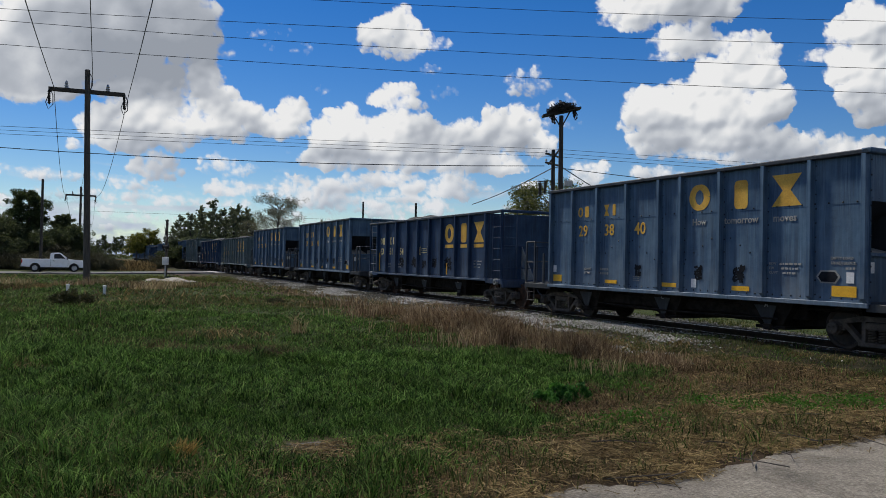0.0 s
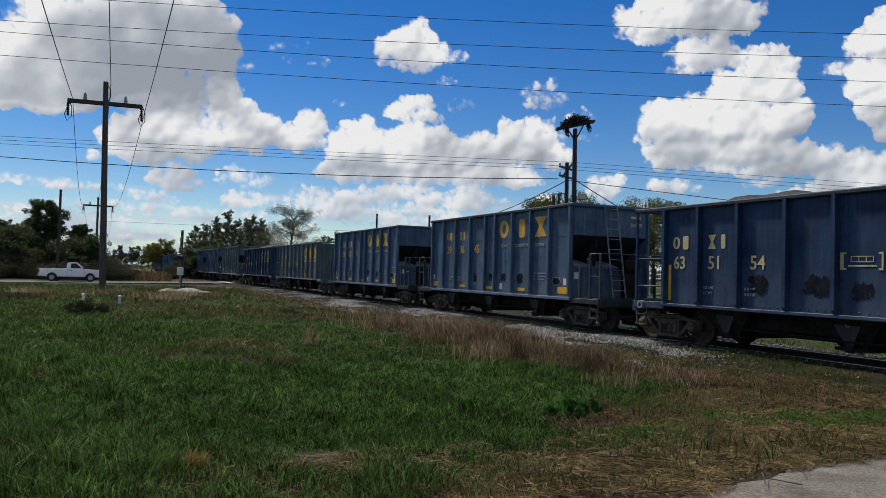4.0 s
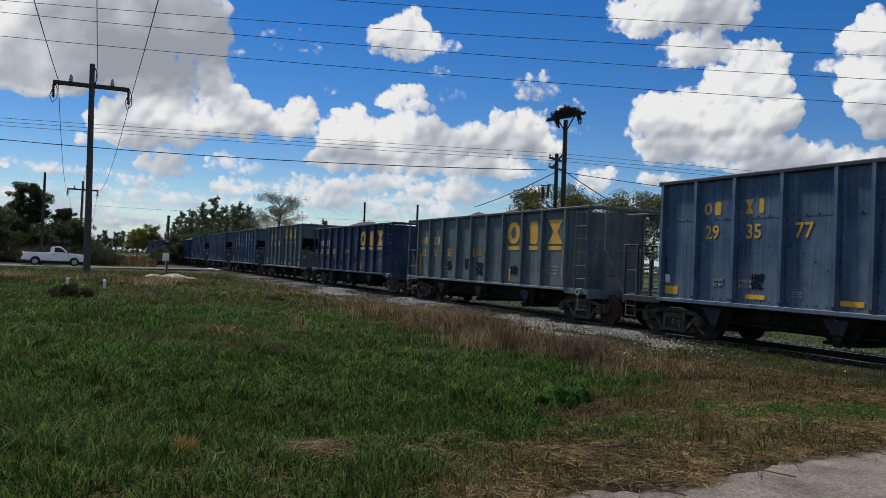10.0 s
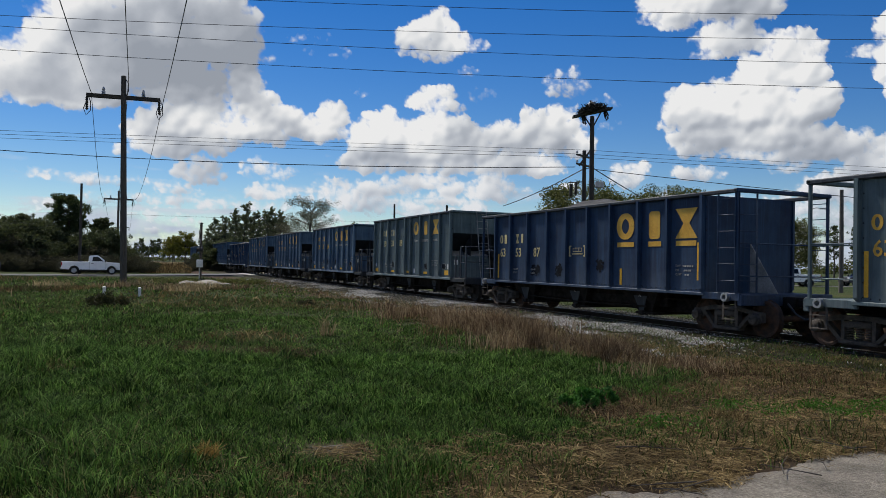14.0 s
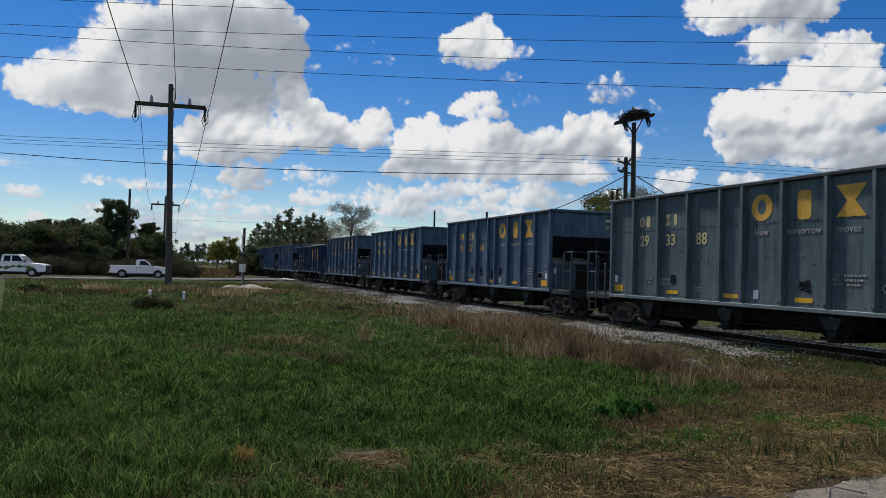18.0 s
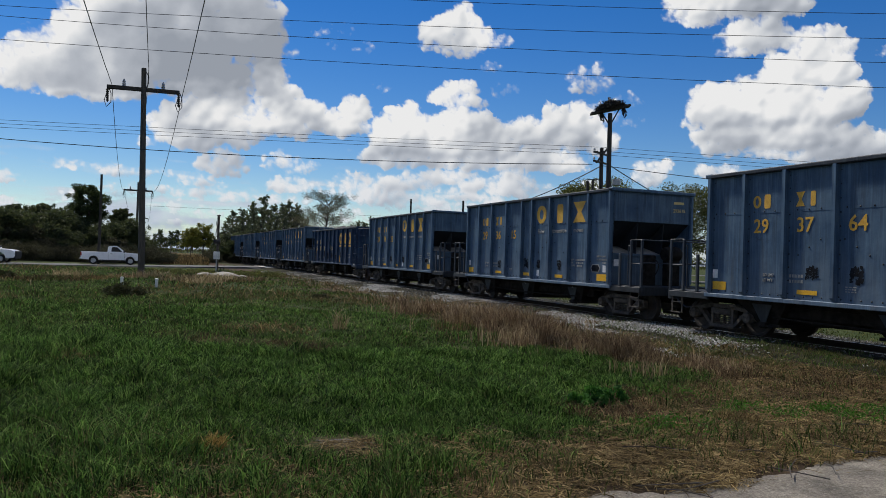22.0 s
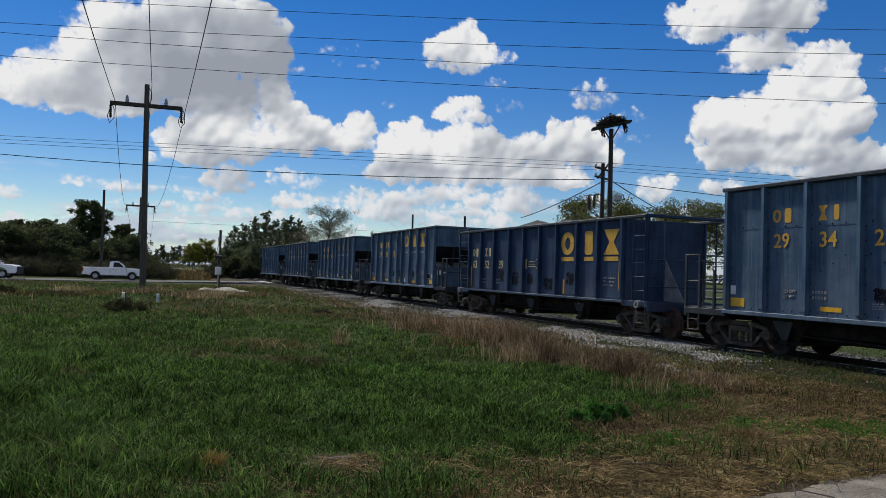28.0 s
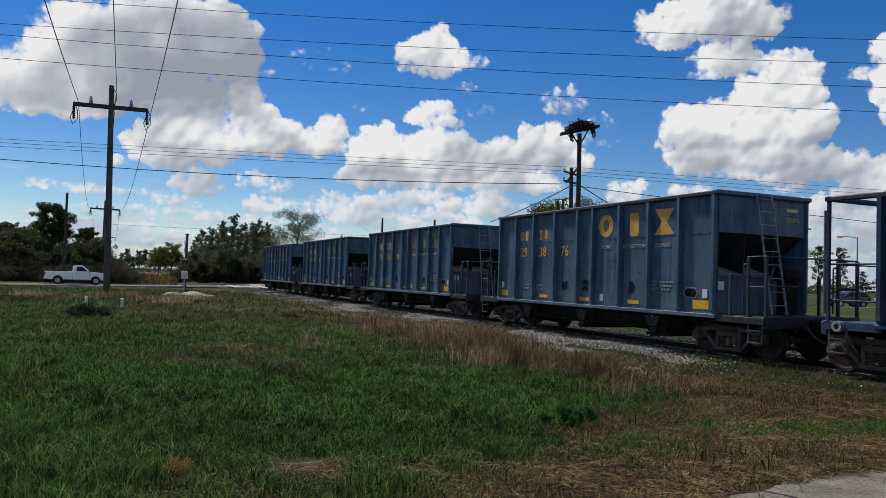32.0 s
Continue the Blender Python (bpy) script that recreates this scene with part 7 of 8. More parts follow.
def tuft(x, y, radius, count, height, mat, name, label, category, lean=(0.2, 0.9), width=0.009, seed=0):
    rng = np.random.RandomState(500 + seed)
    a, r = rng.uniform(0, 2 * np.pi, count), radius * np.sqrt(rng.rand(count))
    v, f = blades(x + r * np.cos(a), y + r * np.sin(a), height * rng.uniform(0.5, 1.1, count), width, rng.uniform(*lean, count), 501 + seed)
    return tagged(new(name, numpy_mesh(name, v, f, mat)), label, category, kind="stuff")


golden_blade = blade_material("golden_dry_blades", [(0.20, 0.12, 0.03), (0.42, 0.28, 0.085), (0.62, 0.46, 0.17)], 0.35)
tuft(-2.16, 6.9, 0.10, 300, 0.20, golden_blade, "dry_tuft", "pale dry grass tuft in green turf", "grass tuft", (0.05, 0.6), 0.012, seed=1)
tuft(-2.42, 6.84, 0.16, 420, 0.18, lime_blade, "dry_tuft", "yellow-green grass tuft in the turf", "grass tuft", seed=2)
tuft(-3.16, 18.7, 0.22, 60, 0.6, pale_straw, "dry_tuft", "tall pale dry grass tuft in the field", "grass tuft", (0.2, 0.9), 0.014, 3)
tuft(3.35, 9.2, 0.26, 320, 0.19, straw_blade, "dry_tuft", "pale dry grass tuft beside the drive", "grass tuft", (0.3, 1.0), 0.009, 4)
for _k, (_x, _y) in enumerate(((1.2, 17.2), (-0.4, 19.6), (2.7, 15.2), (3.5, 14.4), (3.0, 12.9))):
    tuft(_x, _y, 0.5, 90, 0.55 - 0.05 * _k, straw_blade if _k % 2 else pale_straw, "dry_tuft", "tall tawny grass clump at the edge of the weeds", "grass tuft", (0.15, 0.7), 0.013, 10 + _k)


def leafy_weed(x, y, radius, height, count, leaf, mat, label, seed):
    """A low broad-leaved plant: many leaves on short stems."""
    ob = tagged(new("weed_plant"), label, "weed")
    rng = random.Random(seed)
    s, ends, spread = Shape(), [], []
    for k in range(26):
        a, r = rng.uniform(0, 2 * math.pi), radius * math.sqrt(rng.random())
        tip = (r * math.cos(a), r * math.sin(a), height * rng.uniform(0.35, 1.0) * (1.1 - 0.6 * r / radius))
        s.tube([(0.3 * tip[0], 0.3 * tip[1], 0), tip], [0.006, 0.003], 4)
        ends.append(tip)
        spread.append(radius * 0.28)
    part("stem", s, weed_blade, ob)
    v, f = leaf_cloud(ends, spread, count, leaf, seed, 0.6)
    v[:, 2] = np.abs(v[:, 2])
    o = new("leaves", numpy_mesh("leaves", v, f, mat))
    o.parent = ob
    ob.matrix_basis = pose(x, y, float(ground_height(x, y)))
    return ob


leaf_weed = leaf_material("weed_leaves", (0.030, 0.095, 0.012), (0.055, 0.15, 0.020), (0.10, 0.21, 0.04))
leaf_bush = leaf_material("dark_weed_leaves", (0.018, 0.064, 0.012), (0.044, 0.140, 0.026), (0.10, 0.24, 0.05))
leaf_clump = leaf_material("dark_clump_leaves", (0.014, 0.020, 0.010), (0.030, 0.036, 0.016), (0.060, 0.055, 0.03))
leafy_weed(1.70, 9.75, 0.28, 0.34, 2300, 0.032, leaf_bush, "low leafy green weed in the straw", 1)
leafy_weed(1.98, 9.95, 0.20, 0.36, 1500, 0.030, leaf_bush, "low leafy green weed in the straw", 2)
leafy_weed(-13.3, 28.6, 0.7, 0.5, 3600, 0.045, leaf_clump, "dark bushy weed clump in the grass", 3)
leafy_weed(-24.8, 39.0, 0.7, 0.4, 1600, 0.08, leaf_clump, "dark bushy weed clump in the grass", 4)
leafy_weed(-6.2, 31.0, 0.35, 0.25, 500, 0.05, leaf_clump, "small dark weed in the grass", 5)
for _k, (_x, _y) in enumerate(((4.6, 10.0), (5.9, 10.1), (3.7, 9.7), (3.0, 10.9), (5.2, 10.0), (2.5, 8.5), (6.6, 10.4))):
    leafy_weed(_x, _y, 0.55, 0.13, 900, 0.022, leaf_weed, "patch of low green weeds in the straw", 20 + _k)

for _x, _y, _r, _k in MOUNDS:
    tuft(_x, _y, _r * 1.5, 700, 0.17, dark_stubble, "dead_grass", "low mound of dead brown grass", "grass", (0.6, 2.2), 0.010, _k)

for _k in range(9):
    _x, _y = polar(30.9 - 0.42 * _k + 0.2 * (_k % 2), 44 + 1.5 * (_k % 3))
    tuft(_x, _y, 0.8, 130, 0.30, olive_blade if _k % 2 else dark_stubble, "dry_tuft", "low brown weed clump in the field", "weeds", (0.2, 1.0), 0.022, 800 + _k)
# clumps of dry weeds round the pole and on the bank
for _k, (_az, _d) in enumerate(((26.5, 49), (24.9, 50), (23.3, 52.5), (22.0, 50), (20.5, 51), (18.8, 49), (27.6, 46), (21.3, 46), (19.8, 44), (17.5, 47), (16.6, 50), (28.5, 50))):
    _x, _y = polar(_az, _d)
    tuft(_x, _y, 1.2, 190, 0.26 + 0.14 * (_k % 3), weed_blade if _k % 3 == 1 else pale_straw if _k % 3 else straw_blade, "dry_tuft", "clump of dead brown weeds in the field", "weeds", (0.15, 0.8), 0.035, 40 + _k)
for _k in range(9):
    _x, _y = polar(22.5 - 0.95 * _k, 62 - 0.3 * _k)
    leafy_weed(_x, _y, 1.2, 0.34, 900, 0.07, leaf_oak, "low green weeds on the road bank", 60 + _k)

# white marker posts
for _x, _y in ((-17.0, 36.1), (-15.1, 35.7)):
    _post = tagged(new("marker_post"), "short white plastic marker post in the grass", "marker post", "marker posts")
    _post.matrix_basis = pose(_x, _y, float(ground_height(_x, _y)))
    part("post", Shape().tube([(0, 0, -0.1), (0, 0, 0.36)], 0.07, 14), card_white, _post, smooth=True)
    part("cap", Shape().lathe([(0.085, 0.0), (0.085, 0.05), (0.05, 0.08), (0, 0.085)], 14, pose(0, 0, 0.36, 90)), box_white, _post, smooth=True)

# crumpled white litter beside the track
_rng = random.Random(5)
litter = Shape()
_pts = [Vector((_rng.gauss(0, 1), _rng.gauss(0, 1), _rng.gauss(0, 0.8))).normalized() * _rng.uniform(0.08, 0.16) for _ in range(40)]
litter.add(_pts, [tuple(_rng.sample(range(40), 3)) for _ in range(70)])
_l = tagged(part("litter", litter, card_white), "crumpled white plastic litter on the ground", "litter")
_l.matrix_basis = pose(7.85, 12.4, 0.08)

# loose twigs by the drive
for _k in range(12):
    _x = _rng.uniform(1.6, 5.0)
    _y = 5.5 + 0.59 * _x + _rng.uniform(-0.6, 0.9)
    _a = _rng.uniform(0, 360)
    _w = _rng.uniform(0.12, 0.4)
    _t = tagged(part("twig", Shape().tube([(-_w, 0, 0.0), (-_w * 0.2, 0.02, 0.012), (_w, -0.03, 0.004)], [0.006, 0.005, 0.003], 5), bark), "thin dead twig lying on the drive", "twig", "twigs")
    _t.matrix_basis = pose(_x, _y, float(ground_height(_x, _y)) + 0.06, 0, 0, _a)


# -- ballast and ties --
def stones(count, seed, lo, hi, s0, s1, size, z, mat, name, label, keep=None, power=1.0):
    """Small broken stones strewn between two lines along the track."""
    rng = np.random.RandomState(seed)
    s = s0 + (s1 - s0) * rng.rand(count) ** power
    q = rng.uniform(lo, hi, count)
    if keep is not None:
        ok = rng.rand(count) < keep(s, q)
        s, q = s[ok], q[ok]
    k = len(s)
    x, y = AWAY.x * s + OVER.x * q, AWAY.y * s + OVER.y * q
    base = np.array([(1, 0, 0), (-1, 0, 0), (0, 1, 0), (0, -1, 0), (0, 0, 1), (0, 0, -1)], float)
    v = base[None] * (size * rng.uniform(0.5, 1.3, (k, 6, 1))) * np.array([1, 1, 0.75])
    v += rng.normal(0, 0.25, (k, 6, 3)) * size
    t = rng.uniform(0, 2 * np.pi, k)
    c, d = np.cos(t)[:, None], np.sin(t)[:, None]
    v = np.stack([v[..., 0] * c - v[..., 1] * d, v[..., 0] * d + v[..., 1] * c, v[..., 2]], -1)
    v += np.stack([x, y, bed_height(x, y) + z], -1)[:, None]
    tri = np.array([(0, 2, 4), (2, 1, 4), (1, 3, 4), (3, 0, 4), (2, 0, 5), (1, 2, 5), (3, 1, 5), (0, 3, 5)])
    f = (np.arange(k)[:, None, None] * 6 + tri).reshape(-1, 3)
    return tagged(new(name, numpy_mesh(name, v.reshape(-1, 3), f, mat)), label, "ballast", kind="stuff")


def stone_material(name, tones):
    m, n, l, p = material(name)
    g = n.new("ShaderNodeNewGeometry")
    c = ramp(n, l, g.outputs["Random Per Island"], [(k / (len(tones) - 1), grey(t)) for k, t in enumerate(tones)])
    c = mix(n, l, c, (0.95, 0.93, 0.88), 1.0, "MULTIPLY")
    c = mix(n, l, c, ramp(n, l, noise_node(n, l, 30.0, 3), [(0.3, grey(0.7)), (0.7, grey(1.1))]), 0.7, "MULTIPLY")
    l.new(c, p.inputs["Base Color"])
    p.inputs["Roughness"].default_value = 0.9
    return m


white_stone = stone_material("white_limestone", [0.10, 0.26, 0.42, 0.58])
grey_stone = stone_material("grey_ballast", [0.025, 0.05, 0.10, 0.22])
stones(105000, 601, 10.4, 14.45, 8.0, 72.0, 0.027, 0.012, white_stone, "ballast", "patches of white limestone ballast beside the track",
       lambda s, q: np.clip(0.08 + 2.7 * fbm(s * 0.6, q, 0.75, 4, 81), 0.025, 1) * np.clip((s - 11.0 - 0.6 * (q - 10.5)) / 3.0, 0.025, 1) * np.clip((52 - s) / 14, 0.3, 1) * np.clip((q - 10.2) / 0.9, 0, 1), 1.6)
stones(36000, 602, 11.6, 19.0, 2.0, 72.0, 0.040, 0.01, grey_stone, "ballast", "dirty grey track ballast among the ties", lambda s, q: np.where(q < 14.3, np.clip((s - 13) / 8, 0.02, 0.5) * np.clip(0.3 + 1.5 * fbm(s, q, 0.6, 3, 83), 0, 1), np.clip((s - 6) / 10, 0.35, 1)), 1.5)


def far_side():
    """Rank weeds on the far side of the track, and tall dry grass beyond the crossing."""
    rng = np.random.RandomState(700)
    k = 26000
    s, q = -14 + 70 * rng.rand(k), 18.3 + 12 * rng.rand(k) ** 1.5
    x, y = AWAY.x * s + OVER.x * q, AWAY.y * s + OVER.y * q
    v, f = blades(x, y, 0.14 * rng.uniform(0.3, 1.1, k) * (0.7 + 0.5 * fbm(x, y, 0.3, 3, 701)), 0.03, rng.uniform(0.2, 1.0, k), 702)
    tagged(new("weeds", numpy_mesh("weeds", v, f, olive_blade)), "rank green weeds on the far side of the track", "weeds", kind="stuff")
    k = 9000
    a, d = rng.uniform(19.6, 23.0, k), rng.uniform(97, 165, k)
    x, y = -np.sin(np.radians(a)) * d, np.cos(np.radians(a)) * d
    v, f = blades(x, y, 0.9 * rng.uniform(0.4, 1.2, k) * (0.8 + 0.5 * fbm(x, y, 0.1, 3, 703)), 0.09, rng.uniform(0.1, 0.5, k), 704)
    tagged(new("dry_grass", numpy_mesh("dry_grass", v, f, straw_blade)), "tall dry orange-brown grass beyond the crossing", "grass", kind="stuff")
    k = 14000
    a, d = rng.uniform(15.0, 24.5, k), rng.uniform(128, 300, k)
    x, y = -np.sin(np.radians(a)) * d, np.cos(np.radians(a)) * d
    v, f = blades(x, y, 0.55 * rng.uniform(0.4, 1.2, k), 0.16, rng.uniform(0.1, 0.6, k), 706)
    tagged(new("dry_grass", numpy_mesh("dry_grass", v, f, pale_straw)), "pale straw field beyond the crossing", "grass", kind="stuff")


far_side()
tuft_rng = random.Random(77)
for _k in range(60):
    _p = on_track(3 + 30 * tuft_rng.random() ** 1.8, tuft_rng.uniform(11.0, 14.2))
    tuft(_p.x, _p.y, 0.3, 150, 0.16, olive_blade if _k % 3 else straw_blade, "grass_tuft", "small grass tuft growing in the ballast", "grass tuft", (0.2, 0.9), 0.010, 100 + _k)


def tie_shape(seed):
    rng = random.Random(seed)
    s = Shape().box(-1.3, 1.3, -0.115, 0.115, -0.17, 0.0, 0.015)
    s.v = [(x + rng.uniform(-0.012, 0.012), y + rng.uniform(-0.012, 0.012), z + rng.uniform(-0.006, 0.004)) for x, y, z in s.v]
    return s


for _k in range(150):
    _p = on_track(-4 + 0.53 * _k, TRACK, RAIL - 0.178)
    part("tie", lambda: tie_shape(_k % 4), tie_wood, track, key=("tie", _k % 4), at=pose(_p.x, _p.y, _p.z, 0, 0, math.degrees(TURN) + ((_k * 37) % 7 - 3) * 0.4))


# ---- vehicles ----
def car_body_paint(name, colour, rough=0.3):
    m, n, l, p = material(name)
    c = mix(n, l, colour, tuple(0.75 * v for v in colour), ramp(n, l, noise_node(n, l, 3.0, 4), [(0.45, grey(0.0)), (0.8, grey(0.5))]))
    l.new(c, p.inputs["Base Color"])
    p.inputs["Roughness"].default_value = rough
    p.inputs["Coat Weight"].default_value = 0.5
    p.inputs["Coat Roughness"].default_value = 0.1
    return m


white_paint = car_body_paint("white_vehicle_paint", (0.86, 0.87, 0.88))
black_paint = car_body_paint("dark_vehicle_paint", (0.015, 0.018, 0.025))
glass = surface("dark_window_glass", (0.008, 0.010, 0.013), (0.015, 0.019, 0.023), 0.05, scale=2, relief=0.0, spec=0.2)
rubber = surface("tyre_rubber", (0.012, 0.012, 0.012), (0.028, 0.027, 0.026), 0.85, scale=8, relief=0.2)
alloy = surface("wheel_alloy", (0.46, 0.465, 0.47), (0.62, 0.625, 0.63), 0.4, 0.4, scale=6, relief=0.05)
trim_black = surface("black_plastic_trim", (0.012, 0.012, 0.013), (0.025, 0.025, 0.026), 0.6, scale=6, relief=0.1)
red_lens = surface("red_lamp_lens", (0.35, 0.01, 0.01), (0.45, 0.02, 0.015), 0.2, scale=6, relief=0.0)
clear_lens = surface("clear_lamp_lens", (0.65, 0.67, 0.70), (0.75, 0.76, 0.78), 0.15, scale=6, relief=0.0)


def arch(cx, r, z0, n=9):
    """Points over a wheel opening, from front to back."""
    a0 = math.asin(max(-1, min(1, (z0 - 0.40) / r)))
    return [(cx + r * math.cos(a), 0.40 + r * math.sin(a)) for a in np.linspace(a0, math.pi - a0, n)]


def vehicle(name, label, category, paint, outline, roof, glazing, axles, half=0.98, bed=None, wheel_r=0.39):
    """A road vehicle: a lower body cut by wheel arches, a tapered cab, glass, wheels, lamps and trim. Faces +x."""
    ob = tagged(new(name), label, category)
    body = Shape()
    k = len(outline)
    mid_x, mid_z = 0.0, 0.8
    v = []
    for j, y in enumerate((-half, -half + 0.05, half - 0.05, half)):
        grow = 0.985 if j in (0, 3) else 1.0
        v += [(mid_x + (x - mid_x) * grow, y, mid_z + (z - mid_z) * (0.97 if j in (0, 3) else 1.0)) for x, z in outline]
    f = [tuple(range(k)), tuple(range(4 * k - 1, 3 * k - 1, -1))]
    f += [(j * k + i, (j + 1) * k + i, (j + 1) * k + (i + 1) % k, j * k + (i + 1) % k) for j in range(3) for i in range(k)]
    body.add(v, f)
    b = part("body", body, paint, ob, smooth=True)
    cabin = Shape()
    n = len(roof)
    belt = min(z for _, z in roof)
    top = max(z for _, z in roof)

    def width(z):
        return (half - 0.05) - 0.16 * (z - belt) / (top - belt)
    cabin.add([(x, -width(z), z) for x, z in roof] + [(x, width(z), z) for x, z in roof], [tuple(range(n)), tuple(range(2 * n - 1, n - 1, -1))] + [(i, i + n, (i + 1) % n + n, (i + 1) % n) for i in range(n)])
    cab = part("cab", cabin, paint, ob, smooth=True)
    for e in (-1, 1):
        for panel in glazing:
            m = len(panel)
            part("side_window", Shape().add([(x, e * (width(z) + 0.004), z) for x, z in panel], [tuple(range(m))[::-e]]), glass, cab)
    fr, fl = roof[-1], roof[-2]
    part("windscreen", Shape().add([(fr[0] + 0.012 - 0.04, -width(fr[1]) + 0.10, fr[1] + 0.05), (fr[0] + 0.012 - 0.04, width(fr[1]) - 0.10, fr[1] + 0.05), (fl[0] + 0.05, width(fl[1]) - 0.06, fl[1] - 0.05), (fl[0] + 0.05, -width(fl[1]) + 0.06, fl[1] - 0.05)], [(0, 1, 2, 3)]), glass, cab)
    for x in axles:
        for e in (-1, 1):
            tyre = part("wheel", Shape().lathe([(0.24, -0.12), (wheel_r - 0.02, -0.12), (wheel_r, -0.09), (wheel_r, 0.09), (wheel_r - 0.02, 0.12), (0.24, 0.12)], 24), rubber, ob, at=pose(x, e * (half - 0.13), wheel_r), smooth=True)
            rim = Shape().lathe([(0.0, e * 0.085), (0.07, e * 0.09), (0.09, e * 0.06), (0.19, e * 0.055), (0.20, e * 0.10), (0.22, e * 0.115), (0.245, e * 0.0)], 20)
            for q in range(6):
                a = q * math.pi / 3
                rim.bar((0.06 * math.cos(a), e * 0.09, 0.06 * math.sin(a)), (0.22 * math.cos(a), e * 0.10, 0.22 * math.sin(a)), 0.03, 0.06)
            part("rim", rim, alloy, tyre, smooth=True)
            part("wheel_well", Shape().lathe([(wheel_r + 0.075, -0.10), (wheel_r + 0.075, 0.10)], 20, pose(x, e * (half - 0.12), wheel_r + 0.01)), trim_black, ob)
    front, rear = max(x for x, _ in outline), min(x for x, _ in outline)
    part("front_bumper", Shape().box(front - 0.12, front + 0.05, -half + 0.04, half - 0.04, 0.42, 0.64, 0.03), trim_black, ob)
    part("rear_bumper", Shape().box(rear - 0.10, rear + 0.10, -half + 0.06, half - 0.06, 0.48, 0.66, 0.03), galvanised, ob)
    part("grille", Shape().box(front - 0.02, front + 0.025, -0.62, 0.62, 0.68, 0.98, 0.02), trim_black, ob)
    for e in (-1, 1):
        part("headlight", Shape().box(front - 0.18, front + 0.02, e * (half - 0.15) - 0.13, e * (half - 0.15) + 0.13, 0.78, 0.98, 0.03), clear_lens, ob)
        part("tail_light", Shape().box(rear - 0.015, rear + 0.10, e * (half - 0.05) - 0.055, e * (half - 0.05) + 0.055, 0.85, 1.20, 0.015), red_lens, ob)
        part("mirror", Shape().box(roof[-1][0] - 0.22, roof[-1][0] - 0.10, e * (half + 0.13) - 0.11, e * (half + 0.13) + 0.11, belt - 0.02, belt + 0.22, 0.03), trim_black, ob)
        part("door_handle", Shape().box(roof[0][0] + 0.25, roof[0][0] + 0.45, e * (half + 0.012) - 0.012, e * (half + 0.012) + 0.012, belt - 0.18, belt - 0.14), trim_black, ob)
        part("rocker", Shape().box(axles[0] + 0.55, axles[1] - 0.55, e * (half - 0.03) - 0.03, e * (half - 0.03) + 0.03, 0.38, 0.50, 0.01), trim_black, ob)
        for x in (roof[0][0] + 0.06, roof[-1][0] - 0.10):
            part("door_seam", Shape().box(x - 0.008, x + 0.008, e * half - 0.003, e * half + 0.003, 0.55, belt), trim_black, ob)
    if bed:
        part("bed_liner", Shape().box(bed[0], bed[1], -half + 0.12, half - 0.12, bed[2] - 0.02, bed[2] + 0.006), trim_black, ob)
    return ob


TRUCK = [(-2.90, 0.58), (-2.90, 1.27), (-0.42, 1.27), (-0.30, 1.28), (1.22, 1.26), (1.40, 1.25), (2.55, 1.17), (2.80, 1.08), (2.90, 0.92), (2.92, 0.60), (2.80, 0.45), (2.20, 0.45)]
TRUCK += arch(1.72, 0.48, 0.45) + [(1.22, 0.45), (-1.25, 0.45)] + arch(-1.74, 0.48, 0.45) + [(-2.25, 0.47), (-2.80, 0.52)]
CAB = [(-0.44, 1.255), (-0.38, 1.80), (-0.22, 1.90), (0.38, 1.92), (0.52, 1.87), (1.25, 1.255)]
SIDE_GLASS = [[(-0.10, 1.32), (-0.06, 1.78), (0.42, 1.80), (0.92, 1.32)]]


def on_road(az, lane, z=0.064):
    """Where a line of sight crosses a lane of the road."""
    d = Vector((*polar(az, 1.0), 0))
    p = ROAD_AT + ROAD_ACROSS * lane
    k = p.cross(ROAD_ALONG).z / d.cross(ROAD_ALONG).z
    return pose(d.x * k, d.y * k, z, 0, 0, math.degrees(math.atan2(ROAD_ALONG.y, ROAD_ALONG.x)))


pickup = vehicle("pickup_truck", "white regular-cab pickup waiting on the road", "pickup truck", white_paint, TRUCK, CAB, SIDE_GLASS, (-1.74, 1.72), bed=(-2.75, -0.55, 1.27))
pickup.matrix_basis = on_road(26.05, 1.7) @ pose(0, 0, 0, 0, 0, -17)
CREW = [(-0.95, 1.275), (-0.88, 1.84), (-0.70, 1.93), (0.48, 1.94), (0.62, 1.88), (1.30, 1.275)]
CREW_GLASS = [[(-0.72, 1.33), (-0.68, 1.80), (-0.15, 1.82), (-0.15, 1.33)], [(-0.02, 1.33), (-0.02, 1.82), (0.50, 1.82), (0.98, 1.33)]]
pickup_crew = vehicle("pickup_truck", "white crew-cab pickup with green side graphics queuing on the road", "pickup truck", white_paint, [(x, z * 1.06) for x, z in TRUCK], [(x, z * 1.08) for x, z in CREW], [[(x, z * 1.08) for x, z in g] for g in CREW_GLASS], (-1.74, 1.72), bed=(-2.75, -1.05, 1.35))
pickup_crew.matrix_basis = on_road(33.75, 1.7) @ pose(0, 0, 0, 0, 0, -28)
graphic_green = car_body_paint("green_vehicle_graphic", (0.05, 0.16, 0.03))
_rng = random.Random(55)
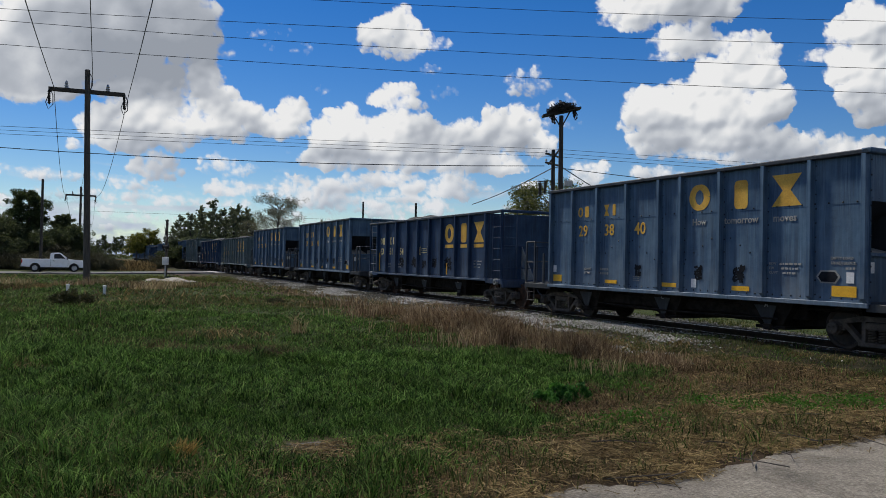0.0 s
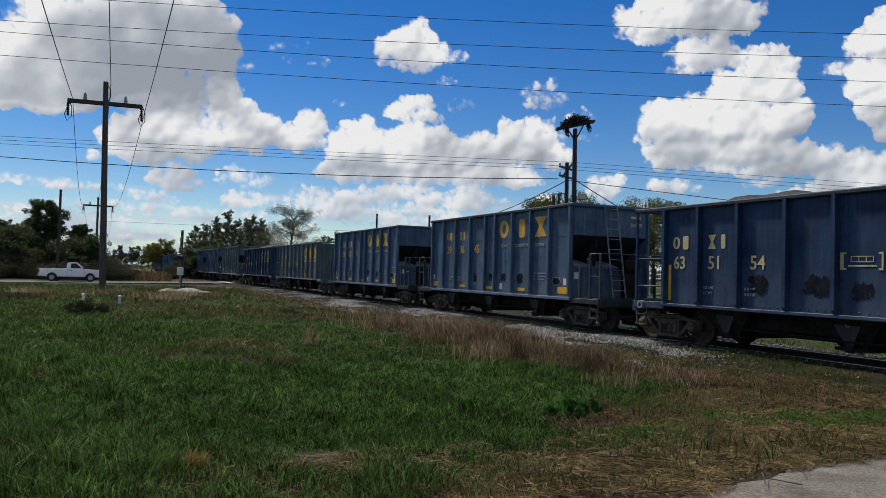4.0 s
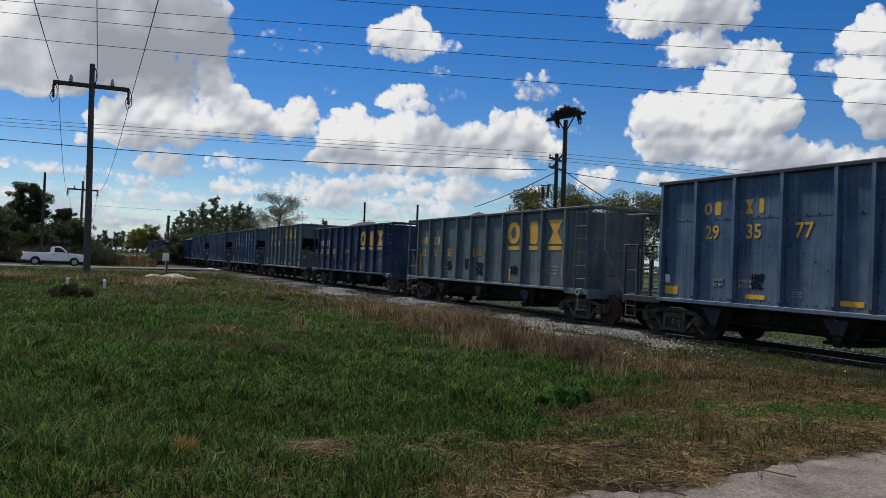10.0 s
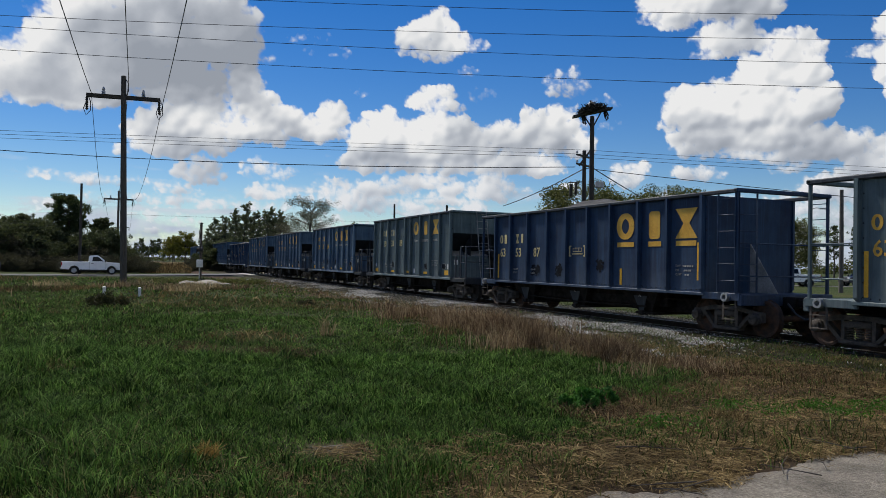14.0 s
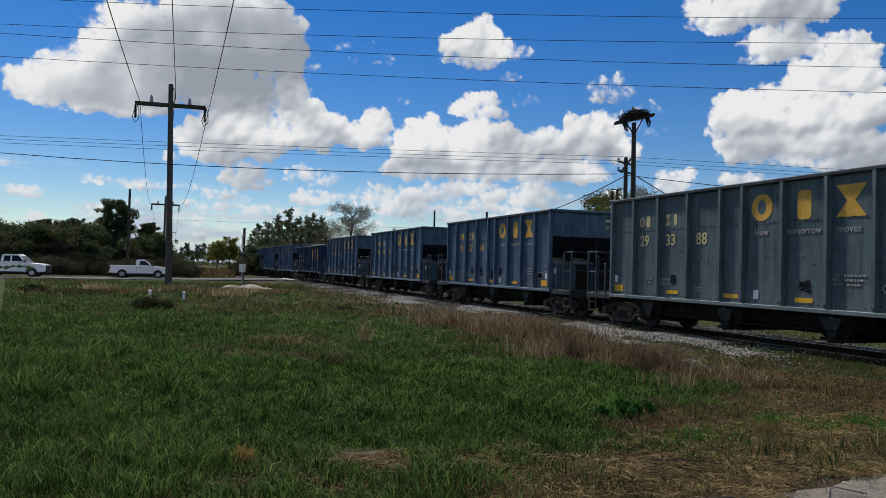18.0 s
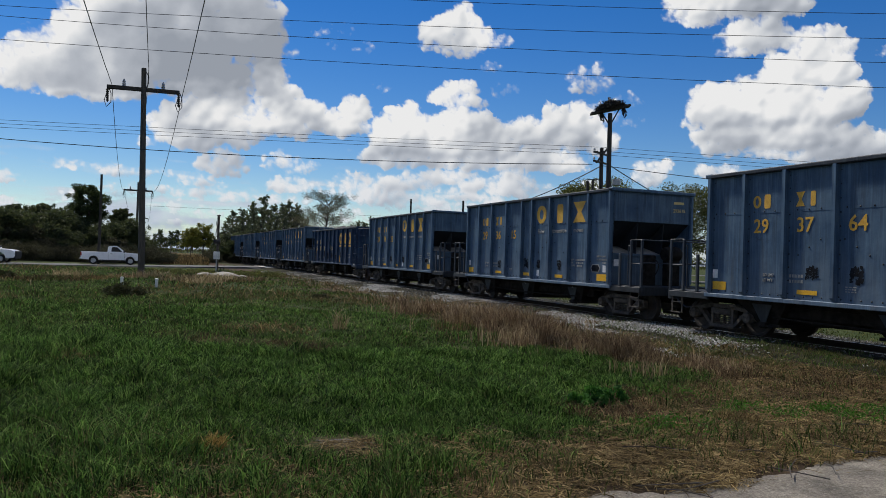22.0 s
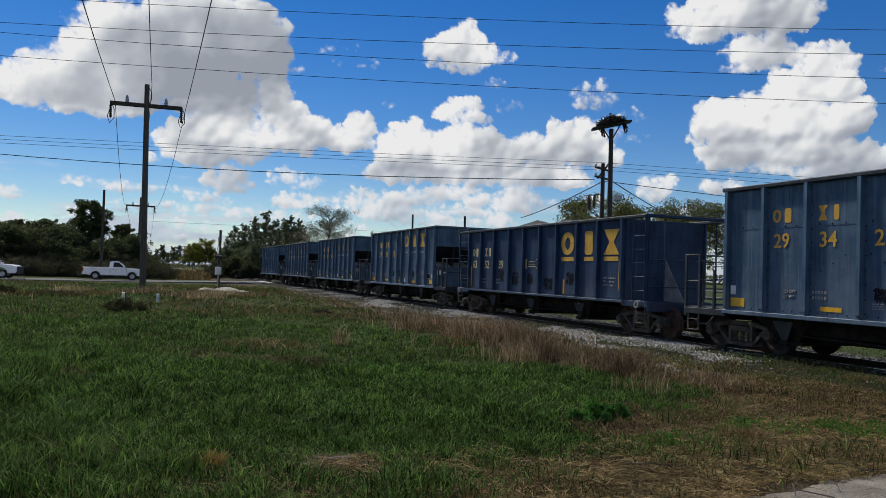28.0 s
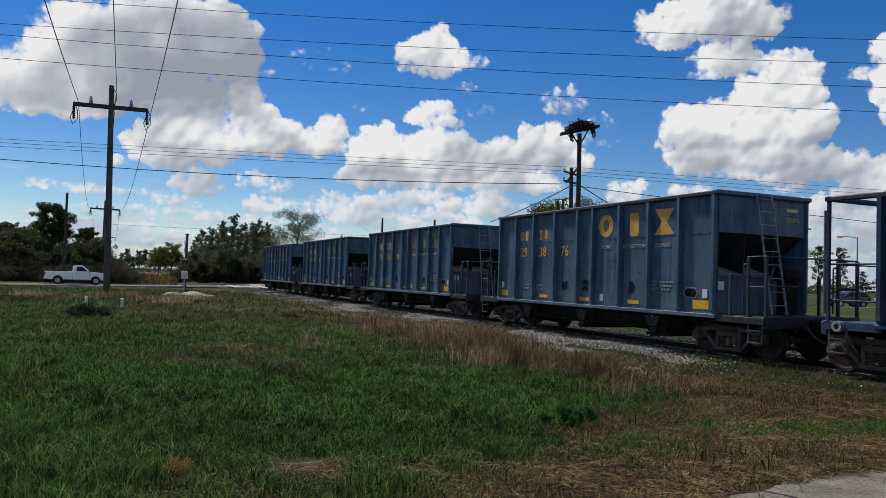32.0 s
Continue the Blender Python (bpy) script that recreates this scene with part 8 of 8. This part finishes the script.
for _side in (-1, 1):
    for _k in range(7):
        _x, _z, _w, _h = -2.2 + 0.62 * _k + _rng.uniform(-0.15, 0.15), _rng.uniform(0.82, 1.12), _rng.uniform(0.25, 0.5), _rng.uniform(0.12, 0.28)
        _leaf = [(_x + _w * a * _rng.uniform(0.7, 1.2), _z + _h * b * _rng.uniform(0.7, 1.2)) for a, b in ((-1, -0.2), (-0.4, -1), (0.3, -0.5), (1, 0.1), (0.2, 0.4), (-0.3, 1))]
        part("side_graphic", Shape().prism(_leaf, *sorted((_side * 0.985, _side * 0.989))), graphic_green, pickup_crew, "green leaf-like graphic on the white door")
part("front_guard", Shape().box(2.90, 3.02, -0.86, 0.86, 0.62, 1.12, 0.03), trim_black, pickup_crew, "tall black grille")
WAGON = [(-2.30, 0.60), (-2.32, 1.05), (-0.9, 1.10), (1.05, 1.08), (1.15, 1.06), (2.10, 0.98), (2.30, 0.85), (2.34, 0.60), (2.25, 0.42), (1.90, 0.42)] + arch(1.42, 0.45, 0.42) + [(0.95, 0.42), (-0.95, 0.42)] + arch(-1.40, 0.45, 0.42) + [(-1.90, 0.44), (-2.2, 0.50)]
WAGON_ROOF = [(-2.28, 1.05), (-2.05, 1.60), (-1.75, 1.68), (0.05, 1.70), (0.30, 1.64), (1.10, 1.05)]
WAGON_GLASS = [[(-2.0, 1.14), (-1.85, 1.56), (-1.15, 1.60), (-1.15, 1.14)], [(-1.05, 1.14), (-1.05, 1.60), (-0.35, 1.61), (-0.35, 1.14)], [(-0.25, 1.14), (-0.25, 1.61), (0.10, 1.60), (0.75, 1.14)]]


def parked(ob, az, dist, turn):
    x, y = polar(az, dist)
    ob.matrix_basis = pose(x, y, float(ground_height(x, y)) + 0.02, 0, 0, turn)
    return ob


far_pickup = parked(vehicle("pickup_truck", "white crew-cab pickup beyond the track", "pickup truck", white_paint, TRUCK, CREW, CREW_GLASS, (-1.74, 1.72), bed=(-2.75, -1.05, 1.27)), -23.5, 85, 176)
dark_suv = parked(vehicle("suv", "dark sport utility car parked beyond the track", "car", black_paint, WAGON, WAGON_ROOF, WAGON_GLASS, (-1.40, 1.42), 0.93, wheel_r=0.36), -28.0, 96, 190)
white_car = parked(vehicle("suv", "white car parked beyond the track", "car", white_paint, WAGON, WAGON_ROOF, WAGON_GLASS, (-1.40, 1.42), 0.93, wheel_r=0.36), -31.0, 98, 190)

# far road beyond the track
far_road = part("road", strip([polar(-8, 100) + (0,), polar(-60, 105) + (0,)], 4.0, lambda x, y: float(ground_height(x, y)) + 0.03, 0.2, 0.3, steps=40), asphalt)
tagged(far_road, "pale grey far road beyond the track", "road", kind="structure")


# ---- crossing ----
def crossing_signal(x, y, turn, label):
    """A mast with crossbuck, twin lamps and, at its foot, a relay cabinet."""
    ob = tagged(new("crossing_signal"), label, "crossing signal")
    ob.matrix_basis = pose(x, y, float(ground_height(x, y)), 0, 0, turn)
    part("mast", Shape().tube([(0, 0, -0.1), (0, 0, 4.55)], 0.10, 12), steel_dust, ob, smooth=True)
    part("base", Shape().box(-0.2, 0.2, -0.2, 0.2, -0.1, 0.25, 0.03), galvanised, ob)
    for e in (-1, 1):
        part("crossbuck_blade", Shape().bar((-0.5, -0.10 - 0.012 * e, 3.6 - 0.5 * e), (0.5, -0.10 - 0.012 * e, 3.6 + 0.5 * e), 0.02, 0.2), pole_wood, ob)
    part("lamp_bar", Shape().tube([(-0.62, 0.0, 2.55), (0.62, 0.0, 2.55)], 0.04, 8), trim_black, ob)
    for e in (-1, 1):
        part("lamp_hood", Shape().lathe([(0.0, 0.10), (0.14, 0.10), (0.30, 0.06), (0.30, 0.04), (0.16, 0.02), (0.16, -0.22), (0.14, -0.22), (0.14, 0.0), (0.0, 0.0)], 18, pose(0.5 * e, 0, 2.55)), trim_black, ob, smooth=True)
    part("bell", Shape().lathe([(0.0, 0.0), (0.14, 0.02), (0.15, 0.08), (0.05, 0.12), (0, 0.12)], 14, pose(0, 0, 4.55, 90)), trim_black, ob, smooth=True)
    return ob


_sx, _sy = polar(18.95, 61.5)
crossing_signal(_sx, _sy, -62, "grey crossing signal mast with dark lamp hoods")
cabinet = tagged(new("relay_cabinet"), "white relay cabinet on a post beside the crossing", "cabinet")
cabinet.matrix_basis = pose(_sx + 0.05, _sy - 0.32, float(ground_height(_sx, _sy)), 0, 0, 15)
part("body", Shape().box(-0.23, 0.23, -0.2, 0.2, 1.18, 1.78, 0.02), box_white, cabinet)
part("door", Shape().box(-0.21, 0.21, -0.215, -0.202, 1.21, 1.75, 0.005), box_white, cabinet)
part("post", Shape().box(-0.05, 0.05, -0.05, 0.05, -0.1, 1.18), galvanised, cabinet)

# sand heap and concrete slabs beside the crossing
heap = Shape()
_rng = random.Random(31)
_nu, _nv = 26, 12
_hv = []
for _j in range(_nv + 1):
    for _i in range(_nu + 1):
        _u, _w = 2 * _i / _nu - 1, 2 * _j / _nv - 1
        _h = max(0.0, 1 - _u * _u - _w * _w) ** 0.6 * (0.28 + 0.10 * math.sin(_u * 7 + _w * 3)) + _rng.uniform(-0.015, 0.015)
        _hv.append((_u * 2.0, _w * 1.1, _h - 0.04))
heap.add(_hv, [(_j * (_nu + 1) + _i, _j * (_nu + 1) + _i + 1, (_j + 1) * (_nu + 1) + _i + 1, (_j + 1) * (_nu + 1) + _i) for _j in range(_nv) for _i in range(_nu)])
_hx, _hy = polar(18.7, 58.0)
tagged(part("sand_mound", heap, sand_pale, smooth=True), "low heap of pale sand beside the crossing", "sand heap").matrix_basis = pose(_hx, _hy, float(ground_height(_hx, _hy)), 0, 0, 12)
for _k, _q in enumerate((-2.05, 0.0, 2.05)):
    _w = 0.62 if _k == 1 else 0.55
    _p = on_track(89.0, TRACK + _q * (1 if _k == 1 else 0.76), RAIL + 0.006)
    _slab = part("crossing_panel", Shape().box(-4.4, 4.4, -_w, _w, -0.2, 0.0, 0.02), concrete, road, at=pose(_p.x, _p.y, _p.z, 0, 0, math.degrees(TURN) + 90))

# sandy track on the far side of the crossing
sandy = part("sand_track", strip([on_track(94, 20), on_track(120, 21), on_track(170, 20.5)], 1.7, lambda x, y: float(ground_height(x, y)) + 0.03, 0.1, 0.8, steps=30), sand_pale)
tagged(sandy, "pale sandy lane running beside the rails", "lane", kind="structure")


# ---- street lamps beyond the track ----
def street_lamp(az, dist, el, arm):
    x, y = polar(az, dist)
    z0 = float(ground_height(x, y))
    top = 1.85 + dist * math.tan(radians(el)) - z0
    ob = tagged(new("street_lamp"), "grey metal street lamp beyond the track", "street lamp", "street lamps")
    ob.matrix_basis = pose(x, y, z0)
    part("column", Shape().tube([(0, 0, -0.2), (0, 0, top)], [0.11, 0.07], 10), galvanised, ob, smooth=True)
    part("arm", Shape().tube([(0, 0, top - 0.1), (arm * 0.5, 0, top + 0.05), (arm, 0, top)], 0.04, 6), galvanised, ob, smooth=True)
    part("lantern", Shape().box(arm - 0.1, arm + 0.55, -0.14, 0.14, top - 0.10, top + 0.06, 0.04), galvanised, ob)
    return ob


street_lamp(-24.9, 88, 4.2, 1.0)
street_lamp(-28.6, 96, 3.6, -2.2)


# ---- what moves ----
def run(t):
    """How far the train has come by t seconds."""
    return SPEED * t + float(np.interp(t, (0, 11, 14.5, 20.5, 23, 28, 30, 32), (0, 0, 0.10, 0.42, 0.58, 0.78, 0.87, 1.10)))


def motions():
    # the train runs towards the camera's side, gathering a little speed
    for c, s0 in cars:
        rows = []
        for k in range(17):
            t = 2.0 * k
            p = on_track(s0 - run(t), TRACK, RAIL)
            rows.append((t, pose(p.x, p.y, p.z, 0, 0, TRAVEL_TURN)))
        walk(c, rows)
    # wheelsets and bearings roll on the rails
    steps = 250
    for ob, x in gear:
        walk(ob, [(32.0 * k / steps, pose(x, 0, WHEEL_R, 0, math.degrees(run(32.0 * k / steps) / WHEEL_R) % 360.0, 0)) for k in range(steps + 1)])
    # the clouds drift slowly to the right
    walk(clouds, [(0.0, pose(0, 0, 0, 0, 0, 0)), (32.0, pose(0, 0, 0, 0, 0, -CLOUD_DRIFT))])


CLOUD_DRIFT = 1.12
motions()
